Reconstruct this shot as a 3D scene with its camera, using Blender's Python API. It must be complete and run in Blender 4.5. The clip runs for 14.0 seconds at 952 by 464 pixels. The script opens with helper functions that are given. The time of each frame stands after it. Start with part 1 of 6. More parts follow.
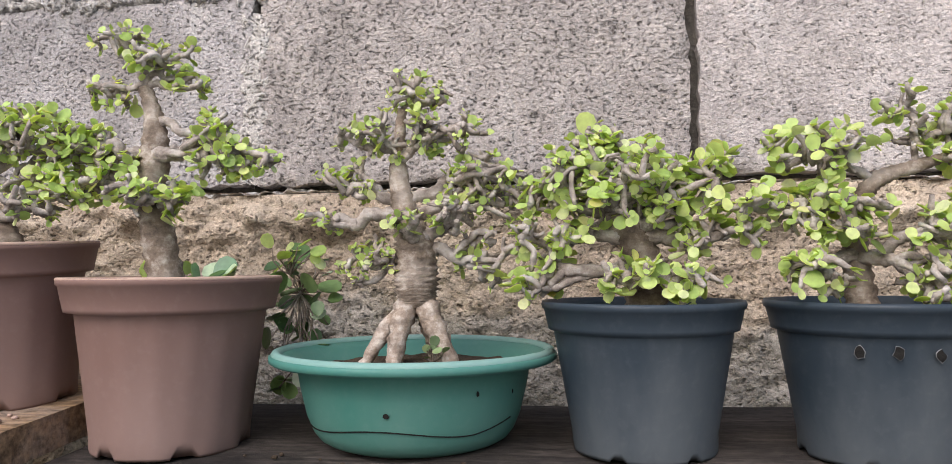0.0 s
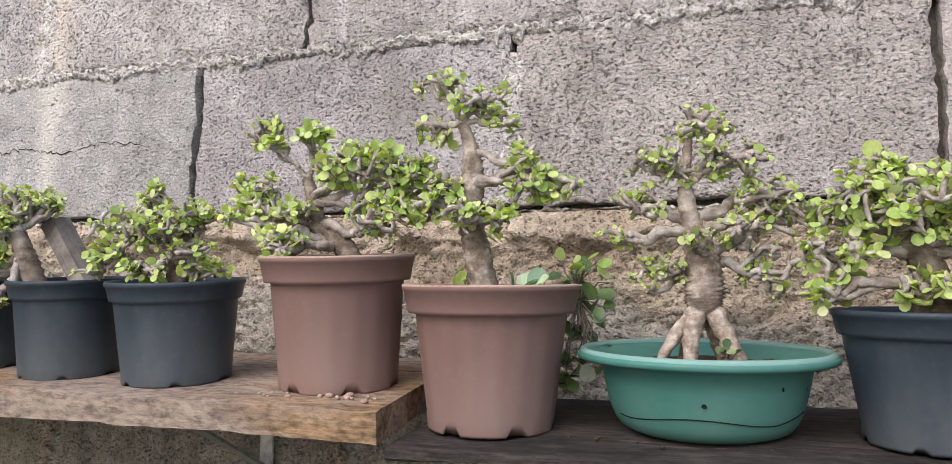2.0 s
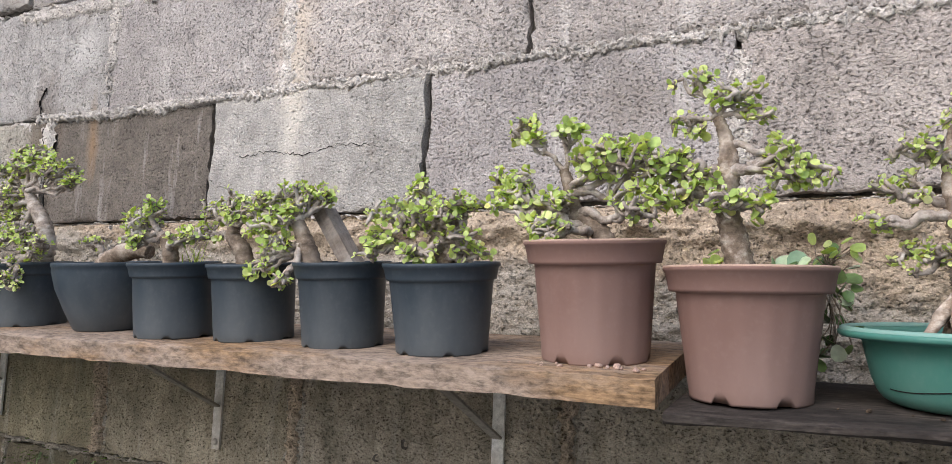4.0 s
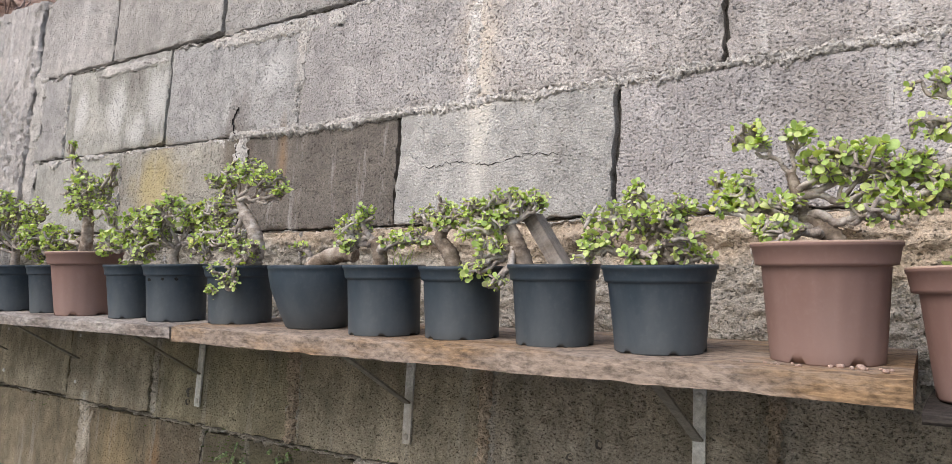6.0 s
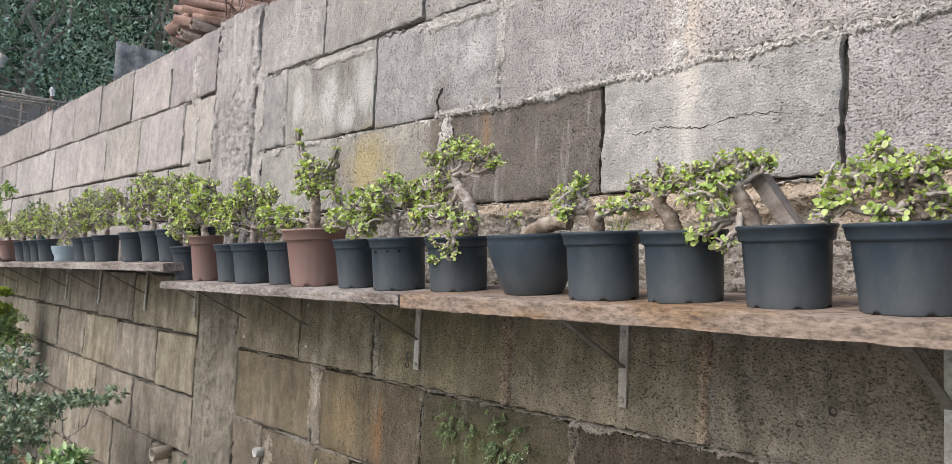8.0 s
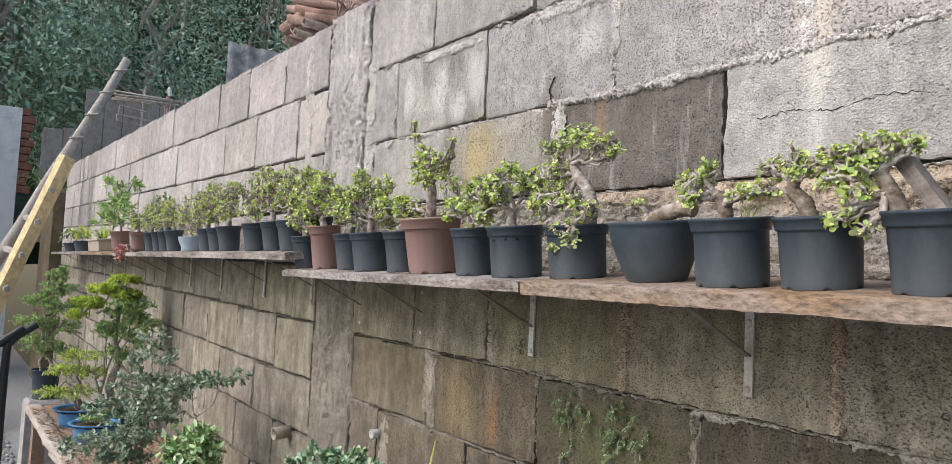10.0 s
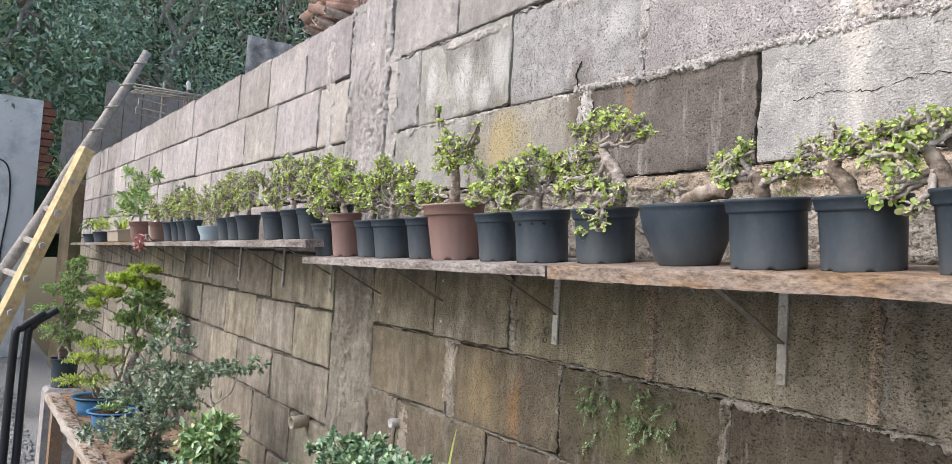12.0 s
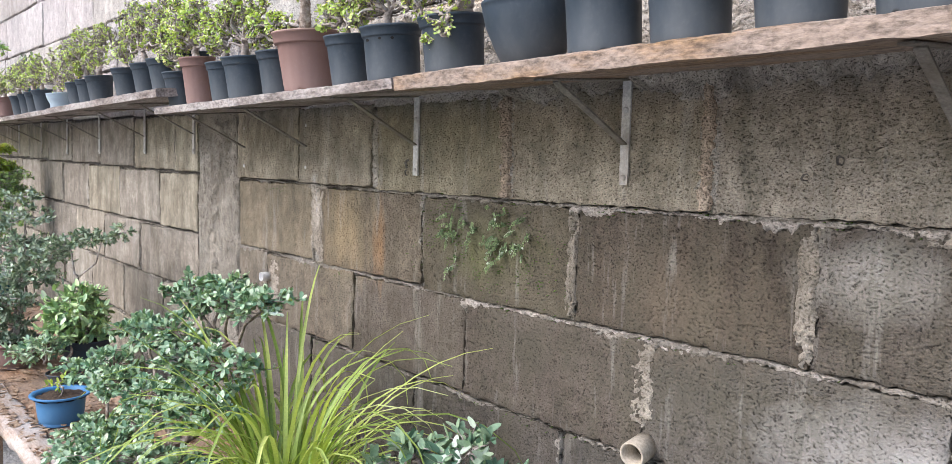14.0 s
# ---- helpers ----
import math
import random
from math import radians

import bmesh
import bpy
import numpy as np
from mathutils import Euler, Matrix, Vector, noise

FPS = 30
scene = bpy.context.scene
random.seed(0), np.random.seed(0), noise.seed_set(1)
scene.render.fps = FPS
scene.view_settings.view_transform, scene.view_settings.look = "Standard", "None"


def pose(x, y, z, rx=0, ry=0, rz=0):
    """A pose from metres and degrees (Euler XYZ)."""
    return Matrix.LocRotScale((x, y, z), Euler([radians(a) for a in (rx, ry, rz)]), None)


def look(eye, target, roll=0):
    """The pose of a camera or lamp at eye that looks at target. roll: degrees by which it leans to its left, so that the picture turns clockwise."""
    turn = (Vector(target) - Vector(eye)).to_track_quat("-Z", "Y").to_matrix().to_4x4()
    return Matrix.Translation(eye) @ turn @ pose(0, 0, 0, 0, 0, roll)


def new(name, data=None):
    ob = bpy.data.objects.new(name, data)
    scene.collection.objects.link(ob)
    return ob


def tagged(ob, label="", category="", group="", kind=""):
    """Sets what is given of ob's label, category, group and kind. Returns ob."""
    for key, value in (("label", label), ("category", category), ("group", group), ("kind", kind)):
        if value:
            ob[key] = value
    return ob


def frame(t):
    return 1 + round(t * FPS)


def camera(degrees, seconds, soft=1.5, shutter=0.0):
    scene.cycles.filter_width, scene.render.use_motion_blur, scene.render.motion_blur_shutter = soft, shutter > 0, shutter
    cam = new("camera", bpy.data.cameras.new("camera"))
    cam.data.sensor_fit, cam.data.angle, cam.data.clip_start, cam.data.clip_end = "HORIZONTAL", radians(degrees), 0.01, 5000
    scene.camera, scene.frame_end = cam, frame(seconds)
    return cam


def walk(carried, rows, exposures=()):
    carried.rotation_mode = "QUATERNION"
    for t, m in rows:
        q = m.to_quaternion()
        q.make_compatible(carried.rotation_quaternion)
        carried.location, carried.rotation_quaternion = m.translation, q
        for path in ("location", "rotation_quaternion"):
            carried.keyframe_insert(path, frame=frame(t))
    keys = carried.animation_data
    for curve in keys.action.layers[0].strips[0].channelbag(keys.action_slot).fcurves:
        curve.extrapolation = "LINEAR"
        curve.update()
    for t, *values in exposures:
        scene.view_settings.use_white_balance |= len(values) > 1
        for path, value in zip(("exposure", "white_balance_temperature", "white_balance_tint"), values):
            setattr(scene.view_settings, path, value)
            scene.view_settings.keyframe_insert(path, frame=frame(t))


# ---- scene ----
cam = camera(64.8, 14.0, soft=0.55)
PATH = [
    (0, (0.297, -0.621, 1.408), (-0.03, 1.341, 1.616), 0.1),
    (0.5, (0.266, -0.646, 1.412), (-0.108, 1.306, 1.632), 0.0),
    (1, (0.237, -0.68, 1.409), (-0.231, 1.25, 1.643), 0.2),
    (1.5, (0.214, -0.708, 1.402), (-0.34, 1.201, 1.623), 0.7),
    (2, (0.188, -0.726, 1.403), (-0.426, 1.163, 1.633), 1.0),
    (2.5, (0.168, -0.745, 1.4), (-0.508, 1.125, 1.617), 1.3),
    (3, (0.151, -0.764, 1.39), (-0.596, 1.08, 1.592), 2.0),
    (3.5, (0.127, -0.794, 1.386), (-0.672, 1.027, 1.602), 2.2),
    (4, (0.097, -0.823, 1.378), (-0.802, 0.949, 1.609), 2.1),
    (6.3, (0.001, -0.922, 1.356), (-1.164, 0.685, 1.6), 3.5),
    (6.5, (-0.003, -0.929, 1.355), (-1.199, 0.657, 1.585), 3.7),
    (7, (-0.006, -0.95, 1.351), (-1.276, 0.581, 1.559), 3.5),
    (7.5, (-0.015, -0.963, 1.351), (-1.411, 0.458, 1.526), 2.8),
    (8, (-0.022, -0.971, 1.344), (-1.489, 0.379, 1.507), 2.7),
    (8.5, (-0.025, -0.976, 1.343), (-1.537, 0.323, 1.496), 2.8),
    (9, (-0.035, -0.992, 1.342), (-1.595, 0.251, 1.492), 2.8),
    (9.2, (-0.035, -0.997, 1.343), (-1.614, 0.221, 1.489), 2.7),
    (11.5, (-0.054, -1.033, 1.319), (-1.701, 0.096, 1.43), 3.2),
    (12, (-0.064, -1.018, 1.313), (-1.71, 0.113, 1.43), 3.5),
    (12.5, (-0.067, -1.013, 1.298), (-1.706, 0.128, 1.409), 3.8),
    (13, (-0.066, -0.992, 1.273), (-1.673, 0.197, 1.333), 3.9),
    (13.5, (-0.051, -0.961, 1.249), (-1.604, 0.3, 1.241), 2.9),
    (14, (-0.034, -0.928, 1.19), (-1.509, 0.415, 1.037), 1.7),
]
walk(cam, [(t, look(eye, target, roll)) for t, eye, target, roll in PATH],
     [(0, 0.38, 6500, 12), (4, 0.36, 6500, 11), (6.5, 0.34, 6550, 10), (9, 0.42, 6500, 10), (12.5, 0.63, 6400, 11), (13.5, 0.82, 6250, 12), (14, 0.98, 6150, 13)])

# ---- world and light: bright overcast daylight ----
world = bpy.data.worlds.new("overcast_sky")
scene.world = world
world.use_nodes = True
wn = world.node_tree.nodes
sky = wn.new("ShaderNodeTexSky")
sky.sky_type = "NISHITA"
sky.sun_disc = False
sky.sun_elevation, sky.sun_rotation = radians(42), radians(197)
sky.air_density, sky.dust_density = 1.2, 2.5
world.node_tree.links.new(sky.outputs[0], wn["Background"].inputs[0])
wn["Background"].inputs[1].default_value = 0.15
sun = new("sun", bpy.data.lights.new("sun", "SUN"))
sun.data.energy, sun.data.angle, sun.data.color = 1.8, radians(50), (0.98, 0.97, 1.0)
sun.matrix_world = look((-2.0, -6.5, 7.1), (0, 0, 1.0))


# ---- materials ----
def nodes_of(name, rough=0.8, metal=0.0, spec=0.5):
    m = bpy.data.materials.new(name)
    m.use_nodes = True
    nt = m.node_tree
    p = nt.nodes["Principled BSDF"]
    p.inputs["Roughness"].default_value = rough
    p.inputs["Metallic"].default_value = metal
    p.inputs["Specular IOR Level"].default_value = spec
    return m, nt, p


def tex_noise(nt, scale, detail=6.0, rough=0.6, coords="Object", stretch=None):
    tc = nt.nodes.new("ShaderNodeTexCoord")
    n = nt.nodes.new("ShaderNodeTexNoise")
    n.inputs["Scale"].default_value = scale
    n.inputs["Detail"].default_value = detail
    n.inputs["Roughness"].default_value = rough
    src = tc.outputs[coords]
    if stretch:
        mp = nt.nodes.new("ShaderNodeMapping")
        mp.inputs["Scale"].default_value = stretch
        nt.links.new(src, mp.inputs[0])
        src = mp.outputs[0]
    nt.links.new(src, n.inputs["Vector"])
    return n


def world_noise(nt, scale, detail=6.0, rough=0.6, stretch=(1, 1, 1)):
    g = nt.nodes.new("ShaderNodeNewGeometry")
    mp = nt.nodes.new("ShaderNodeMapping")
    mp.inputs["Scale"].default_value = stretch
    n = nt.nodes.new("ShaderNodeTexNoise")
    n.inputs["Scale"].default_value = scale
    n.inputs["Detail"].default_value = detail
    n.inputs["Roughness"].default_value = rough
    nt.links.new(g.outputs["Position"], mp.inputs[0])
    nt.links.new(mp.outputs[0], n.inputs["Vector"])
    return n


def ramp(nt, src, stops):
    r = nt.nodes.new("ShaderNodeValToRGB")
    e = r.color_ramp.elements
    while len(e) < len(stops):
        e.new(0.5)
    for el, (pos, c) in zip(e, stops):
        el.position = pos
        el.color = (*c, 1) if len(c) == 3 else c
    nt.links.new(src, r.inputs[0])
    return r.outputs[0]


def mix(nt, a, b, fac, mode="MIX"):
    n = nt.nodes.new("ShaderNodeMix")
    n.data_type, n.blend_type = "RGBA", mode
    for sock, v in ((n.inputs[0], fac), (n.inputs[6], a), (n.inputs[7], b)):
        if isinstance(v, bpy.types.NodeSocket):
            nt.links.new(v, sock)
        elif isinstance(v, (int, float)):
            sock.default_value = v
        else:
            sock.default_value = (*v, 1)
    return n.outputs[2]


def bump(nt, p, height, strength, dist, prev=None):
    b = nt.nodes.new("ShaderNodeBump")
    b.inputs["Strength"].default_value = strength
    b.inputs["Distance"].default_value = dist
    nt.links.new(height, b.inputs["Height"])
    if prev is not None:
        nt.links.new(prev, b.inputs["Normal"])
    nt.links.new(b.outputs[0], p.inputs["Normal"])
    return b.outputs[0]


def grey(v):
    return (v, v, v)


def blot(nt, base, centre, radii, colour, strength, scale=14, streak=(1, 1, 1), soft=0.5):
    """A stain of its own shape: an uneven patch round a place on the wall."""
    g = nt.nodes.new("ShaderNodeNewGeometry")
    mp = nt.nodes.new("ShaderNodeMapping")
    mp.vector_type = "TEXTURE"
    mp.inputs["Location"].default_value = centre
    mp.inputs["Scale"].default_value = radii
    nt.links.new(g.outputs["Position"], mp.inputs[0])
    ln = nt.nodes.new("ShaderNodeVectorMath")
    ln.operation = "LENGTH"
    nt.links.new(mp.outputs[0], ln.inputs[0])
    n = world_noise(nt, scale, 5, 0.65, streak)
    ad = nt.nodes.new("ShaderNodeMath")
    ad.operation = "MULTIPLY_ADD"
    ad.inputs[1].default_value = 1.6
    nt.links.new(n.outputs[0], ad.inputs[0])
    nt.links.new(ln.outputs["Value"], ad.inputs[2])
    fac = ramp(nt, ad.outputs[0], [(max(0.0, 1.45 - soft) / 2.6, grey(strength)), (1.75 / 2.6, grey(0))])
    sc = nt.nodes.new("ShaderNodeMath")
    sc.operation = "DIVIDE"
    sc.inputs[1].default_value = 2.6
    nt.links.new(ad.outputs[0], sc.inputs[0])
    nt.links.new(sc.outputs[0], fac.node.inputs[0])
    return mix(nt, base, colour, fac)


def add_scaled(nt, a, b, k):
    """a + b * k, of two sockets."""
    n = nt.nodes.new("ShaderNodeMath")
    n.operation = "MULTIPLY_ADD"
    n.inputs[1].default_value = k
    nt.links.new(b, n.inputs[0])
    nt.links.new(a, n.inputs[2])
    return n.outputs[0]


def block_material(name, light, dark, stain, stain_from, stain_to, blots=(), lime=None, pores=1.0, low=None):
    """Cast cinder block: sandy grain, open pores, run-down stains; each block's own colour tints it, and its alpha says how porous it is."""
    m, nt, p = nodes_of(name, 0.95, spec=0.2)
    info = nt.nodes.new("ShaderNodeObjectInfo")
    big = world_noise(nt, 9, 10, 0.76)
    base = ramp(nt, big.outputs[0], [(0.33, dark), (0.64, light)])
    if low:
        # the sandy coat thins out and leaves grey crumbly mortar bare lower down
        g = nt.nodes.new("ShaderNodeNewGeometry")
        sep = nt.nodes.new("ShaderNodeSeparateXYZ")
        nt.links.new(g.outputs["Position"], sep.inputs[0])
        edge = add_scaled(nt, world_noise(nt, 7, 6, 0.65).outputs[0], sep.outputs[2], 6.0)
        edge = add_scaled(nt, edge, sep.outputs[0], 0.45)
        sh = nt.nodes.new("ShaderNodeMath")
        sh.operation = "SUBTRACT"
        sh.inputs[1].default_value = 8.6
        nt.links.new(edge, sh.inputs[0])
        base = mix(nt, low, base, ramp(nt, sh.outputs[0], [(0.36, grey(0)), (0.5, grey(1))]))
    base = mix(nt, base, info.outputs["Color"], 1.0, "MULTIPLY")
    fine = world_noise(nt, 420, 3, 0.7)
    base = mix(nt, base, ramp(nt, fine.outputs[0], [(0.32, grey(0.6)), (0.62, grey(1.15))]), 0.8, "MULTIPLY")
    mid = world_noise(nt, 48, 5, 0.75)
    base = mix(nt, base, ramp(nt, mid.outputs[0], [(0.3, grey(0.6)), (0.5, grey(1.0)), (0.68, grey(1.25))]), 0.5, "MULTIPLY")
    blotch = world_noise(nt, 22, 5, 0.7, (1, 1, 0.8))
    base = mix(nt, base, ramp(nt, blotch.outputs[0], [(0.32, grey(0.72)), (0.6, grey(1.08))]), 0.8, "MULTIPLY")
    cloud = world_noise(nt, 2.4, 4, 0.6)
    base = mix(nt, base, ramp(nt, cloud.outputs[0], [(0.3, grey(0.76)), (0.68, grey(1.12))]), 1.0, "MULTIPLY")
    for args in blots:
        base = blot(nt, base, *args)
    runs = world_noise(nt, 6, 8, 0.68, (3.0, 1, 0.8))
    base = mix(nt, base, stain, ramp(nt, runs.outputs[0], [(stain_from, grey(0)), (stain_to, grey(0.62))]))
    if lime:
        drips = world_noise(nt, 5, 8, 0.7, (4, 1, 0.5))
        base = mix(nt, base, lime, ramp(nt, drips.outputs[0], [(0.55, grey(0)), (0.7, grey(0.45))]))
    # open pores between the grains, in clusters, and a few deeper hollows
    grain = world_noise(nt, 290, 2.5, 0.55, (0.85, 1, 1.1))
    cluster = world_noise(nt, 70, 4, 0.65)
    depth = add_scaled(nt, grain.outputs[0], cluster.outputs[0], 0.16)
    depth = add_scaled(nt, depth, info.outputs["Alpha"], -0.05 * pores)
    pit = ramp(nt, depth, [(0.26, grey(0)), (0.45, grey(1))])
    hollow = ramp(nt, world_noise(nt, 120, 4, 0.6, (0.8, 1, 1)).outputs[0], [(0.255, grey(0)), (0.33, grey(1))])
    # the shade inside pores and hollows is painted dark into the colour
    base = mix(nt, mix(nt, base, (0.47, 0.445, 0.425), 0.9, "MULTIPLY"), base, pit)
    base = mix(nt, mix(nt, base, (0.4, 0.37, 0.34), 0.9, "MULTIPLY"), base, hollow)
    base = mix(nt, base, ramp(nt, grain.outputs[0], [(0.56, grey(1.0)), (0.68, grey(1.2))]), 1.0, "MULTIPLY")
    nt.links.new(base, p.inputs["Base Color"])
    b1 = bump(nt, p, pit, 0.7, 0.003)
    b2 = bump(nt, p, hollow, 1.0, 0.005, b1)
    b3 = bump(nt, p, grain.outputs[0], 0.6, 0.006, b2)
    bump(nt, p, fine.outputs[0], 0.6, 0.002, b3)
    return m


def rough_material(name, a, b, scale=30, fine=300, depth=0.004, dirt=None, rough=0.95):
    m, nt, p = nodes_of(name, rough, spec=0.2)
    n1 = world_noise(nt, scale, 6, 0.65)
    n2 = world_noise(nt, fine, 4, 0.7)
    col = ramp(nt, n1.outputs[0], [(0.32, a), (0.68, b)])
    col = mix(nt, col, ramp(nt, n2.outputs[0], [(0.3, grey(0.55)), (0.65, grey(1.15))]), 0.8, "MULTIPLY")
    if dirt:
        n3 = world_noise(nt, 4, 5, 0.7, (1.5, 1, 1))
        col = mix(nt, col, dirt, ramp(nt, n3.outputs[0], [(0.48, grey(0)), (0.66, grey(0.85))]))
    nt.links.new(col, p.inputs["Base Color"])
    b1 = bump(nt, p, n1.outputs[0], 0.6, depth)
    bump(nt, p, n2.outputs[0], 0.8, depth * 0.5, b1)
    return m


def plastic(name, colour, dust, rough=0.45, dust_low=0.35):
    """Old nursery-pot plastic: scuffs, dust and faint streaks, paler towards the soiled foot by splashes."""
    m, nt, p = nodes_of(name, rough, spec=0.35)
    n1 = tex_noise(nt, 14, 5, 0.65, stretch=(1, 1, 0.35))
    n2 = tex_noise(nt, 160, 4, 0.6)
    tc = nt.nodes.new("ShaderNodeTexCoord")
    sep = nt.nodes.new("ShaderNodeSeparateXYZ")
    nt.links.new(tc.outputs["Object"], sep.inputs[0])
    splash = nt.nodes.new("ShaderNodeMath")
    splash.operation = "MULTIPLY_ADD"
    splash.inputs[1].default_value = -0.30
    nt.links.new(n1.outputs[0], splash.inputs[2])
    scale = nt.nodes.new("ShaderNodeMath")
    scale.operation = "MULTIPLY"
    scale.inputs[1].default_value = 14.0
    nt.links.new(sep.outputs[2], scale.inputs[0])
    nt.links.new(scale.outputs[0], splash.inputs[0])
    fac = ramp(nt, splash.outputs[0], [(0.22, grey(0)), (0.62, grey(dust_low))])
    info = nt.nodes.new("ShaderNodeObjectInfo")
    var = ramp(nt, info.outputs["Random"], [(0, grey(0.85)), (1, grey(1.15))])
    col = mix(nt, mix(nt, colour, var, 1.0, "MULTIPLY"), dust, fac)
    col = mix(nt, col, dust, ramp(nt, n2.outputs[0], [(0.52, grey(0)), (0.75, grey(0.1))]))
    nt.links.new(col, p.inputs["Base Color"])
    nt.links.new(ramp(nt, n1.outputs[0], [(0.3, grey(rough - 0.08)), (0.7, grey(rough + 0.25))]), p.inputs["Roughness"])
    bump(nt, p, n2.outputs[0], 0.15, 0.0006)
    return m


def leaf_material(name, young, old, yellow=None, rough=0.38, glow=0.25):
    m, nt, p = nodes_of(name, rough, spec=0.4)
    info = nt.nodes.new("ShaderNodeObjectInfo")
    geo = nt.nodes.new("ShaderNodeNewGeometry")
    rnd = nt.nodes.new("ShaderNodeMath")
    rnd.operation = "ADD"
    nt.links.new(info.outputs["Random"], rnd.inputs[0])
    nt.links.new(geo.outputs["Random Per Island"], rnd.inputs[1])
    fr = nt.nodes.new("ShaderNodeMath")
    fr.operation = "FRACT"
    nt.links.new(rnd.outputs[0], fr.inputs[0])
    half = [0.5 * (a + b) for a, b in zip(young, old)]
    # the palest stop paints dust and waxy sheen into a few leaves' colour
    stops = [(0.0, [0.78 * v for v in old]), (0.2, old), (0.55, half), (0.88, young), (0.97, [0.55 * v + 0.4 for v in young])]
    if yellow:
        stops.append((1.0, yellow))
    col = ramp(nt, fr.outputs[0], stops)
    n = world_noise(nt, 260, 3, 0.5)
    col = mix(nt, col, ramp(nt, n.outputs[0], [(0.3, grey(0.8)), (0.7, grey(1.15))]), 0.6, "MULTIPLY")
    nt.links.new(col, p.inputs["Base Color"])
    bump(nt, p, n.outputs[0], 0.15, 0.0008)
    tr = nt.nodes.new("ShaderNodeBsdfTranslucent")
    nt.links.new(mix(nt, col, (1.0, 1.0, 0.35), 1.0, "MULTIPLY"), tr.inputs[0])
    ms = nt.nodes.new("ShaderNodeMixShader")
    ms.inputs[0].default_value = glow
    nt.links.new(p.outputs[0], ms.inputs[1])
    nt.links.new(tr.outputs[0], ms.inputs[2])
    nt.links.new(ms.outputs[0], nt.nodes["Material Output"].inputs[0])
    return m


def wood(name, pale, dark, grain=(3, 60, 60), weather=None, specks=0.45):
    m, nt, p = nodes_of(name, 0.85, spec=0.25)
    g = tex_noise(nt, 3.0, 8, 0.7, stretch=grain)
    g2 = tex_noise(nt, 5, 5, 0.6, stretch=(1.2, 4, 4))
    col = ramp(nt, g.outputs[0], [(0.3, dark), (0.65, pale)])
    col = mix(nt, col, ramp(nt, g2.outputs[0], [(0.3, grey(0.62)), (0.62, grey(1.12))]), 0.8, "MULTIPLY")
    if weather:
        w = tex_noise(nt, 4, 6, 0.7, stretch=(1, 2.5, 2.5))
        col = mix(nt, col, weather, ramp(nt, w.outputs[0], [(0.4, grey(0)), (0.56, grey(0.9))]))
    sp = tex_noise(nt, 34, 4, 0.65, stretch=(0.6, 1.2, 1.2))
    col = mix(nt, col, ramp(nt, sp.outputs[0], [(0.33, grey(0.55)), (0.45, grey(1.0)), (0.6, grey(1.0)), (0.72, grey(1.3))]), specks, "MULTIPLY")
    # ingrained dirt and scuffs
    fn = tex_noise(nt, 150, 4, 0.7, stretch=(0.55, 1.2, 1.2))
    col = mix(nt, col, ramp(nt, fn.outputs[0], [(0.34, grey(0.4)), (0.5, grey(1.0)), (0.66, grey(1.4))]), specks * 0.85, "MULTIPLY")
    nt.links.new(col, p.inputs["Base Color"])
    bump(nt, p, g.outputs[0], 0.6, 0.002, bump(nt, p, sp.outputs[0], 0.6, 0.003, bump(nt, p, fn.outputs[0], 0.5, 0.0015)))
    return m


def bark_material(name, pale, mid, dark):
    m, nt, p = nodes_of(name, 0.85, spec=0.25)
    a = tex_noise(nt, 90, 6, 0.7)
    b = tex_noise(nt, 60, 4, 0.6, stretch=(1.0, 1.0, 3.2))
    c = tex_noise(nt, 22, 3, 0.5)
    col = ramp(nt, a.outputs[0], [(0.3, dark), (0.5, mid), (0.72, pale)])
    col = mix(nt, col, ramp(nt, b.outputs[0], [(0.35, grey(0.5)), (0.6, grey(1.1))]), 0.6, "MULTIPLY")
    col = mix(nt, col, pale, ramp(nt, c.outputs[0], [(0.53, grey(0)), (0.68, grey(0.5))]))
    nt.links.new(col, p.inputs["Base Color"])
    b1 = bump(nt, p, b.outputs[0], 0.6, 0.002)
    bump(nt, p, a.outputs[0], 0.5, 0.0015, b1)
    return m


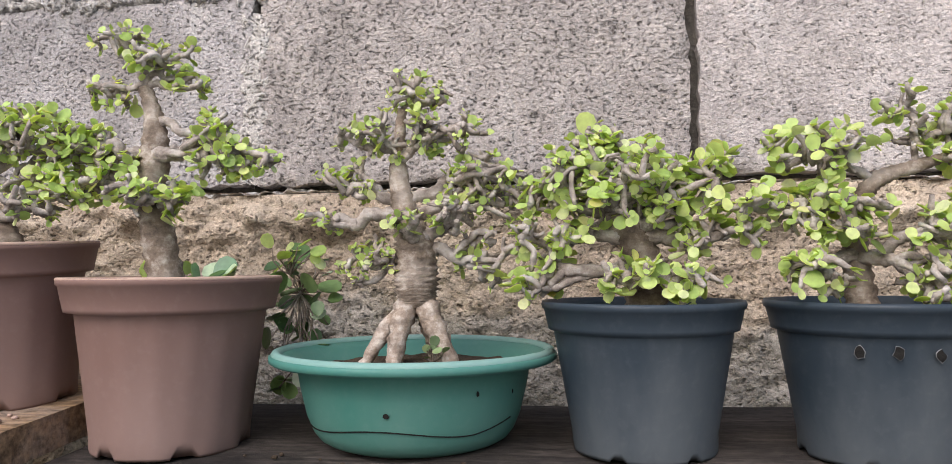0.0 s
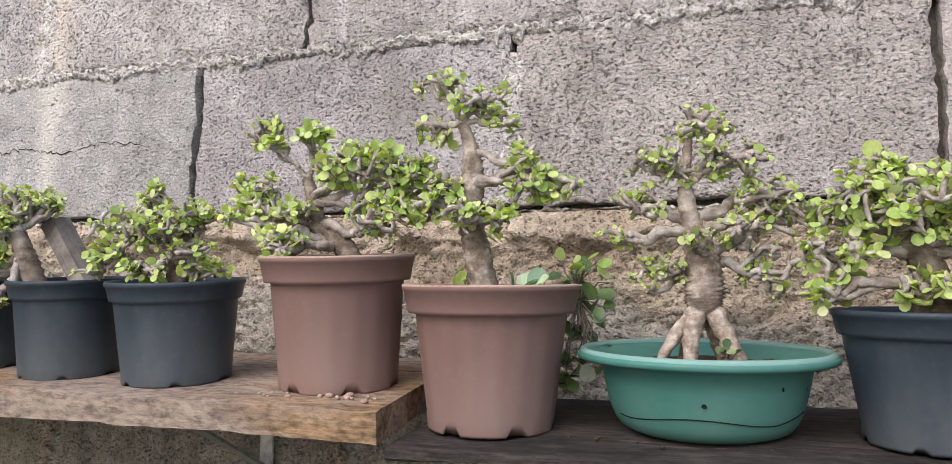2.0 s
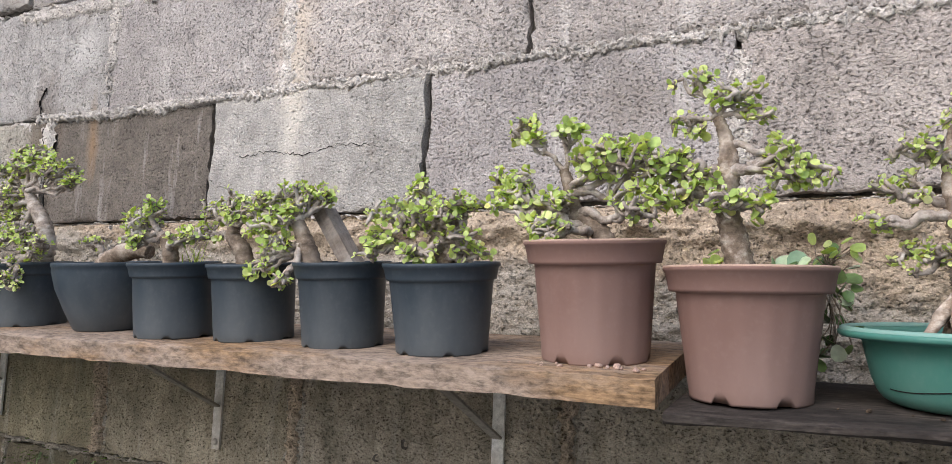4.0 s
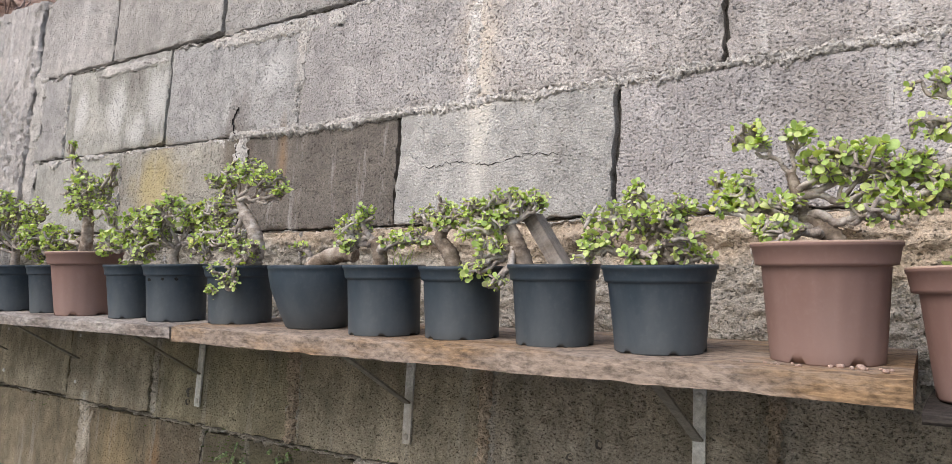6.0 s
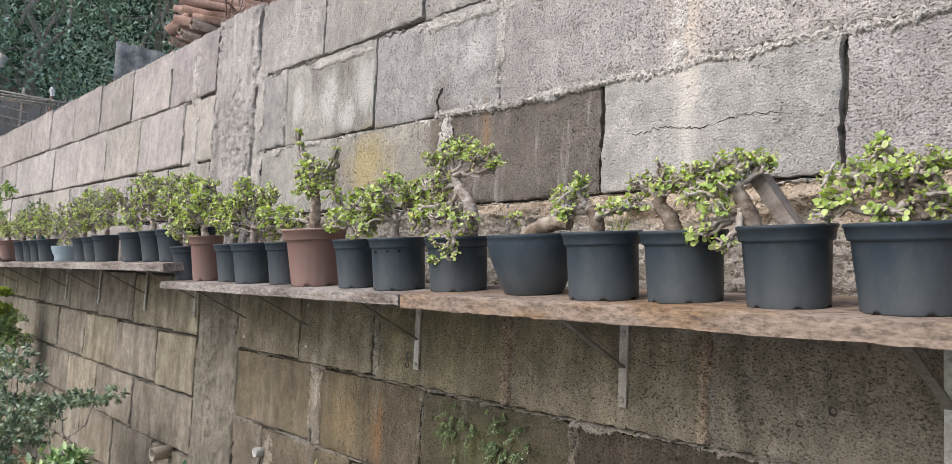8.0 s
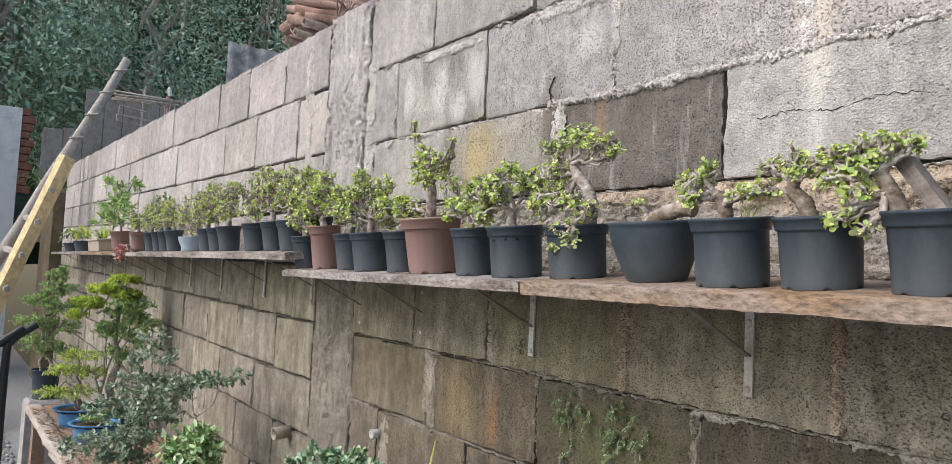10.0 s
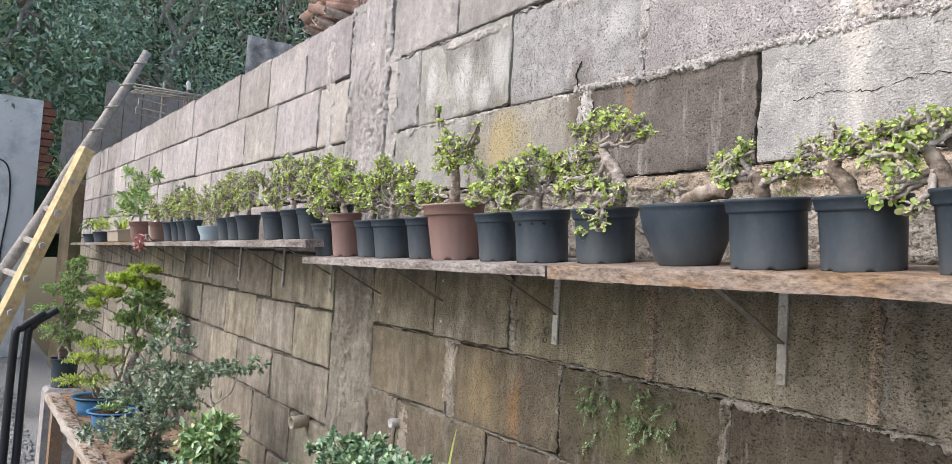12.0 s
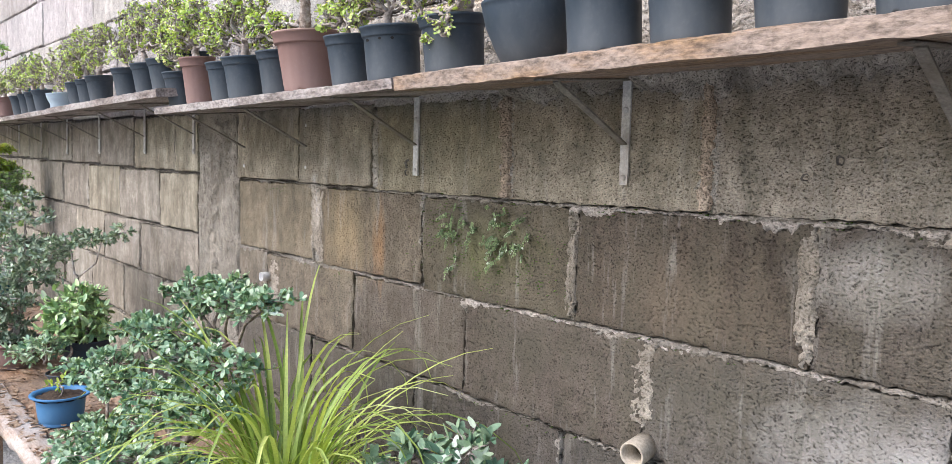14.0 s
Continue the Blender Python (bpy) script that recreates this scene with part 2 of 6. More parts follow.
WHITE_RUN = (0.73, 0.71, 0.69)
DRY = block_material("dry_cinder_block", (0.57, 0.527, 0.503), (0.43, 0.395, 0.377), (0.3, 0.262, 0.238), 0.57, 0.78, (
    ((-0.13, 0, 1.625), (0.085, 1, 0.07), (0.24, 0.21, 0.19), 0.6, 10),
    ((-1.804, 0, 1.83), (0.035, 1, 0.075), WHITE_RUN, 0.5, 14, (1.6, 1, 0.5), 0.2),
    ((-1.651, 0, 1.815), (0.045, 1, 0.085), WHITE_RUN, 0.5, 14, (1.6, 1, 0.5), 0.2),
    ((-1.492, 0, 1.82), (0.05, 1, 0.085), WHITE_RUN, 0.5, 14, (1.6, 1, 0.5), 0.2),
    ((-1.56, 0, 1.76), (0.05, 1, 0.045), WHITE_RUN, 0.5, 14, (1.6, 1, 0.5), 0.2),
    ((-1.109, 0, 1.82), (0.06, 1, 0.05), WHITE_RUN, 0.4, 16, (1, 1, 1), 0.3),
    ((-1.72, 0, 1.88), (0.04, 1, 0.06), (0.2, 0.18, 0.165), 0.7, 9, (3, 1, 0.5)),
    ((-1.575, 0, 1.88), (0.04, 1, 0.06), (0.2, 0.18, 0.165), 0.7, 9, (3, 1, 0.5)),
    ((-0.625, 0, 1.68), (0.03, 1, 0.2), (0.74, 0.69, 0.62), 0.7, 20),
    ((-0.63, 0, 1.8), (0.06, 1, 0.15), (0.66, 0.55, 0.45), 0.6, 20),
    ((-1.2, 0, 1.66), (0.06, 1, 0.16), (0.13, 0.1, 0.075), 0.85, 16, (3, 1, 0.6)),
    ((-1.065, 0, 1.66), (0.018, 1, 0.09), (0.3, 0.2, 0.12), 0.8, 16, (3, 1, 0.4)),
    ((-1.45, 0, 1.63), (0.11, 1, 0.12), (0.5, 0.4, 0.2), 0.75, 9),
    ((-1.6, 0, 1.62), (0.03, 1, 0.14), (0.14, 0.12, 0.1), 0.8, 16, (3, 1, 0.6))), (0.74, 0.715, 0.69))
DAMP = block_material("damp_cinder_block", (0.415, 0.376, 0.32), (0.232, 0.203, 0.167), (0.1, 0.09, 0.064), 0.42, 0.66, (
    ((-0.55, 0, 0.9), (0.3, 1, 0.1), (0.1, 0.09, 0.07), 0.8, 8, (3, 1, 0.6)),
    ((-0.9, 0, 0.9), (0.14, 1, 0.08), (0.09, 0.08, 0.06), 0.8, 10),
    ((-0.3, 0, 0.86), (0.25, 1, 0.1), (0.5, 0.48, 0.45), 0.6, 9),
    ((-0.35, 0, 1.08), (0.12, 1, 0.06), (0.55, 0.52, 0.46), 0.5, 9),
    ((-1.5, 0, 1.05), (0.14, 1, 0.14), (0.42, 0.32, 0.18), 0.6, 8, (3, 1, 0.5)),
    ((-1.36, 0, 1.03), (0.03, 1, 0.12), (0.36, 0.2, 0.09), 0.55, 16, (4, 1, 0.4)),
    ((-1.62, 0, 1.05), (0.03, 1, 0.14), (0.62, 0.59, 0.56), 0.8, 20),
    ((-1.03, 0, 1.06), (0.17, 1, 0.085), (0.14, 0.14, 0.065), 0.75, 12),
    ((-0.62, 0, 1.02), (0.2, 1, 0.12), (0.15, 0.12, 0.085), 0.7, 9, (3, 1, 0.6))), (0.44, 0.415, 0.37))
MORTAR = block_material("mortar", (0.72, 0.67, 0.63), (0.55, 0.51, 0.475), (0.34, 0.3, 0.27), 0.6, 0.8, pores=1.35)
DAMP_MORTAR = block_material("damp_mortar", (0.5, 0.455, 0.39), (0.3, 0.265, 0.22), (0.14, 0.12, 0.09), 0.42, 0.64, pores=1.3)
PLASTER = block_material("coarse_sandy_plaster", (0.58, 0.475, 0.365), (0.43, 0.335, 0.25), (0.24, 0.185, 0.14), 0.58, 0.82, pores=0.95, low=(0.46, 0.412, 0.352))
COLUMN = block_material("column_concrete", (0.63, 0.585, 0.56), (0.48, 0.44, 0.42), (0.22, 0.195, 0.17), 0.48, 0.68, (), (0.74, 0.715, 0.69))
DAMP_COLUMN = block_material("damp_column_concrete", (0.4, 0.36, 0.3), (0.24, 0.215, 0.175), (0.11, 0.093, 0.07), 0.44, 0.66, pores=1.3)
# colour kept well below the mortar's to deepen the shade in open joints
CORE = rough_material("joint_filling", (0.09, 0.08, 0.07), (0.16, 0.145, 0.125), 40, 300, 0.006)
BROWN = plastic("brown_pot_plastic", (0.232, 0.139, 0.117), (0.38, 0.29, 0.26), 0.6, 0.3)
BLACK = plastic("black_pot_plastic", (0.031, 0.044, 0.058), (0.19, 0.2, 0.205), 0.43, 0.4)
GREEN = plastic("green_bowl_plastic", (0.06, 0.2, 0.165), (0.25, 0.36, 0.32), 0.42, 0.25)
BLUE = plastic("blue_pot_plastic", (0.06, 0.2, 0.4), (0.2, 0.3, 0.4), 0.4, 0.2)
PALEBLUE = plastic("pale_blue_pot_plastic", (0.32, 0.4, 0.46), (0.4, 0.42, 0.42), 0.5, 0.2)
BEIGE = plastic("beige_planter_plastic", (0.36, 0.31, 0.24), (0.3, 0.25, 0.2), 0.6, 0.2)
PLANK = wood("plank_wood", (0.4, 0.258, 0.145), (0.11, 0.068, 0.042), weather=(0.3, 0.238, 0.195), specks=0.95)
OLDPLANK = wood("weathered_dark_plank", (0.3, 0.25, 0.22), (0.09, 0.07, 0.06), weather=(0.4, 0.36, 0.33), specks=0.9)
FENCE = wood("grey_brown_fence_wood", (0.38, 0.315, 0.27), (0.2, 0.16, 0.135), (60, 60, 4), (0.32, 0.3, 0.28))
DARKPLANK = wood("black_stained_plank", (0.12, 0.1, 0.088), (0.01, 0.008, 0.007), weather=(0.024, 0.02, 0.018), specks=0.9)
BENCH = wood("bench_wood", (0.4, 0.25, 0.15), (0.2, 0.11, 0.06), weather=(0.3, 0.22, 0.16))
POLE = wood("pole_wood", (0.55, 0.5, 0.45), (0.3, 0.26, 0.22), (60, 60, 4))
TIMBER = wood("yellow_timber", (0.76, 0.62, 0.36), (0.56, 0.42, 0.22), (60, 60, 4), specks=0.12)
# the bracket steel again, darkened to paint in the shade under the boards
BRACE = rough_material("shaded_brace_steel", (0.19, 0.172, 0.145), (0.3, 0.272, 0.235), 40, 200, 0.0006, (0.14, 0.11, 0.08), 0.65)
STEEL = rough_material("galvanised_steel", (0.55, 0.54, 0.51), (0.7, 0.69, 0.66), 40, 200, 0.0006, (0.3, 0.24, 0.18), 0.55)
RUST = rough_material("rusty_clay_brown_pipe", (0.27, 0.165, 0.13), (0.48, 0.34, 0.28), 14, 150, 0.002, (0.16, 0.1, 0.08), 0.8)
BARK = bark_material("grey_knobbly_bark", (0.68, 0.63, 0.585), (0.37, 0.315, 0.275), (0.13, 0.1, 0.08))
ROOT = bark_material("pale_exposed_root_bark", (0.74, 0.67, 0.6), (0.36, 0.285, 0.23), (0.14, 0.1, 0.075))
DUSTY = plastic("dusty_pale_green_rim", (0.2, 0.36, 0.32), (0.4, 0.48, 0.45), 0.5, 0.4)
DARKBARK = bark_material("dark_gnarled_bark", (0.42, 0.36, 0.3), (0.2, 0.155, 0.12), (0.08, 0.06, 0.045))
OLDBARK = bark_material("pale_peeling_trunk_bark", (0.62, 0.55, 0.48), (0.26, 0.2, 0.155), (0.09, 0.068, 0.05))
JADE = leaf_material("jade_leaf", (0.83, 0.89, 0.42), (0.54, 0.7, 0.23), (0.84, 0.78, 0.28), 0.3, 0.46)
JADE_DARK = leaf_material("dark_jade_leaf", (0.3, 0.44, 0.15), (0.11, 0.2, 0.07), None, 0.35, 0.12)
SHRUB = leaf_material("blue_green_shrub_leaf", (0.34, 0.46, 0.28), (0.13, 0.24, 0.15), None, 0.45, 0.2)
LIME = leaf_material("lime_leaf", (0.82, 0.88, 0.26), (0.5, 0.64, 0.16), None, 0.5, 0.45)
FERN = leaf_material("fern_leaf", (0.28, 0.37, 0.17), (0.13, 0.19, 0.09), None, 0.6, 0.2)
BLADE = leaf_material("grass_blade", (0.66, 0.74, 0.24), (0.32, 0.44, 0.1), (0.74, 0.67, 0.4), 0.4, 0.35)
WOODS = leaf_material("dark_woodland_leaf", (0.52, 0.67, 0.52), (0.18, 0.3, 0.23), None, 0.4, 0.15)
AZALEA = leaf_material("pale_blue_green_leaf", (0.6, 0.73, 0.5), (0.2, 0.35, 0.21), (0.62, 0.66, 0.36), 0.4, 0.25)
GREYLEAF = leaf_material("grey_green_leaf", (0.54, 0.62, 0.46), (0.22, 0.31, 0.21), None, 0.5, 0.2)
FEATHER = leaf_material("feathery_leaf", (0.6, 0.74, 0.3), (0.28, 0.45, 0.2), None, 0.5, 0.35)
PINK = leaf_material("pink_flower", (0.75, 0.42, 0.42), (0.5, 0.2, 0.2), None, 0.5, 0.2)
SOIL = rough_material("potting_soil", (0.05, 0.035, 0.025), (0.14, 0.1, 0.07), 120, 500, 0.006)
EARTH = rough_material("bare_earth", (0.13, 0.09, 0.06), (0.22, 0.17, 0.12), 6, 90, 0.02, (0.08, 0.1, 0.04))
GRAVEL = rough_material("grey_gravel", (0.24, 0.24, 0.235), (0.52, 0.515, 0.5), 70, 200, 0.02)
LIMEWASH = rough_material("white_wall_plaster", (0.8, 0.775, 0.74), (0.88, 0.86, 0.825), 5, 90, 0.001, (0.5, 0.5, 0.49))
PANEL = rough_material("grey_fence_panel", (0.46, 0.43, 0.41), (0.6, 0.57, 0.55), 5, 60, 0.002, (0.1, 0.1, 0.1))
BRICK = rough_material("red_brick", (0.22, 0.09, 0.06), (0.36, 0.17, 0.12), 20, 150, 0.003)
PVC = rough_material("old_pvc_pipe", (0.42, 0.36, 0.28), (0.55, 0.49, 0.4), 20, 200, 0.0006, (0.3, 0.24, 0.18), 0.5)
BRICK_PALE = rough_material("pinkish_pebble", (0.38, 0.25, 0.2), (0.55, 0.42, 0.36), 200, 600, 0.001)
TEAL = plastic("teal_pot_plastic", (0.04, 0.2, 0.22), (0.2, 0.3, 0.3), 0.5, 0.2)
BENCH_EDGE = wood("pale_bench_edge", (0.52, 0.42, 0.34), (0.3, 0.2, 0.14), weather=(0.5, 0.45, 0.4))
SHRUB_BRIGHT = leaf_material("glossy_shrub_leaf", (0.62, 0.76, 0.36), (0.26, 0.43, 0.2), None, 0.3, 0.15)
MOSS = rough_material("moss", (0.05, 0.09, 0.02), (0.14, 0.2, 0.05), 60, 400, 0.003)
BACKDROP_GREEN = rough_material("backdrop_green", (0.03, 0.055, 0.04), (0.09, 0.13, 0.09), 1.2, 8, 0.3)
IRON = plastic("black_painted_iron", (0.02, 0.021, 0.024), (0.08, 0.08, 0.08), 0.4, 0.1)
DUST_BLACK = plastic("scuffed_black_plastic", (0.11, 0.115, 0.12), (0.3, 0.29, 0.28), 0.6, 0.4)
DUST_BROWN = plastic("dusty_pale_brown_rim", (0.42, 0.29, 0.23), (0.5, 0.4, 0.34), 0.6, 0.3)
LITTER = rough_material("dry_leaf_litter", (0.18, 0.1, 0.06), (0.5, 0.38, 0.26), 60, 300, 0.001)
# near-black colour that stands for the shade inside holes and cracks
HOLE = rough_material("inner_shade_black", (0.01, 0.01, 0.01), (0.02, 0.018, 0.016), 50, 200, 0.001)


# ---- mesh helpers ----
def mesh(name, verts, faces, material, smooth=True):
    me = bpy.data.meshes.new(name)
    me.from_pydata([tuple(v) for v in verts], [], faces)
    me.materials.append(material)
    if smooth:
        me.polygons.foreach_set("use_smooth", [True] * len(me.polygons))
    me.update()
    return me


def part(name, me, parent, label="", m=None):
    ob = new(name, me)
    ob.parent = parent
    if m is not None:
        ob.matrix_local = m
    return tagged(ob, label)


def empty(name, m, label, category, group="", kind=""):
    ob = new(name)
    ob.matrix_world = m
    return tagged(ob, label, category, group, kind)


class Shape:
    """Gathers verts and faces for one mesh."""

    def __init__(self):
        self.v, self.f = [], []

    def add(self, verts, faces):
        k = len(self.v)
        self.v += [tuple(p) for p in verts]
        self.f += [tuple(i + k for i in f) for f in faces]

    def box(self, lo, hi, jitter=0.0, rng=None, bevel=0.0):
        (x0, y0, z0), (x1, y1, z1) = lo, hi
        b = bevel
        if b <= 0:
            vs = [(x, y, z) for x in (x0, x1) for y in (y0, y1) for z in (z0, z1)]
            if jitter:
                vs = [tuple(c + rng.uniform(-jitter, jitter) for c in v) for v in vs]
            self.add(vs, [(0, 1, 3, 2), (4, 6, 7, 5), (0, 4, 5, 1), (2, 3, 7, 6), (0, 2, 6, 4), (1, 5, 7, 3)])
            return
        rings = []
        for z, i in ((z0, b), (z0 + b, 0), (z1 - b, 0), (z1, b)):
            rings.append([(x0 + i, y0 + i, z), (x1 - i, y0 + i, z), (x1 - i, y1 - i, z), (x0 + i, y1 - i, z)])
        vs = [p for r in rings for p in r]
        fs = [(3, 2, 1, 0), (12, 13, 14, 15)]
        for k in range(3):
            for j in range(4):
                fs.append((4 * k + j, 4 * k + (j + 1) % 4, 4 * k + 4 + (j + 1) % 4, 4 * k + 4 + j))
        self.add(vs, fs)

    def tube(self, pts, radii, segs=8, wobble=0.0, rng=None, cap=True, rings=0.0):
        pts = [Vector(p) for p in pts]
        n = len(pts)
        vs, fs = [], []
        up = Vector((0.31, 0.87, 0.38))
        for i, p in enumerate(pts):
            d = (pts[min(i + 1, n - 1)] - pts[max(i - 1, 0)])
            if d.length < 1e-9:
                d = Vector((0, 0, 1))
            d.normalize()
            a = d.cross(up)
            if a.length < 0.1:
                a = d.cross(Vector((1, 0, 0)))
            a.normalize()
            b = d.cross(a)
            ring = 1.0 + (rings if i % 2 else -rings)
            for k in range(segs):
                w = 1 + (rng.uniform(-wobble, wobble) if wobble else 0)
                an = 2 * math.pi * k / segs
                vs.append(p + (a * math.cos(an) + b * math.sin(an)) * radii[i] * w * ring)
        for i in range(n - 1):
            for k in range(segs):
                k2 = (k + 1) % segs
                fs.append((i * segs + k, i * segs + k2, (i + 1) * segs + k2, (i + 1) * segs + k))
        if cap:
            fs.append(tuple(reversed(range(segs))))
            fs.append(tuple((n - 1) * segs + k for k in range(segs)))
        self.add(vs, fs)

    def lathe(self, profile, segs=40, squash=(1, 1)):
        vs, fs = [], []
        for r, z in profile:
            for k in range(segs):
                a = 2 * math.pi * k / segs
                vs.append((r * math.cos(a) * squash[0], r * math.sin(a) * squash[1], z))
        for i in range(len(profile) - 1):
            for k in range(segs):
                k2 = (k + 1) % segs
                fs.append((i * segs + k, i * segs + k2, (i + 1) * segs + k2, (i + 1) * segs + k))
        self.add(vs, fs)

    def grid(self, nx, nz, fn):
        vs = [fn(i / nx, j / nz) for j in range(nz + 1) for i in range(nx + 1)]
        fs = [(j * (nx + 1) + i, j * (nx + 1) + i + 1, (j + 1) * (nx + 1) + i + 1, (j + 1) * (nx + 1) + i) for j in range(nz) for i in range(nx)]
        self.add(vs, fs)

    def done(self, name, material, smooth=True):
        return mesh(name, self.v, self.f, material, smooth)


def fbm(x, y, z, s, octaves=3):
    return noise.fractal(Vector((x * s, y * s, z * s)), 1.0, 2.0, octaves)


def smooth_line(pts, per=5):
    """Catmull-Rom through points with any number of values each."""
    out = []
    n = len(pts)
    for i in range(n - 1):
        p0, p1, p2, p3 = pts[max(i - 1, 0)], pts[i], pts[i + 1], pts[min(i + 2, n - 1)]
        for k in range(per):
            t = k / per
            out.append(tuple(0.5 * (2 * b + (c - a) * t + (2 * a - 5 * b + 4 * c - d) * t * t + (3 * b - a - 3 * c + d) * t ** 3) for a, b, c, d in zip(p0, p1, p2, p3)))
    out.append(tuple(pts[-1]))
    return out


# ---- the wall ----
def rise(x):
    return 0.017 * max(0.0, -x - 1.0)


COL_L, COL_R = -2.335, -2.05


def strip(material, x0, x1, zc, low, high, seed, vertical=False, step=0.004, proud=False):
    """Rough, crumbly mortar in a joint, smeared over one block's edge; where it stands low a dark gap stays open under the other block."""
    shape = Shape()
    n = max(6, int(abs(x1 - x0) / step))
    rows = 12 if proud else 8
    if proud:
        section = (0.006, 0.0, -0.002, -0.003, -0.003, -0.0035, -0.003, -0.003, -0.0025, -0.002, -0.001, 0.002, 0.008)
    else:
        section = (0.006, 0.0, -0.001, -0.0012, -0.0012, -0.0004, 0.002, 0.009, 0.016)

    def fn(u, v):
        t = x0 + (x1 - x0) * u
        j = int(round(v * rows))
        k = j / rows
        lo = low * (1 + 1.1 * fbm(t, seed, 0, 16) + 1.1 * fbm(t, seed + 9, 0, 90))
        hi = high + 0.0045 * fbm(t, seed + 3, 0, 13) + 0.003 * fbm(t, seed + 5, 0, 110)
        full = min(1.0, max(0.0, 0.5 + 1.7 * fbm(t, seed + 11, 0, 7)))
        lo, hi = max(0.002, lo * (0.35 + 0.85 * full)), min(0.0055, hi)
        if proud:
            full = 1.0
            hi = max(0.005, min(0.014, 0.005 + hi + 0.006 * fbm(t, seed + 8, 0, 40) + 0.004 * fbm(t, seed + 2, 0, 170)))
            lo = max(0.006, lo + 0.003 + 0.005 * fbm(t, seed + 7, 0, 150))
        s = -lo + (hi + lo) * k
        rough = 0.004 * fbm(t, s, seed + 5, 80) + 0.005 * fbm(t, s, seed + 6, 210)
        y = section[j] + rough * (1.0 if 0 < j < rows else 0.3)
        y += 0.0085 * (1 - full)
        s += 0.0022 * fbm(t, s, seed, 190)
        if vertical:
            return (zc + s, y, t)
        return (t, y, zc + s + rise(t))
    shape.grid(n, rows, fn)
    ob = part("mortar_joint", shape.done("mortar_joint", material), wall)
    if not vertical and zc < 1.15:
        ob.color = (0.72, 0.69, 0.64, 1) if material is MORTAR else (0.8, 0.8, 0.8, 1)
    return ob


wall = tagged(new("wall_block"), "grey cinder-block garden wall with rough mortar joints", "wall", kind="structure")
core = Shape()
core.box((-8.62, 0.016, 0.0), (1.3, 0.19, 2.08))
part("wall_core", core.done("wall_core", CORE, False), wall, "grey joint filling behind the blocks")

BLOCK_MESH = {}


def block_mesh(w, h, variant, material):
    key = (round(w, 2), round(h, 2), variant, material.name)
    if key in BLOCK_MESH:
        return BLOCK_MESH[key]
    s = Shape()
    off = variant * 7.3 + w * 31

    def front(u, v):
        x, z = (u - 0.5) * w, (v - 0.5) * h
        e = min(u * w, (1 - u) * w, v * h, (1 - v) * h)
        y = 0.0018 * fbm(x, off, z, 14) + 0.0012 * fbm(x, off, z, 70)
        if e < 0.001:
            y += 0.0008 + 0.014 * max(0, fbm(x, off, z, 45) - 0.05)
            x += 0.004 * fbm(x, off + 1, z, 70)
            z += 0.004 * fbm(x, off + 2, z, 70)
        elif e < 0.004:
            y += 0.008 * max(0, fbm(x, off, z, 45) - 0.12)
        return (x, y, z)
    nx, nz = max(10, int(w / 0.0085)), 22

    def cut(t, n, size):
        """Evenly spaced lines, with one more close along either edge."""
        i = int(round(t * n))
        if i in (0, n):
            return t
        if i in (1, n - 1):
            return 0.0028 / size if i == 1 else 1 - 0.0028 / size
        return (i - 1) / (n - 2) if n > 2 else t
    s.grid(nx, nz, lambda u, v: front(cut(u, nx, w), cut(v, nz, h)))
    ring = [i for i in range(nx + 1)] + [(j + 1) * (nx + 1) - 1 for j in range(1, nz + 1)] + [nz * (nx + 1) + i for i in range(nx - 1, -1, -1)] + [j * (nx + 1) for j in range(nz - 1, 0, -1)]
    k, q = len(s.v), len(ring)
    s.v += [s.v[i] for i in ring] + [(s.v[i][0], 0.03, s.v[i][2]) for i in ring]
    for a in range(q):
        b = (a + 1) % q
        s.f.append((k + a, k + q + a, k + q + b, k + b))
    BLOCK_MESH[key] = s.done("block", material)
    return BLOCK_MESH[key]


ROWS_Z = [0.0, 0.205, 0.395, 0.585, 0.772, 0.955, 1.144, 1.33, 1.514, 1.702, 1.922, 2.142]
JOINTS = {
    10: [1.2, 0.75, 0.34, -0.06, -0.46, -0.87, -1.28, -1.69],
    9: [1.3, 0.94, 0.545, 0.145, -0.255, -0.636, -1.03, -1.447, -1.87],
    8: [1.18, 0.775, 0.375, -0.01, -0.4, -0.785, -1.187, -1.595],
    7: [1.3, 0.98, 0.58, 0.18, -0.22, -0.6, -0.99, -1.39, -1.79],
    6: [1.0, 0.6, 0.2, -0.195, -0.585, -0.975, -1.385, -1.7],
    5: [1.17, 0.77, 0.37, -0.03, -0.433, -0.817, -1.212, -1.63],
    4: [0.93, 0.53, 0.13, -0.27, -0.669, -1.076, -1.456, -1.876],
    3: [1.17, 0.77, 0.37, -0.03, -0.43, -0.83, -1.23, -1.64],
    2: [0.93, 0.53, 0.13, -0.27, -0.67, -1.08, -1.46, -1.88],
    1: [1.17, 0.77, 0.37, -0.03, -0.43, -0.83, -1.23, -1.64],
}
JOINTS[0] = JOINTS[2]
LEFT_FIRST = {10: -2.73, 9: -2.58, 8: -2.69, 7: -2.5, 6: -2.53, 5: -2.668, 4: -2.87, 3: -2.65, 2: -2.85, 1: -2.65, 0: -2.85}
TINT = {(8, -0.785): (1.02, 1.02, 1.0), (8, -1.187): (0.46, 0.42, 0.38), (8, -0.4): (0.92, 0.92, 0.94), (8, -0.01): (0.93, 0.9, 0.88), (8, 0.375): (1.06, 1.03, 1.02),
        (8, -1.595): (0.95, 0.92, 0.83), (9, -0.636): (1.0, 0.99, 0.98), (9, -1.447): (1.02, 1.02, 1.02)}
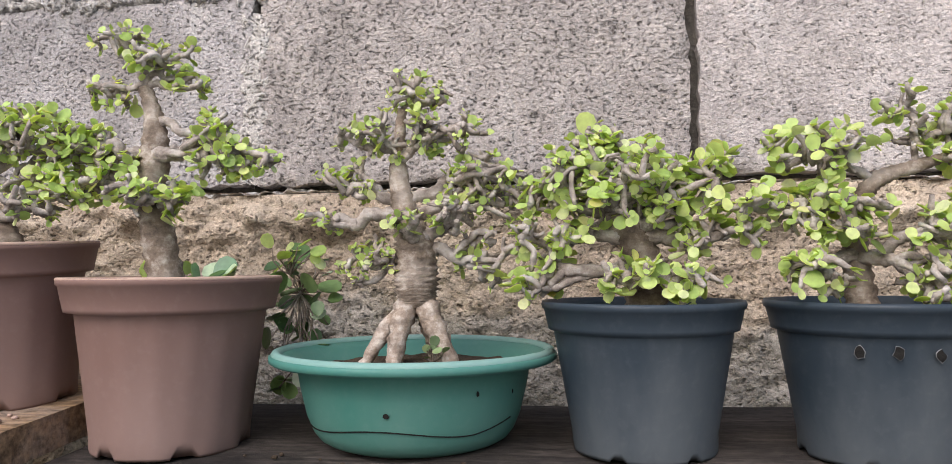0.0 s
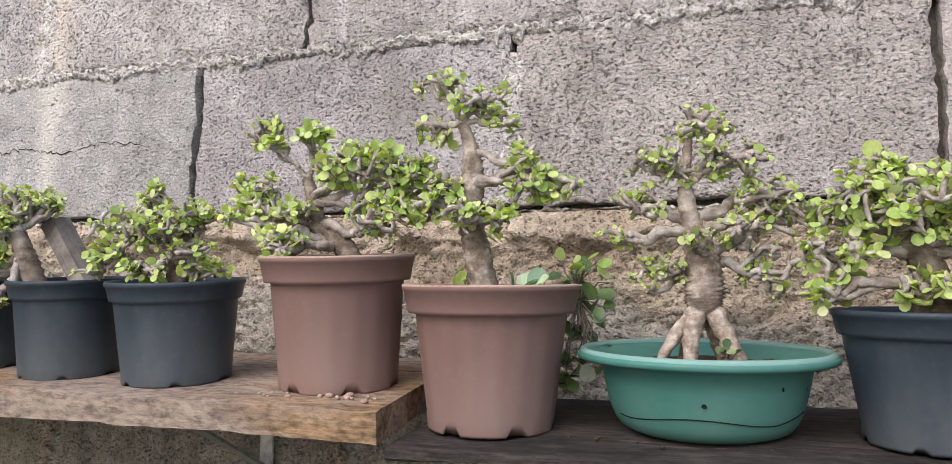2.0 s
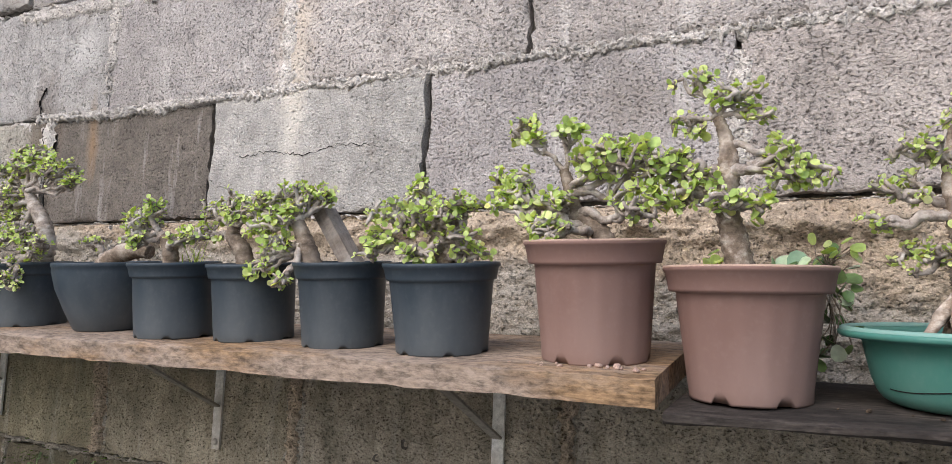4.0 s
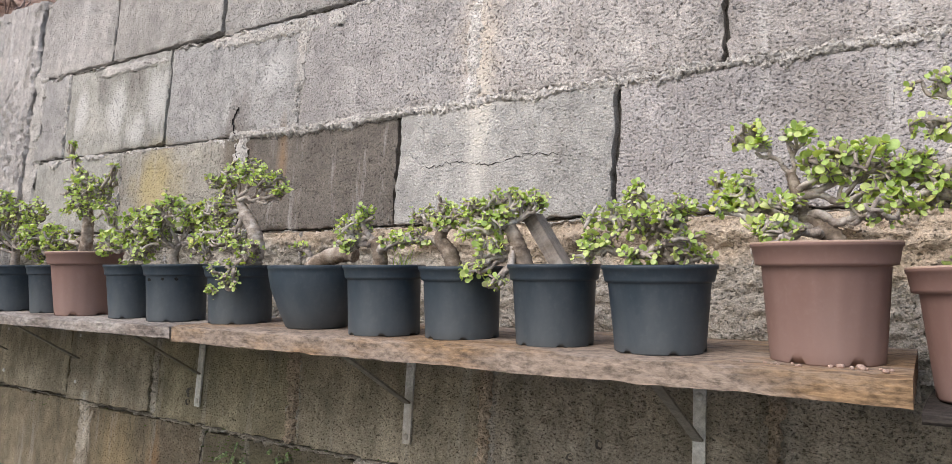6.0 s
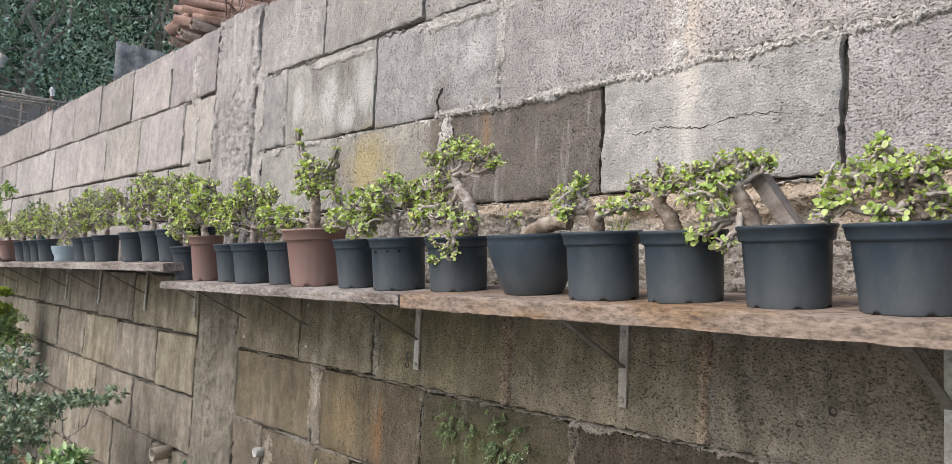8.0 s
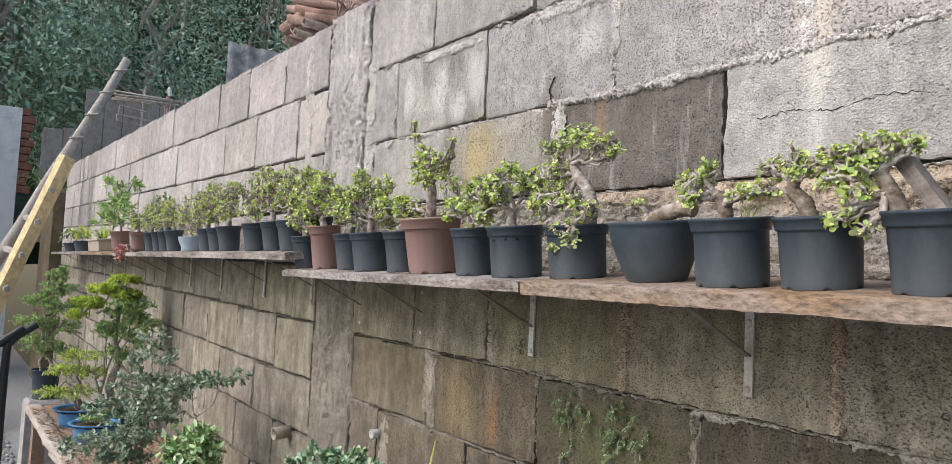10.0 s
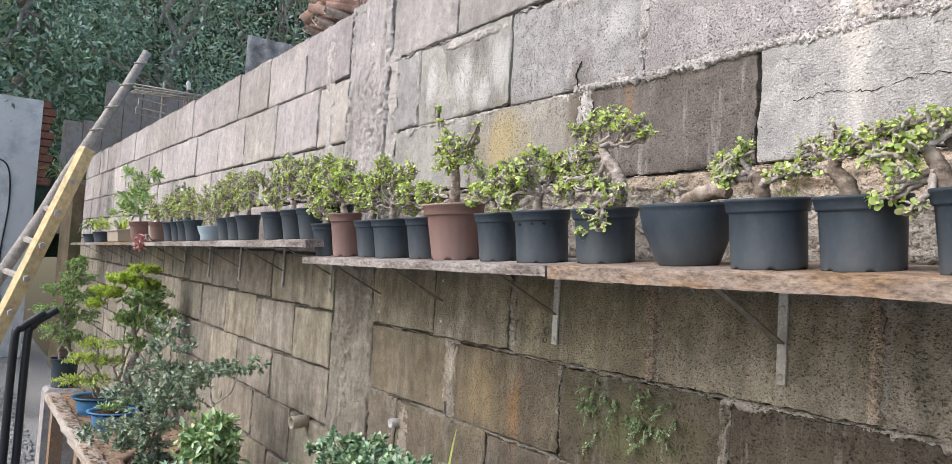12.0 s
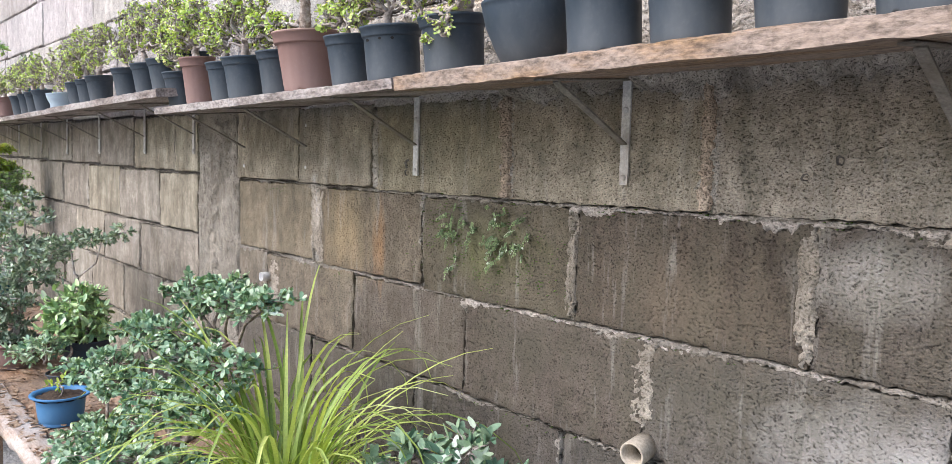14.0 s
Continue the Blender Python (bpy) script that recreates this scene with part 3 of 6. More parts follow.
TINT.update({(6, -1.385): (0.98, 0.95, 0.78), (6, -0.975): (1.05, 1.01, 0.9), (6, -0.585): (1.08, 1.05, 0.99), (6, -0.195): (1.12, 1.1, 1.06), (6, 0.2): (1.1, 1.08, 1.04), (6, -1.7): (1.05, 1.02, 0.92),
        (5, -1.212): (0.76, 0.72, 0.58), (5, -1.63): (1.02, 0.93, 0.78), (5, -0.817): (0.6, 0.54, 0.47), (5, -0.433): (0.7, 0.66, 0.61), (5, -0.03): (0.74, 0.7, 0.66), (4, -0.27): (0.8, 0.78, 0.74), (4, 0.13): (0.8, 0.78, 0.74), (4, -0.669): (0.82, 0.81, 0.78), (4, -1.076): (0.78, 0.72, 0.66), (4, -1.456): (1.0, 0.93, 0.84), (5, -2.046): (1.75, 1.62, 1.3), (4, -2.046): (1.5, 1.42, 1.25), (4, -1.876): (1.4, 1.3, 1.1), (6, -2.046): (1.2, 1.16, 1.02)})
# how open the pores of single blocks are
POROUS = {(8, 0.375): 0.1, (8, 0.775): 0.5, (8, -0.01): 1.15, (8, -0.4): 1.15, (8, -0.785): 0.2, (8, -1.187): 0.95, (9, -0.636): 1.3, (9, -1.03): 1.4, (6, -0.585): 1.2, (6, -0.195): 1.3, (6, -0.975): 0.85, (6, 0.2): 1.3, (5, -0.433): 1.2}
rng = random.Random(4)
for row in range(11):
    z0, z1 = ROWS_Z[row], ROWS_Z[row + 1]
    right = [1.3] + [x for x in JOINTS[row] if x < 1.29] + [COL_R + 0.004]
    left = [COL_L - 0.004]
    x = LEFT_FIRST[row]
    while x > -8.6:
        left.append(x)
        x -= rng.uniform(0.405, 0.43)
    left.append(-8.62)
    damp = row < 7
    for line in (right, left):
        for xr, xl in zip(line, line[1:]):
            w, h = xr - xl - (0.011 if xr <= COL_L else 0.0085 if row > 7 else 0.007), z1 - z0 - (0.009 if xr > COL_L else 0.012)
            if w < 0.03:
                continue
            wq = max(0.04, round(w, 2))
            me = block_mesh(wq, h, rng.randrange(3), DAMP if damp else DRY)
            ob = part("block", me, wall)
            c = 0.5 * (xr + xl)
            rng.random()
            ob.matrix_local = pose(c, rng.uniform(-0.003, 0.003) + (0.013 if row == 7 and c > COL_R else 0) - (0.009 if row == 6 and -2.06 < c < -1.38 else 0), 0.5 * (z0 + z1) + rise(c), 0, 0, rng.uniform(-0.25, 0.25)) @ Matrix.Diagonal((w / wq, 1, 1, 1))
            k = rng.uniform(0.86, 1.1) if not damp else rng.uniform(0.72, 1.12)
            if c < COL_L:
                k = rng.uniform(0.9, 1.22) if not damp else rng.uniform(1.05, 1.45)
            tint = TINT.get((row, round(xl, 3)), (k, k * rng.uniform(0.97, 1.0), k * (rng.uniform(0.93, 1.0) if not damp else rng.uniform(0.88, 0.98))))
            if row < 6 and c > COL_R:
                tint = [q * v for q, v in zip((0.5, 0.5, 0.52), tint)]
            if not damp and COL_L < c < -0.5:
                tint = [q * v for q, v in zip((0.88, 0.91, 0.92), tint)]
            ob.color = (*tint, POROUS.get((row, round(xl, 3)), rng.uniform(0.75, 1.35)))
        for xj in line[1:-1]:
            open_gap = row in (8, 9, 10) and (rng.random() < 0.5 or (row, xj) in ((8, 0.375), (8, -0.4), (8, -0.785)))
            if open_gap:
                continue
            strip(DAMP_MORTAR if damp else MORTAR, z0 + 0.004 + rise(xj), z1 - 0.004 + rise(xj), xj, rng.uniform(0.004, 0.009), rng.uniform(-0.001, 0.003), xj * 3 + row, True, 0.004 if xj > -2.2 else 0.012)
    # bed joints
    if row == 7:
        continue
    low = {9: 0.013, 10: 0.009, 8: 0.005}.get(row, rng.uniform(0.004, 0.008))
    high = {9: 0.0025, 10: -0.0022, 8: 0.0}.get(row, rng.uniform(0.0015, 0.004))
    if row == 9:
        strip(MORTAR, -1.22, 1.28, z0, 0.009, 0.006, 51.3, step=0.0022, proud=True)
    for a, b in ((1.28 if row != 9 else -1.22, COL_R), (COL_L, -8.6)):
        strip(DAMP_MORTAR if row < 8 else MORTAR, b, a, z0, low, high if a > -2 else -0.002, row * 5.1 + a, step=0.004 if a > -2 else 0.01)
# crumbly mortar standing proud in the upright joints under the boards
for xj in (-0.195, -0.585, -0.975):
    crust = strip(DAMP_MORTAR, 1.150 + rise(xj), 1.326 + rise(xj), xj, 0.009, 0.006, xj * 7.7, True, 0.0025, True)
    crust.location.y = -0.009
    crust.color = (1.3, 1.15, 1.02, 1.3)
# coarse plaster smeared over the course behind the pots
band = Shape()


def band_point(u, v):
    x = -2.05 + 3.33 * u
    z = 1.325 + 0.19 * v + 0.4 * rise(x)
    ledge = max(0.0, 1 - abs(v - 0.86 - 0.08 * fbm(x, 1, 0, 9)) / 0.11)
    y = 0.002 + 0.005 * fbm(x, 0, z * 1.6, 13) + 0.0035 * fbm(x, 0, z * 1.5, 45) + 0.003 * fbm(x, 0, z, 150) - 0.011 * ledge * max(0.0, 0.7 + 1.6 * fbm(x, 2, z, 26)) + (0.012 if v > 0.985 else 0)
    return (x, y, z)


band.grid(1100, 80, band_point)
part("plaster_band", band.done("plaster_band", PLASTER), wall, "coarse sandy plaster smeared over one course")

def crack(pts, seed, r=0.001):
    """A thin jagged crack across a block face."""
    rr = random.Random(seed)
    s = Shape()
    line = []
    for (x0, z0), (x1, z1) in zip(pts, pts[1:]):
        for k in range(12):
            t = k / 12
            line.append((x0 + (x1 - x0) * t + rr.uniform(-0.002, 0.002), -0.0012, z0 + (z1 - z0) * t + rr.uniform(-0.003, 0.003)))
    s.tube(line, [r * rr.uniform(0.3, 1.2) for _ in line], 4)
    part("crack", s.done("crack", HOLE), wall, "thin dark crack in a block")


crack([(-0.72, 1.605), (-0.66, 1.612), (-0.6, 1.6), (-0.54, 1.612), (-0.45, 1.604)], 1, 0.0007)
crack([(-1.205, 1.705), (-1.215, 1.74), (-1.2, 1.765)], 2, 0.0016)
crack([(-1.17, 1.514), (-1.18, 1.6), (-1.2, 1.7)], 4, 0.0018)

for k, (x, z, r) in enumerate(((-0.409, 1.219, 0.006), (-0.45, 1.198, 0.0055), (-1.265, 1.207, 0.009), (-1.268, 1.19, 0.006))):
    s = Shape()
    n, rr = 11, random.Random(60 + k)
    rim = [(x + r * rr.uniform(0.7, 1.3) * math.cos(6.283 * i / n), -0.0022, z + r * rr.uniform(0.7, 1.3) * math.sin(6.283 * i / n)) for i in range(n)]
    s.add(rim + [(x + 0.6 * (a - x), 0.001, z + 0.6 * (c - z)) for a, b, c in rim] + [(x, 0.002, z)], [(i, (i + 1) % n, n + (i + 1) % n, n + i) for i in range(n)] + [(n + i, n + (i + 1) % n, 2 * n) for i in range(n)])
    part("hollow", s.done("hollow", CORE), wall, "dark hollow broken into a block")


def smear(x, z, w, h, material, seed, thick=0.004):
    """A rough patch of mortar smeared on the blocks, with a ragged outline."""
    s = Shape()
    n, m = max(8, int(w / 0.004)), max(8, int(h / 0.004))

    def fn(u, v):
        a, b = (u - 0.5) * 2, (v - 0.5) * 2
        px, pz = x + a * w * 0.5, z + b * h * 0.5
        inside = 1.0 - max(abs(a), abs(b)) ** 2 + 0.9 * fbm(px, seed, pz, 28) + 0.5 * fbm(px, seed, pz, 90)
        y = 0.006 - (0.006 + thick) * min(1.0, max(0.0, inside * 1.8))
        return (px, y + 0.003 * fbm(px, seed + 2, pz, 110) + 0.002 * fbm(px, seed, pz, 240), pz + rise(px))
    s.grid(n, m, fn)
    ob = part("mortar_smear", s.done("mortar_smear", material), wall)
    if z < 1.15:
        ob.color = (1.2, 1.17, 1.13, 1) if x < -1.6 else (0.9, 0.88, 0.84, 1)


for k, (x, z, w, h) in enumerate(((-1.615, 1.05, 0.05, 0.19), (-1.69, 1.235, 0.05, 0.17), (-0.975, 1.235, 0.035, 0.17), (-0.585, 1.24, 0.035, 0.17), (-0.44, 1.05, 0.03, 0.16), (-0.825, 1.05, 0.014, 0.17), (-0.2, 1.133, 0.22, 0.02), (-1.83, 0.87, 0.05, 0.15), (-0.2, 1.235, 0.03, 0.16), (-1.385, 1.23, 0.03, 0.16))):
    smear(x, z, w, h, DAMP_MORTAR, 3.1 * k, 0.003)
for x0, x1, z, lo, hi, seed in ((-0.83, -0.1, 1.1425, 0.009, 0.0035, 71.0), (-1.09, -0.4, 0.9535, 0.01, 0.004, 77.0)):
    strip(MORTAR, x0, x1, z, lo, hi, seed, step=0.003)
for k, (x, z, w, h) in enumerate(((-0.679, 0.885, 0.05, 0.13), (-0.818, 1.05, 0.013, 0.17), (-0.44, 1.05, 0.022, 0.17), (-1.625, 1.06, 0.05, 0.17), (-1.845, 0.87, 0.035, 0.14), (-0.6, 1.318, 0.09, 0.035), (-0.99, 1.32, 0.07, 0.03))):
    smear(x, z, w, h, DAMP_MORTAR, 90 + 3.7 * k, 0.003)
for k, (x, z, w, h) in enumerate(((-0.01, 1.6, 0.035, 0.16), (-1.03, 1.82, 0.03, 0.18), (-0.255, 1.9, 0.05, 0.06), (-0.64, 1.79, 0.04, 0.2), (0.145, 1.8, 0.035, 0.2), (-1.1, 1.9, 0.4, 0.03), (-1.6, 1.9, 0.3, 0.025), (-2.02, 1.8, 0.06, 0.3), (-2.02, 1.6, 0.06, 0.2), (-1.187, 1.66, 0.05, 0.1), (-2.5, 2.0, 0.08, 0.2), (-2.48, 1.75, 0.06, 0.25))):
    smear(x, z, w, h, MORTAR, 40 + 3.1 * k, 0.0025)

# crumbly mortar pressed into the corner under the light shelf board
fillet = Shape()
LEGS = (-0.279, -0.722)


def fillet_point(u, v):
    x = -0.98 + 0.93 * u
    clear = min(1.0, min(abs(x - c) for c in LEGS) / 0.03)
    reach = 0.036 * max(0.15, 1 + 0.9 * fbm(x, 4, 0, 11) + 0.5 * fbm(x, 9, 0, 60)) * clear
    drop = 0.020 * max(0.2, 1 + 1.1 * fbm(x, 6, 0, 13) + 0.6 * fbm(x, 2, 0, 70)) * clear
    a = v * math.pi / 2
    bulge = 1 + 0.25 * fbm(x, v, 3, 70)
    return (x, 0.004 - (reach + 0.004) * math.sin(a) ** 1.3 * bulge, 1.3375 - drop * math.cos(a) ** 1.3 * bulge)


fillet.grid(420, 8, fillet_point)
part("mortar_smear", fillet.done("mortar_smear", DAMP_MORTAR), wall)

# concrete column between the two stretches of blocks
col = Shape()


def col_point(u, v):
    x = COL_L + (COL_R - COL_L) * u
    z = COL_Z[0] + (COL_Z[1] - COL_Z[0]) * v
    ridge = 0.007 * max(0.0, fbm(x, 7, z * 0.2, 22)) + 0.004 * max(0.0, fbm(x, 3, z * 0.15, 60))
    y = -0.001 - ridge + 0.006 * fbm(x * 3, 0, z * 0.5, 9) + 0.013 * fbm(x, 0, z, 45) * max(0.15, fbm(x * 2, 4, z * 0.6, 5) + 0.35)
    if u < 0.02 or u > 0.98:
        y += 0.012
        x += 0.02 * fbm(0, u * 9, z, 9) + 0.008 * fbm(0, u * 5, z, 50)
    return (x, y, z + rise(x))


COL_Z = (1.35, 2.15)
col.grid(110, 190, col_point)
part("column", col.done("column", COLUMN), wall, "rough cast concrete column with smeared ridges")
col = Shape()
COL_Z = (0.0, 1.35)
col.grid(110, 280, col_point)
part("column", col.done("column", DAMP_COLUMN), wall, "damp brown foot of the concrete column")
cap = Shape()
cap.grid(300, 8, lambda u, v: (-8.62 + 9.92 * u, 0.0 + 0.19 * v, 2.136 + rise(-8.62 + 9.92 * u) + 0.006 * fbm(u * 9.92, v, 0, 11) - (0.012 if v in (0, 1) else 0)))
part("wall_top", cap.done("wall_top", COLUMN), wall, "weathered top edge of the wall")

# ---- ground ----
ground = Shape()
ground.box((-400, -400, -0.3), (400, -0.001, -0.001))
g = tagged(new("ground", ground.done("ground", GRAVEL, False)), "grey gravel ground", "ground", kind="structure")
bank = Shape()


def bank_point(u, v):
    x, y = -40 + 60 * u, 0.19 + 40 * v * v
    return (x, y, 1.98 + rise(max(x, -8.6)) * 0.8 + 0.05 * fbm(x, y, 0, 0.7) + min(2.2, 0.16 * max(0, y - 2.5)))


bank.grid(120, 60, bank_point)
tagged(new("upper_ground", bank.done("upper_ground", EARTH)), "earth bank held up behind the wall", "ground", kind="structure")


# ---- shelves ----
# board tops at their middle line; all the boards lean forward
ZL, ZO, ZF = 1.3462, 1.345, 1.3925
SAG, DARK_SAG, DARK_RISE = math.tan(radians(6.0)), math.tan(radians(3.2)), 0.9


def dark_top(x):
    return 1.3205 + math.tan(radians(DARK_RISE)) * x


def plank(name, x0, x1, ztop, thick, y0, y1, material, label, seed, skew0=0.0, skew1=0.0, soft=0.0):
    """A sawn board with worn, uneven edges; x0 and x1 are its ends at the front."""
    s = Shape()
    nx = max(12, int((x1 - x0) / 0.009))
    prof = [(0.0, -1), (0.02, -1), (0.35, -1), (0.7, -1), (0.98, -1), (1, -0.86), (1, 0.86), (0.98, 1), (0.7, 1), (0.35, 1), (0.03, 1), (0, 0.84), (0, 0.3), (0, -0.3), (0, -0.84)]
    vs = []
    for i in range(nx + 1):
        u = i / nx
        for d, hgt in prof:
            sk = skew0 * d * (1 - u) + skew1 * d * u
            x = x0 + (x1 - x0) * u + sk
            y = y0 + (y1 - y0) * d + 0.0022 * fbm(x, seed, d, 12) + 0.0013 * fbm(x, seed, hgt, 60)
            z = ztop - thick / 2 + hgt * thick / 2 + 0.0014 * fbm(x, seed + 2, d + hgt, 9)
            if soft and d < 0.04:
                y += soft * thick * (abs(hgt) ** 3) * (1.0 + 0.5 * fbm(x, seed, hgt, 14))
                z -= 0.18 * thick * (1 if hgt > 0 else -1) * (abs(hgt) > 0.8)
            if d in (0, 0.02, 0.03) and abs(hgt) > 0.8:
                z -= 0.003 * max(0, fbm(x, seed + 4, hgt, 26) - 0.05) * (1 if hgt > 0 else -1)
            vs.append((x, y, z))
    k = len(prof)
    fs = [(i * k + j, i * k + (j + 1) % k, (i + 1) * k + (j + 1) % k, (i + 1) * k + j) for i in range(nx) for j in range(k)]
    fs += [tuple(reversed(range(k))), tuple(nx * k + j for j in range(k))]
    s.add(vs, fs)
    ob = new(name, s.done(name, material, False))
    return tagged(ob, label, "shelf board", "shelf boards")


plank("shelf_board", -0.992, -0.041, ZL + 0.0005, 0.0235, -0.243, -0.012, PLANK, "light brown sawn wooden shelf board with worn edges", 1, 0.0, -0.012)
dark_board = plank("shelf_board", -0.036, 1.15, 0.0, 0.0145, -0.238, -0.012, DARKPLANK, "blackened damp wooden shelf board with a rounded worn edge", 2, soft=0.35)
dark_board.matrix_world = pose(0, 0, 1.3205, 0, -DARK_RISE, 0)
plank("shelf_board", -2.034, -0.998, ZO, 0.018, -0.243, -0.012, OLDPLANK, "grey weathered wooden shelf board", 3)
plank("shelf_board", -3.115, -2.008, ZF, 0.021, -0.243, -0.012, OLDPLANK, "grey weathered thick wooden shelf board", 4)
plank("shelf_board", -4.55, -3.125, ZF - 0.002, 0.019, -0.235, -0.012, OLDPLANK, "grey weathered thin wooden shelf board", 5)
plank("shelf_board", -5.75, -4.56, ZF, 0.018, -0.235, -0.012, PLANK, "reddish brown wooden shelf board", 6)
plank("shelf_board", -7.4, -5.76, ZF, 0.018, -0.22, -0.012, OLDPLANK, "old grey wooden shelf board at the wall's end", 7)


def bracket(x, z, lean=None, depth=0.2):
    lean = SAG if lean is None else lean

    def dip(s):
        s.v = [(a, b, c + lean * (b + 0.16)) for a, b, c in s.v]
        return s
    e = empty("shelf_bracket", pose(x, 0, z), "galvanised steel shelf bracket with diagonal brace", "bracket", "shelf brackets")
    s = Shape()
    s.box((-0.0075, -0.0065, -0.143), (0.0075, -0.003, lean * 0.15 - 0.001), bevel=0.0008)
    part("wall_leg", s.done("wall_leg", STEEL, False), e)
    s = Shape()
    s.box((-0.0075, -depth, -0.004), (0.0075, -0.007, -0.0008), bevel=0.0008)
    part("shelf_leg", dip(s).done("shelf_leg", BRACE, False), e)
    s = Shape()
    s.box((-0.006, -0.0015, 0.0), (0.006, 0.0015, math.hypot(depth * 0.78, 0.078 - lean * 0.015)), bevel=0.0005)
    part("brace", s.done("brace", BRACE, False), e, m=pose(0, -0.008, -0.082, math.degrees(math.atan2(depth * 0.78, 0.078 - lean * 0.015)), 0, 0))
    for dz in (-0.031, -0.132):
        s = Shape()
        s.lathe([(0.0, 0.004), (0.003, 0.0037), (0.0048, 0.002), (0.0052, 0)], 10)
        part("bolt", s.done("bolt", STEEL), e, m=pose(0, -0.0066, dz, 90))


for x in (-0.279, -0.722):
    bracket(x, ZL - 0.023)
for x in (-1.233, -1.664, -2.0):
    bracket(x, ZO - 0.018)
for x in (-2.362, -2.803, -3.335, -3.82, -4.3, -4.8, -5.4, -6.1, -6.9):
    bracket(x, ZF - 0.0215)
for x in (0.25, 0.75):
    bracket(x, dark_top(x) - 0.015, DARK_SAG)


# ---- pots ----
def pot_mesh(parent, r, rb, h, material, style="nursery", holes=(), label=""):
    """A moulded plastic pot: foot notches, straight or fluted wall, stepped rim band, lip, hollow inside."""
    segs = 72
    s = Shape()
    if style == "nursery":
        band, lip = 0.2 * h, 0.0022
        rin = r * (0.845 if material is BROWN else 0.875)
        prof = [(rb * 0.3, 0.006), (rb * 0.84, 0.006), (rb * 0.93, 0.001), (rb * 0.985, 0.0), (rb, 0.002), (rb * 1.005, 0.011), (rin, h - band - 0.001), (rin + 0.0004, h - band), (r * 0.93, h - band + 0.0008),
                (r * 0.937, h - band + 0.003), (r - 0.0016, h - 0.005), (r - 0.0004, h - 0.0042), (r, h - 0.002), (r - 0.0006, h), (r - 0.002, h - 0.0004), (r - 0.0035, h - 0.004), (rin - 0.002, h - band), (rb + (rin - rb) * 0.3 - 0.004, h * 0.3)]
    elif style == "bowl":
        prof = [(rb * 0.5, 0.003), (rb * 0.9, 0.0), (rb, 0.002), (r * 0.66, 0.005), (r * 0.70, 0.010), (r * 0.745, 0.02), (r * 0.785, h * 0.62), (r * 0.81, h - 0.009), (r * 0.86, h - 0.0065), (r * 0.975, h - 0.0055), (r, h - 0.004), (r, h - 0.001), (r * 0.985, h),
                (r * 0.9, h - 0.0005), (r * 0.82, h - 0.004), (r * 0.76, h * 0.6), (rb * 0.9, 0.02)]
    else:
        prof = [(rb * 0.5, 0.003), (rb * 0.92, 0.0), (rb, 0.003), (r * 0.78, h * 0.3), (r * 0.93, h * 0.62), (r * 0.985, h - 0.012), (r * 0.985, h - 0.006), (r, h - 0.005), (r, h - 0.001), (r * 0.99, h), (r * 0.96, h - 0.001), (r * 0.94, h * 0.7), (rb * 0.9, 0.02)]
    s.lathe(prof, segs)
    v = s.v
    for i, (x, y, z) in enumerate(v):
        a = math.atan2(y, x)
        ring = i // segs
        k = 1 + 0.004 * math.sin(3 * a + r * 99) * (z / h)
        if style == "nursery" and 3 <= ring <= 6:
            if (a / (2 * math.pi) * 6) % 1.0 < (0.3 if material is BROWN else 0.24) and z < 0.02 and ring in (3, 4):
                z += 0.007 if material is BROWN else 0.004
            k += 0.009 * (abs(math.sin(a * 9)) - 0.6) if material is BROWN else 0
        v[i] = (x * k, y * k, z)
    pot = part("pot", s.done("pot", material), parent, label)
    if material is BROWN and style == "nursery" and r > 0.06:
        lip = Shape()
        ring = [((r - 0.0014) * math.cos(2 * math.pi * i / 64), (r - 0.0014) * math.sin(2 * math.pi * i / 64), h - 0.0008) for i in range(65)]
        lip.tube(ring, [0.0014] * 65, 6)
        part("rim", lip.done("rim", DUST_BROWN), pot, "dusty worn rim edge")
    if material is GREEN:
        lip = Shape()
        ring = [(r * 0.955 * math.cos(2 * math.pi * i / 64), r * 0.955 * math.sin(2 * math.pi * i / 64), h - 0.0004) for i in range(65)]
        lip.tube(ring, [0.0032] * 65, 8)
        part("rim", lip.done("rim", DUSTY), pot, "dusty paler rim")
    return pot


def soil_mesh(parent, r, z, seed, label=""):
    s = Shape()

    def fn(u, v):
        a, q = 2 * math.pi * u, r * v
        x, y = q * math.cos(a), q * math.sin(a)
        return (x, y, z + 0.004 * fbm(x, y, seed, 60) + 0.003 * fbm(x, y, seed, 160) + 0.004 * (1 - v))
    s.grid(36, 9, fn)
    part("soil", s.done("soil", SOIL), parent, label)


def leaf_shape(name, length, width, cup, material, pointed=False, fat=0.045):
    """One leaf lying along +x from its stalk, with a soft, fleshy thickness."""
    s = Shape()
    n = 10
    rim = []
    for k in range(n):
        a = math.pi - 2 * math.pi * k / n
        x = 0.5 + 0.5 * math.cos(a)
        w = math.sin(a) * (0.5 if not pointed else 0.5 * (1 - 0.35 * x))
        w *= (0.72 + 0.45 * x) if not pointed else 1
        y = w * width
        z = cup * (abs(w) * 1.2 * width + 0.25 * length * (x - 0.2) ** 2)
        rim.append((x * length, y, z))
    mid = (0.5 * length, 0, 0.0)
    low = [(x, y, z - fat * width) for x, y, z in rim]
    s.add(rim + [mid], [(k, (k + 1) % n, n) for k in range(n)])
    s.add(low + [(0.5 * length, 0, -fat * width * 1.6)], [((k + 1) % n, k, n) for k in range(n)])
    return s.done(name, material)


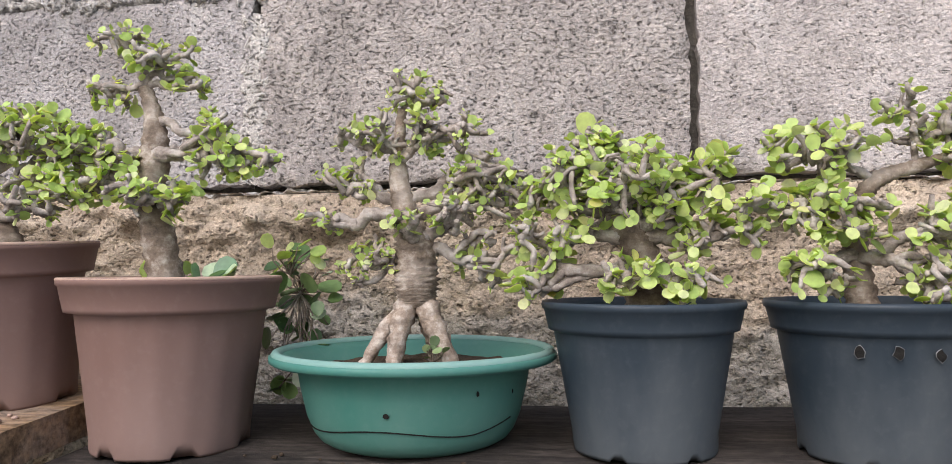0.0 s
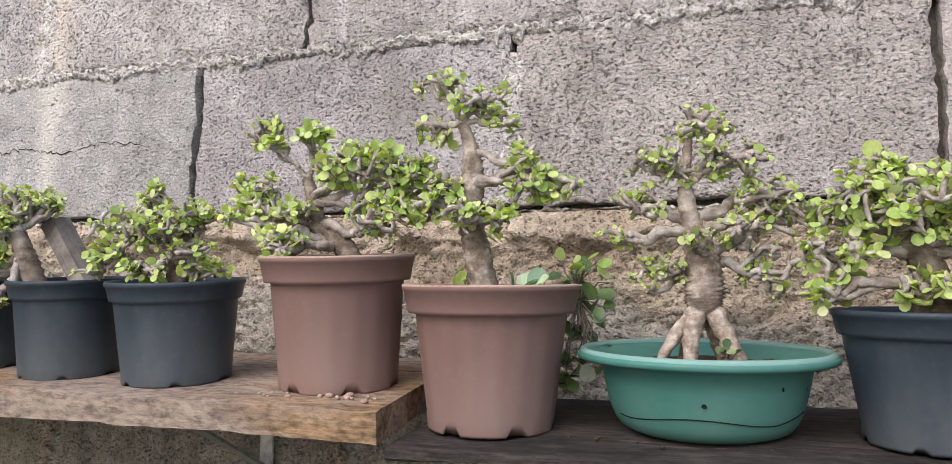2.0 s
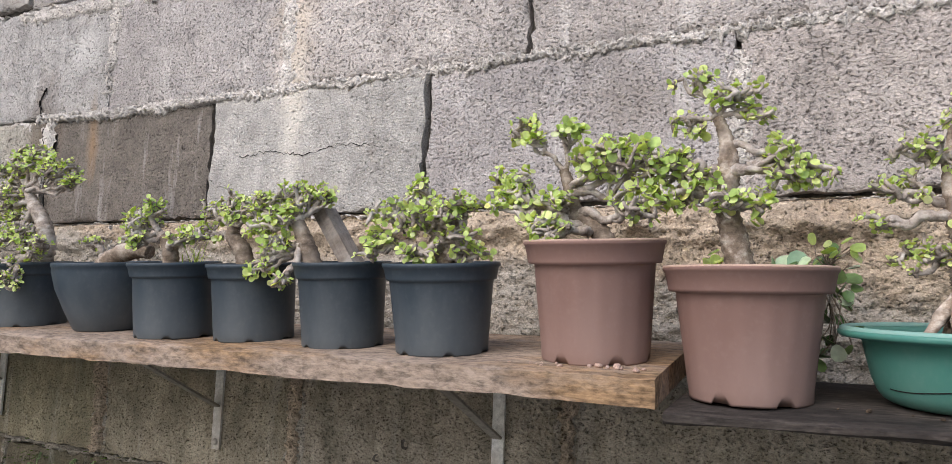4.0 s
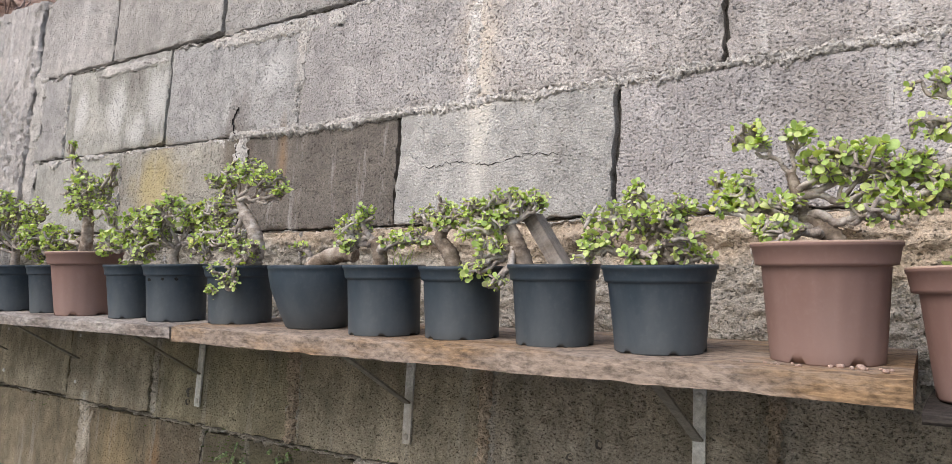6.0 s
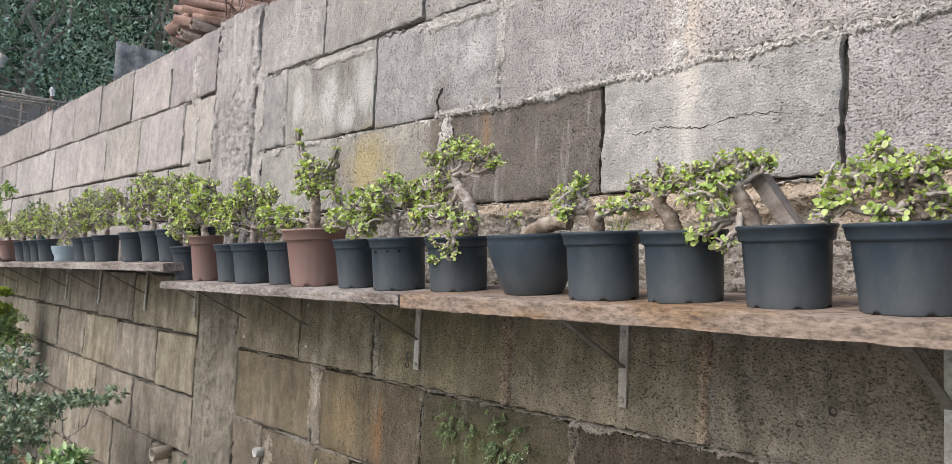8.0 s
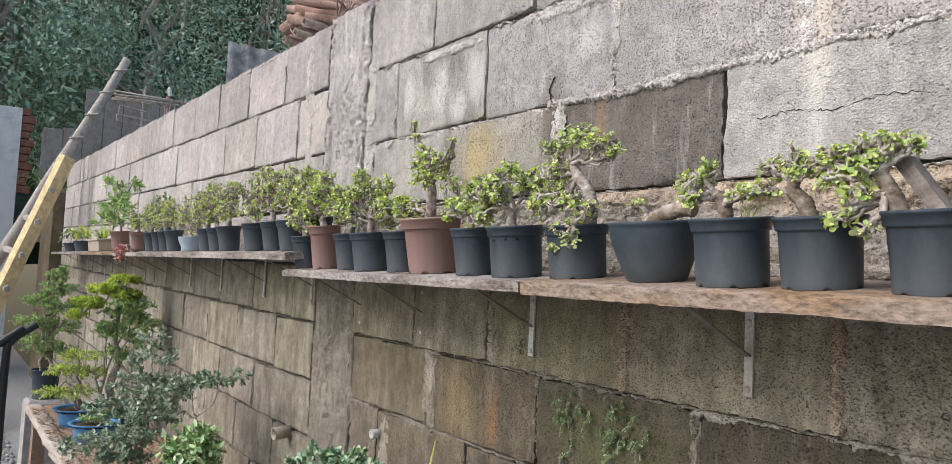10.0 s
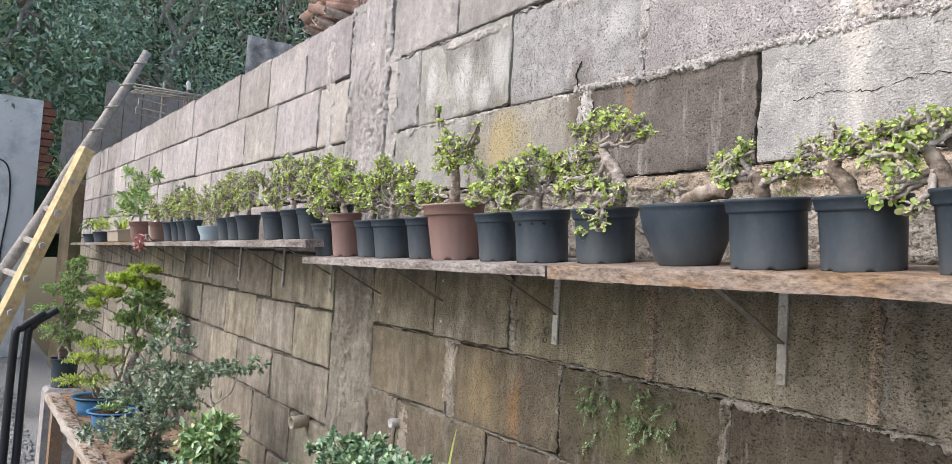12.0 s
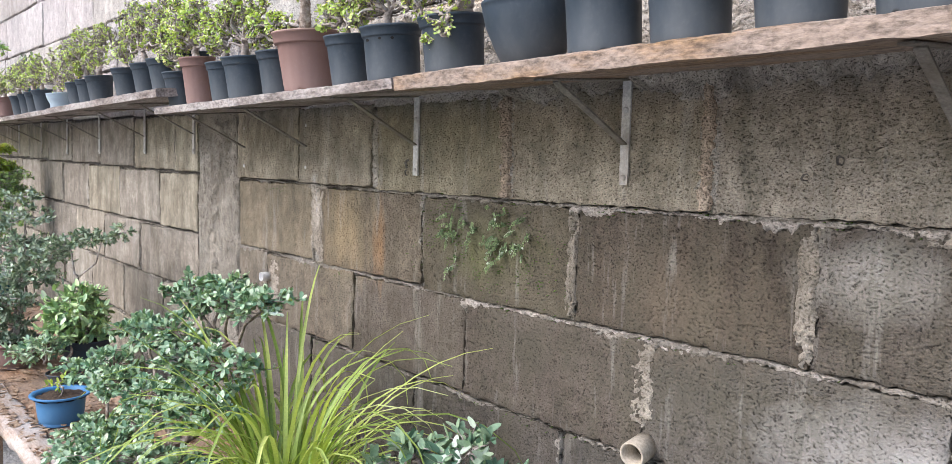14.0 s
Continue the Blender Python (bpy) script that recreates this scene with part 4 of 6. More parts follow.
LEAF = [leaf_shape("leaf", 1.0, 0.92, 0.18, JADE), leaf_shape("leaf", 1.0, 0.82, 0.3, JADE), leaf_shape("leaf", 1.05, 0.98, 0.08, JADE)]


def leaf_matrix(at, way, normal, size):
    w = Vector(way).normalized()
    n = Vector(normal)
    side = n.cross(w)
    if side.length < 1e-4:
        side = Vector((1, 0, 0)).cross(w)
    side.normalize()
    n = w.cross(side)
    m = Matrix((w, side, n)).transposed().to_4x4()
    return Matrix.Translation(at) @ m @ Matrix.Diagonal((size, size, size, 1))


def joined_leaves(name, mats, proto, material):
    pv = np.array([tuple(v.co) for v in proto.vertices])
    pf = [tuple(p.vertices) for p in proto.polygons]
    vs, fs = [], []
    for k, m in enumerate(mats):
        a = np.array(m)
        vs.append(pv @ a[:3, :3].T + a[:3, 3])
        fs += [tuple(i + k * len(pv) for i in f) for f in pf]
    return mesh(name, np.concatenate(vs), fs, material)


def unit(rng, up=0.0):
    while True:
        v = Vector((rng.uniform(-1, 1), rng.uniform(-1, 1), rng.uniform(-1, 1)))
        if 0.05 < v.length < 1:
            v.normalize()
            v.z += up
            return v.normalized()


def rosette(mats, rng, tip, way, size, pairs=2):
    """Opposite pairs of round leaves round the end of a twig."""
    way = Vector(way).normalized()
    a = way.cross(Vector((rng.uniform(-1, 1), rng.uniform(-1, 1), 0.3)))
    a.normalize()
    b = way.cross(a)
    for k in range(pairs):
        side = (a, b)[k % 2]
        back = tip - way * size * 0.42 * k
        for sgn in (1, -1):
            d = side * sgn + way * rng.uniform(0.25, 0.9 if k == 0 else 0.5) + unit(rng) * 0.3
            n = way * 0.6 + Vector((0.05, -0.4, 0.8)) + unit(rng) * 0.65
            mats.append(leaf_matrix(back, d, n, size * rng.uniform(0.6, 1.15) * (0.72 if k == 0 else 1.0)))


def gnarl(rng, a, b, bend, n=6):
    a, b = Vector(a), Vector(b)
    L = (b - a).length
    pts = []
    off = unit(rng) * bend * L
    for i in range(n + 1):
        t = i / n
        p = a.lerp(b, t) + off * math.sin(math.pi * t)
        if 0 < i < n:
            p += unit(rng) * 0.075 * L
        pts.append(p)
    return pts


def knobbly(shape, rng, pts, r0, r1, segs=7, per=3, swell=0.22):
    """A limb along a bent line, with the swollen rings where leaves once sat."""
    line = smooth_line([tuple(p) for p in pts], per)
    n = len(line) - 1
    radii = [(r0 + (r1 - r0) * i / n) * (1 + swell * (1.0 if i % 3 == 1 else -0.45) * rng.uniform(0.4, 1.2)) for i in range(n + 1)]
    shape.tube(line, radii, segs, 0.12, rng)


def bonsai(x, y, z, pot, trunk, pads, leaf=0.0095, seed=1, label="", single=260, roots=(), soil=0.86, bark=None, dense=1.0, holes=(), puff=1.0):
    """A potted dwarf-jade bonsai. pot: (r, rb, h, material, style); trunk: (x, y, z, r) in centimetres from the pot's foot centre at rim height;
    pads: (node, x, y, z, radius, twigs) foliage pads, each on a limb from that node of the trunk."""
    rng = random.Random(seed)
    r, rb, h, mat, style = pot
    e = empty("potted_bonsai", pose(x, y, z), label, "bonsai", "potted bonsais on the shelf")
    pot_mesh(e, r, rb, h, mat, style)
    soil_mesh(e, r * (0.8 if style == 'bowl' else 0.85), h * soil, seed)
    tr = [(a / 100, b / 100, c / 100 + h, d / 100) for a, b, c, d in trunk]
    tr = [(tr[0][0], tr[0][1], min(tr[0][2], h * soil - 0.004), tr[0][3] * 1.15) if not roots else (*tr[0][:2], tr[0][2] - 0.006, tr[0][3] * 0.8)] + tr
    s = Shape()
    line = smooth_line(tr, 10)
    s.tube([p[:3] for p in line], [max(0.0012, p[3] * (1 + 0.1 * fbm(p[2] * 3, seed, 0, 60))) for p in line], 16, 0.06, rng, rings=0.065)
    stem = part("trunk", s.done("trunk", bark or BARK), e)
    for (ax, az, bx, by, bz, rr) in roots:
        s = Shape()
        cx = tr[1][0] * 100
        pts = smooth_line([(cx / 100 + (ax - cx) * 0.004, 0.0, az / 100 + h + 0.016, rr / 100 * 0.8), ((ax * 0.8 + cx * 0.2) / 100, by * 0.25 / 100, az / 100 + h, rr / 100 * 1.2), ((ax * 0.5 + bx * 0.5) / 100 - 0.001, by * 0.55 / 100, (az * 0.5 + bz * 0.5) / 100 + h, rr / 100), (bx / 100, by / 100, bz / 100 + h, rr / 100 * 0.8), (bx * 1.2 / 100, by * 1.2 / 100, bz / 100 + h - 0.012, rr / 100 * 0.6)], 6)
        s.tube([p[:3] for p in pts], [p[3] * (1 + 0.12 * fbm(p[2] * 4, seed, p[0] * 9, 60)) for p in pts], 12, 0.2, rng, rings=0.03)
        part("root", s.done("root", ROOT), stem)
    rest = Shape()
    mats = []
    for node, px, py, pz, pr, tw in pads:
        tw, pr = int(tw * dense), pr * puff
        s = Shape()
        a = Vector(tr[node + 1][:3])
        c = Vector((px / 100, py / 100, pz / 100 + h))
        r0 = min(tr[node + 1][3] * 0.55, 0.0052)
        limb = gnarl(rng, a, c, 0.16, 6)
        knobbly(s, rng, limb, r0, r0 * 0.58, 9, 5, 0.16)
        limb_ob = part("branch", s.done("branch", BARK), e)
        # forks that leave the limb and fill the pad
        forks = []
        s = Shape() if single >= 200 else rest
        for k in range(3 if tw < 12 else 5):
            d = unit(rng, 0.2)
            reach = pr / 100 * rng.uniform(0.5, 0.85)
            tip = c + Vector((d.x * reach * 1.15, d.y * reach * 0.9, d.z * reach * 0.7))
            f = gnarl(rng, limb[rng.choice((3, 4, 4, 5))], tip, 0.2, 4)
            knobbly(s, rng, f, max(0.0022, r0 * 0.58), 0.0018, 6, 3)
            forks.append(f)
        if single >= 200:
            part("fork", s.done("fork", BARK), limb_ob)
        for k in range(tw):
            d = unit(rng, 0.25)
            reach = pr / 100 * (rng.random() ** 0.4)
            end = c + Vector((d.x * reach * 1.15, d.y * reach * 0.9, d.z * reach * 0.75))
            start = min((q for f in forks for q in f[1:]), key=lambda q: (q - end).length + 0.006 * rng.random())
            tl = gnarl(rng, start, end, 0.25, 3)
            rt = rng.uniform(0.0013, 0.0021)
            s = Shape() if single >= 200 else rest
            knobbly(s, rng, tl, rt * 1.25, rt * 0.85, 5, 3 if single >= 60 else 2)
            for side in range(rng.choice((0, 1, 1, 2))):
                at = tl[rng.choice((1, 2))]
                off = unit(rng, 0.3) * pr / 100 * rng.uniform(0.2, 0.5)
                sl = gnarl(rng, at, at + off, 0.25, 3)
                s.tube(sl, [rt, rt * 1.05, rt * 0.8, rt * 0.8], 5, 0.25, rng)
                if rng.random() < 0.6:
                    rosette(mats, rng, sl[-1], off.normalized() + Vector((0, 0, 0.4)), leaf * rng.uniform(0.55, 0.95), rng.choice((1, 1, 2)))
            if single >= 200:
                part("twig", s.done("twig", BARK), limb_ob)
            way = (tl[-1] - tl[-2]).normalized() + Vector((0, 0, 0.45))
            rosette(mats, rng, end, way, leaf * rng.uniform(0.6, 1.05), rng.choice((1, 1, 2, 2, 3)))
    if rest.v:
        tagged(part("twig_mass", rest.done("twig_mass", BARK), e), kind="stuff")
    rng.shuffle(mats)
    for m in mats[:single]:
        part("leaf", LEAF[rng.randrange(3)], e, m=m)
    if mats[single:]:
        tagged(part("foliage", joined_leaves("foliage", mats[single:], LEAF[0], JADE), e), kind="stuff")
    return e


# ---- the bonsais, from the wall's end that is seen first ----
NB = "nursery"
bonsai(0.452, -0.155, dark_top(0.452), (0.0606, 0.0435, 0.087, BLACK, NB), [(-0.6, 0, -1.2, 1.0), (-1.0, 0, 2.4, 0.75), (-0.8, 0, 5.0, 0.6), (0.2, 0, 6.8, 0.5), (2.4, 0, 7.6, 0.38), (4.4, 0, 8.2, 0.25)],
       [(3, -3.2, -1, 8.3, 2.6, 16), (2, -5.2, -1.5, 5.0, 2.6, 16), (2, -2.2, -2.5, 4.6, 2.0, 12), (1, -3.6, -3, 1.2, 1.8, 8), (1, 3.2, -2.5, 3.6, 2.6, 16), (4, 2.6, 0, 10.3, 2.0, 10), (5, 6.2, 0, 8.6, 2.6, 14), (1, 1.6, -3, 1.2, 2.2, 10), (5, 5.6, -1, 4.0, 2.4, 12)],
       leaf=0.0119, seed=11, dense=1.4, puff=1.12, label="dwarf jade bonsai in a black plastic pot with punched holes", bark=OLDBARK)
bonsai(0.321, -0.152, dark_top(0.321), (0.0606, 0.0425, 0.0885, BLACK, NB), [(0.2, 0, -1.2, 1.35), (0.3, 0, 1.6, 1.2), (-0.4, 0, 3.6, 1.0), (-1.4, 0, 4.8, 0.8)],
       [(3, -3.0, -1, 6.8, 3.2, 34), (3, -0.4, -1.5, 6.6, 3.4, 40), (2, 2.8, -1, 6.2, 2.6, 20), (3, -2.3, 0, 9.8, 1.4, 9), (2, -5.6, -1, 3.4, 2.4, 16), (1, -6.8, -1.5, 1.0, 1.6, 7), (1, -1.0, -3.2, 1.6, 1.7, 8), (1, 2.0, -3, 1.2, 1.6, 7), (2, 4.6, -1, 3.8, 2.2, 14), (2, 4.2, 0, 8.0, 1.4, 8), (3, -5.4, 0, 6.2, 2.2, 16)],
       leaf=0.0119, seed=12, dense=1.35, puff=1.1, label="bushy dwarf jade bonsai in a black plastic pot", bark=DARKBARK, single=300)
bonsai(0.176, -0.137, dark_top(0.176), (0.0925, 0.056, 0.0575, GREEN, "bowl"), [(0.1, 0, 3.4, 1.3), (0.1, 0, 4.8, 1.45), (0.0, 0, 7.0, 1.28), (-0.7, 0, 9.2, 0.9), (-1.1, 0, 12.4, 0.55), (-0.8, 0, 16.0, 0.28)],
       [(3, -4.9, 0, 10.8, 2.0, 13), (4, -2.8, -0.5, 13.8, 2.2, 15), (4, 2.6, -0.5, 13.8, 2.2, 14), (5, 0.2, -0.3, 16.8, 1.9, 15), (4, 0.6, -1.5, 14.2, 1.8, 9), (3, 4.4, -0.5, 11.2, 2.2, 14), (3, 6.0, 0, 9.4, 2.0, 11), (2, 3.0, -1.5, 8.6, 2.0, 9), (2, -3.0, 0, 5.6, 2.2, 13), (3, -6.2, 0, 8.6, 1.5, 6), (2, 4.8, 0, 6.2, 2.2, 11), (2, 0.6, -2.2, 8.4, 1.4, 6)],
       leaf=0.0087, seed=13, dense=1.35, puff=1.1, label="tall dwarf jade bonsai on exposed roots in sea-green bowl", bark=OLDBARK, soil=0.8,
       roots=((-0.7, 2.9, -3.0, -0.8, -0.6, 0.5), (-0.5, 3.0, -0.9, -2.0, -0.8, 0.62), (0.9, 3.1, 2.6, -1.0, -0.8, 0.66), (0.6, 2.6, 1.4, 1.6, -0.8, 0.5), (-0.6, 2.6, -1.6, 1.2, -0.8, 0.4)))
bonsai(0.018, -0.160, dark_top(0.018), (0.0695, 0.049, 0.109, BROWN, NB), [(-0.4, 0, -1.0, 1.2), (-1.2, 0, 2.8, 1.1), (-1.8, 0, 5.6, 0.9), (-1.5, 0, 7.8, 1.0), (-1.6, 0, 10.6, 0.65), (-2.3, 0, 12.8, 0.45)],
       [(3, 2.6, -0.5, 8.2, 2.2, 13), (3, 5.6, 0, 7.4, 1.5, 7), (4, 3.2, 0, 10.0, 1.3, 5), (2, -5.2, -1, 6.2, 2.4, 14), (2, -1.6, -2.4, 5.0, 1.9, 12), (2, 0.4, -2.2, 5.0, 1.8, 10), (5, -5.0, 0, 12.4, 1.4, 7), (5, -4.4, 0, 16.2, 1.5, 8), (5, -0.4, -0.5, 14.2, 2.0, 13), (5, 1.0, 0, 12.6, 1.4, 7), (3, -5.6, -1, 9.0, 1.6, 8)],
       leaf=0.0108, seed=14, dense=1.35, puff=1.15, label="upright dwarf jade bonsai with ringed trunk in a brown plastic pot", bark=OLDBARK)
bonsai(-0.115, -0.160, ZL, (0.0647, 0.049, 0.1080, BROWN, NB), [(1.5, 0, -1.0, 1.0), (0.2, 0, 1.2, 0.9), (-1.8, 0, 2.6, 0.85), (-2.2, 0, 4.6, 0.65), (-2.8, 0, 6.6, 0.45)],
       [(2, -7.4, -1, 3.4, 2.2, 15), (2, -7.8, 0, 5.6, 1.9, 13), (4, -6.0, 0, 10.2, 1.8, 12), (4, -2.4, 0, 10.2, 1.3, 6), (3, 0.8, -0.5, 7.6, 2.2, 18), (3, 3.8, -0.5, 7.0, 2.2, 18), (3, 6.6, 0, 6.4, 2.0, 12), (2, 4.6, -1.5, 3.2, 2.4, 16), (1, -3.0, -3.4, 0.6, 1.8, 9), (1, -5.0, -2, 1.2, 1.4, 6), (2, -2.8, -2, 3.6, 1.3, 6), (3, 9.4, 0, 5.0, 1.8, 9)],
       leaf=0.0111, seed=15, dense=1.5, puff=1.25, label="spreading dwarf jade bonsai in a brown plastic pot with scalloped foot", bark=DARKBARK)
bonsai(-0.270, -0.169, ZL, (0.0592, 0.046, 0.0880, BLACK, NB), [(0.3, 0, -1.0, 1.2), (0.2, 0, 1.2, 1.1), (-0.6, 0, 2.6, 0.8)],
       [(2, -5.2, -1, 4.2, 2.6, 20), (2, -2.0, -1.5, 5.0, 2.6, 22), (2, 1.4, -1.5, 4.6, 2.4, 20), (2, -2.2, 0, 7.4, 1.5, 9), (1, 3.4, -2, 2.0, 2.0, 14), (1, -6.6, -1.5, 1.8, 2.0, 12), (1, -0.5, -3.4, 0.8, 1.6, 8), (2, 2.6, 0, 5.4, 1.8, 10), (1, 4.2, -1, 0.8, 1.3, 6)],
       leaf=0.0101, seed=16, dense=1.3, puff=1.15, label="low bushy dwarf jade bonsai in a black plastic pot", bark=DARKBARK)
bonsai(-0.392, -0.168, ZL, (0.0529, 0.043, 0.0890, BLACK, NB), [(-2.8, -1.0, -1.0, 1.0), (-3.8, -1.4, 2.2, 0.9), (-5.0, -1.2, 4.2, 0.75)],
       [(2, -2.6, 0, 7.0, 1.8, 16), (2, -5.4, -1, 6.9, 2.2, 22), (2, -8.4, -1, 6.4, 2.2, 22), (2, -11.4, -0.5, 5.6, 2.0, 18), (2, -14.4, 0, 5.2, 1.8, 12), (1, -7.2, -2.5, 1.8, 1.7, 12), (1, -8.4, -3.0, -0.8, 1.6, 13), (1, -5.8, -3.5, -2.2, 1.3, 9), (2, -6.0, -2, 4.4, 1.8, 10), (2, -10.0, -2, 3.6, 1.8, 10)],
       leaf=0.0101, seed=17, dense=1.4, puff=1.2, label="cascading dwarf jade bonsai beside a board in black pot", bark=DARKBARK)
bonsai(-0.524, -0.160, ZL, (0.0538, 0.045, 0.0870, BLACK, NB), [(-1.0, 0, -1.0, 1.1), (-1.8, 0, 1.6, 1.0), (-3.2, 0, 3.2, 0.85), (-2.8, 0, 4.6, 0.65)],
       [(2, -6.4, -0.5, 3.4, 1.9, 14), (3, -5.6, 0, 6.0, 1.9, 15), (3, -2.2, 0, 6.6, 2.0, 14), (3, 1.2, 0.8, 6.8, 2.0, 12)],
       leaf=0.0094, seed=18, label="slanting dwarf jade bonsai in a dusty chipped black plastic pot", bark=DARKBARK, dense=1.25, puff=1.15)
bonsai(-0.639, -0.172, ZL, (0.0541, 0.046, 0.0890, BLACK, NB), [(-0.6, 0, -1.0, 1.0), (-0.8, 0, 1.8, 0.95), (-1.6, 0, 3.2, 0.8)],
       [(2, -5.2, -0.5, 4.6, 2.2, 18), (2, -3.4, -0.5, 6.4, 1.8, 14), (2, -4.6, -1.5, 2.8, 1.7, 10), (2, -6.8, 0, 4.4, 1.5, 8), (1, 2.6, -0.5, 3.2, 1.7, 11), (1, 4.2, 0, 3.6, 1.5, 8)],
       leaf=0.0089, seed=19, dense=1.4, puff=1.2, label="small forked dwarf jade bonsai in a black plastic pot", bark=DARKBARK)
bonsai(-0.785, -0.150, ZL, (0.0689, 0.044, 0.0890, BLACK, "round"), [(-1.4, 0, -0.6, 1.15), (1.6, 0.4, 1.0, 1.2), (4.6, 0.8, 1.6, 1.15), (6.6, 0.9, 1.2, 0.85)], [(0, -3.0, 0, 2.4, 1.8, 8)],
       leaf=0.0087, seed=20, label="rounded black plastic bowl with a thick lying jade trunk", bark=OLDBARK)
bonsai(-0.954, -0.150, ZL, (0.0561, 0.047, 0.0890, BLACK, NB), [(2.6, 0, -1.0, 1.2), (3.8, 0, 2.4, 1.15), (3.0, 0, 5.6, 1.05), (1.0, 0, 8.0, 0.9), (-0.4, 0, 10.4, 0.6)],
       [(4, -0.6, 0, 14.8, 2.4, 22), (4, 3.0, 0, 14.2, 2.4, 22), (4, 6.2, 0, 12.6, 2.4, 18), (4, 8.8, 0, 10.8, 1.8, 10), (4, -4.2, 0, 13.0, 2.4, 20), (3, -7.0, -0.5, 8.6, 2.6, 22), (3, -5.0, -0.5, 5.4, 2.8, 24), (2, -2.0, -1, 4.0, 2.4, 18), (3, -2.6, 0, 9.4, 2.2, 14), (1, 2.4, -3, 3.4, 2.2, 16), (1, 5.6, -3, 2.0, 2.0, 14), (1, 1.4, -4.6, -0.6, 1.8, 12), (1, 4.0, -5, -2.2, 1.8, 12), (1, -0.6, -5, -4.0, 1.2, 8)],
       leaf=0.0089, seed=21, label="cascading dwarf jade bonsai with S-shaped trunk in a black plastic pot", dense=1.45, puff=1.25)


def dome(x, z, r, rb, h, mat, seed, width, height, label, y=-0.16, style=NB, trunk=None, n=80, leaf=0.0122, single=60, extra=()):
    """A small dwarf jade with a short trunk and a dense domed crown."""
    rng = random.Random(seed)
    t = trunk or [(rng.uniform(-0.8, 0.8), 0, -1.0, 1.0), (rng.uniform(-1.2, 1.2), 0, height * 0.1, 0.85), (rng.uniform(-1.6, 1.6), 0, height * 0.22, 0.6)]
    pads = []
    k = 10
    for i in range(k):
        a = (i + 0.5) / k * math.pi
        q = 1.0 if i % 2 else 0.6
        pads.append((len(t) - 1, -math.cos(a) * width * rng.uniform(0.85, 1.25), rng.uniform(-3.5, 1.5), height * (0.17 + 0.68 * q * math.sin(a)) + rng.uniform(-1.0, 1.0), width * rng.uniform(0.34, 0.55), int(n * 1.5) // k))
    pads += list(extra)
    return bonsai(x, y, z, (r, rb, h, mat, style), t, pads, leaf=leaf, seed=seed, label=label, single=single)


dome(-1.104, ZO, 0.0544, 0.046, 0.0925, BLACK, 31, 6.8, 11.5, "dense domed dwarf jade in black pot with melted holes", n=120, single=120)
dome(-1.237, ZO, 0.0461, 0.036, 0.0925, BLACK, 32, 5.2, 11.0, "dwarf jade seedling bush in a narrow black plastic pot")
bonsai(-1.390, -0.16, ZO, (0.0668, 0.05, 0.1165, BROWN, NB), [(0, 0, -1.0, 1.3), (0.4, 0, 2.5, 1.15), (0.9, 0, 5.6, 0.95), (0.8, 0, 8.0, 0.75)],
       [(3, -3.0, 0, 10.4, 2.4, 18), (3, 0.2, -0.8, 13.0, 2.5, 20), (3, 3.4, 0, 11.4, 2.4, 18), (3, 5.2, 0, 9.2, 1.8, 10), (3, -1.0, -1.5, 8.0, 2.0, 12), (3, 1.8, -1.5, 8.4, 2.0, 12), (3, -3.0, 0, 15.5, 0.7, 4), (3, -4.6, 0, 18.0, 0.7, 4), (3, -5.6, 0, 20.5, 0.8, 5), (3, 7.6, 0, 13.6, 0.8, 5), (3, 9.2, 0, 15.4, 0.7, 4), (1, -7.0, 0, 2.6, 2.2, 16), (1, -4.6, -1.0, 2.0, 1.8, 10)],
       leaf=0.0105, seed=33, dense=1.3, puff=1.3, label="ringed dwarf jade with two long shoots in brown plastic pot", single=60, bark=OLDBARK)
dome(-1.512, ZO, 0.0461, 0.037, 0.0925, BLACK, 34, 5.0, 9.0, "small dwarf jade in a narrow black plastic pot")
dome(-1.650, ZO, 0.0524, 0.042, 0.0925, BLACK, 35, 7.6, 16.0, "tall bushy dwarf jade in a black plastic pot", y=-0.168, n=150)
dome(-1.775, ZO, 0.0451, 0.036, 0.0925, BLACK, 36, 6.0, 12.0, "dwarf jade in a narrow black plastic pot")
dome(-1.912, ZO, 0.0446, 0.035, 0.1155, BROWN, 37, 7.0, 14.0, "dwarf jade with hanging roots in a slim brown plastic pot", y=-0.168, n=120)
dome(-2.035, ZO, 0.0421, 0.031, 0.0905, BLACK, 38, 5.0, 9.0, "dwarf jade in a black plastic pot stood in another", y=-0.17, n=60)
dome(-2.06, ZO + 0.05, 0.0451, 0.034, 0.0945, BLACK, 39, 7.5, 14.0, "upper of two stacked black plastic pots with a dwarf jade", y=-0.12, n=100)
for i, (x, r, h, mat, w, hh) in enumerate(((-2.215, 0.047, 0.1, BLACK, 6.5, 13), (-2.36, 0.044, 0.1, BLACK, 6.5, 14), (-2.53, 0.0475, 0.1, BLACK, 8, 13), (-2.815, 0.047, 0.098, BLACK, 8.5, 14), (-2.95, 0.043, 0.096, BLACK, 7, 14), (-3.08, 0.043, 0.095, BLACK, 7.5, 12),
                                           (-3.6, 0.043, 0.1, BLACK, 7.5, 11), (-3.75, 0.04, 0.1, BLACK, 7, 11), (-3.88, 0.04, 0.1, BLACK, 7, 10), (-4.03, 0.043, 0.1, BLACK, 7, 11), (-4.33, 0.048, 0.11, BROWN, 6, 9))):
    dome(x, ZF, r, r * 0.76, h - 0.0065, mat, 50 + i, w * 1.12, hh * 1.25, "dwarf jade in a %s plastic pot" % ("brown" if mat is BROWN else "black"), y=-0.14, n=130, single=0, leaf=0.0108)
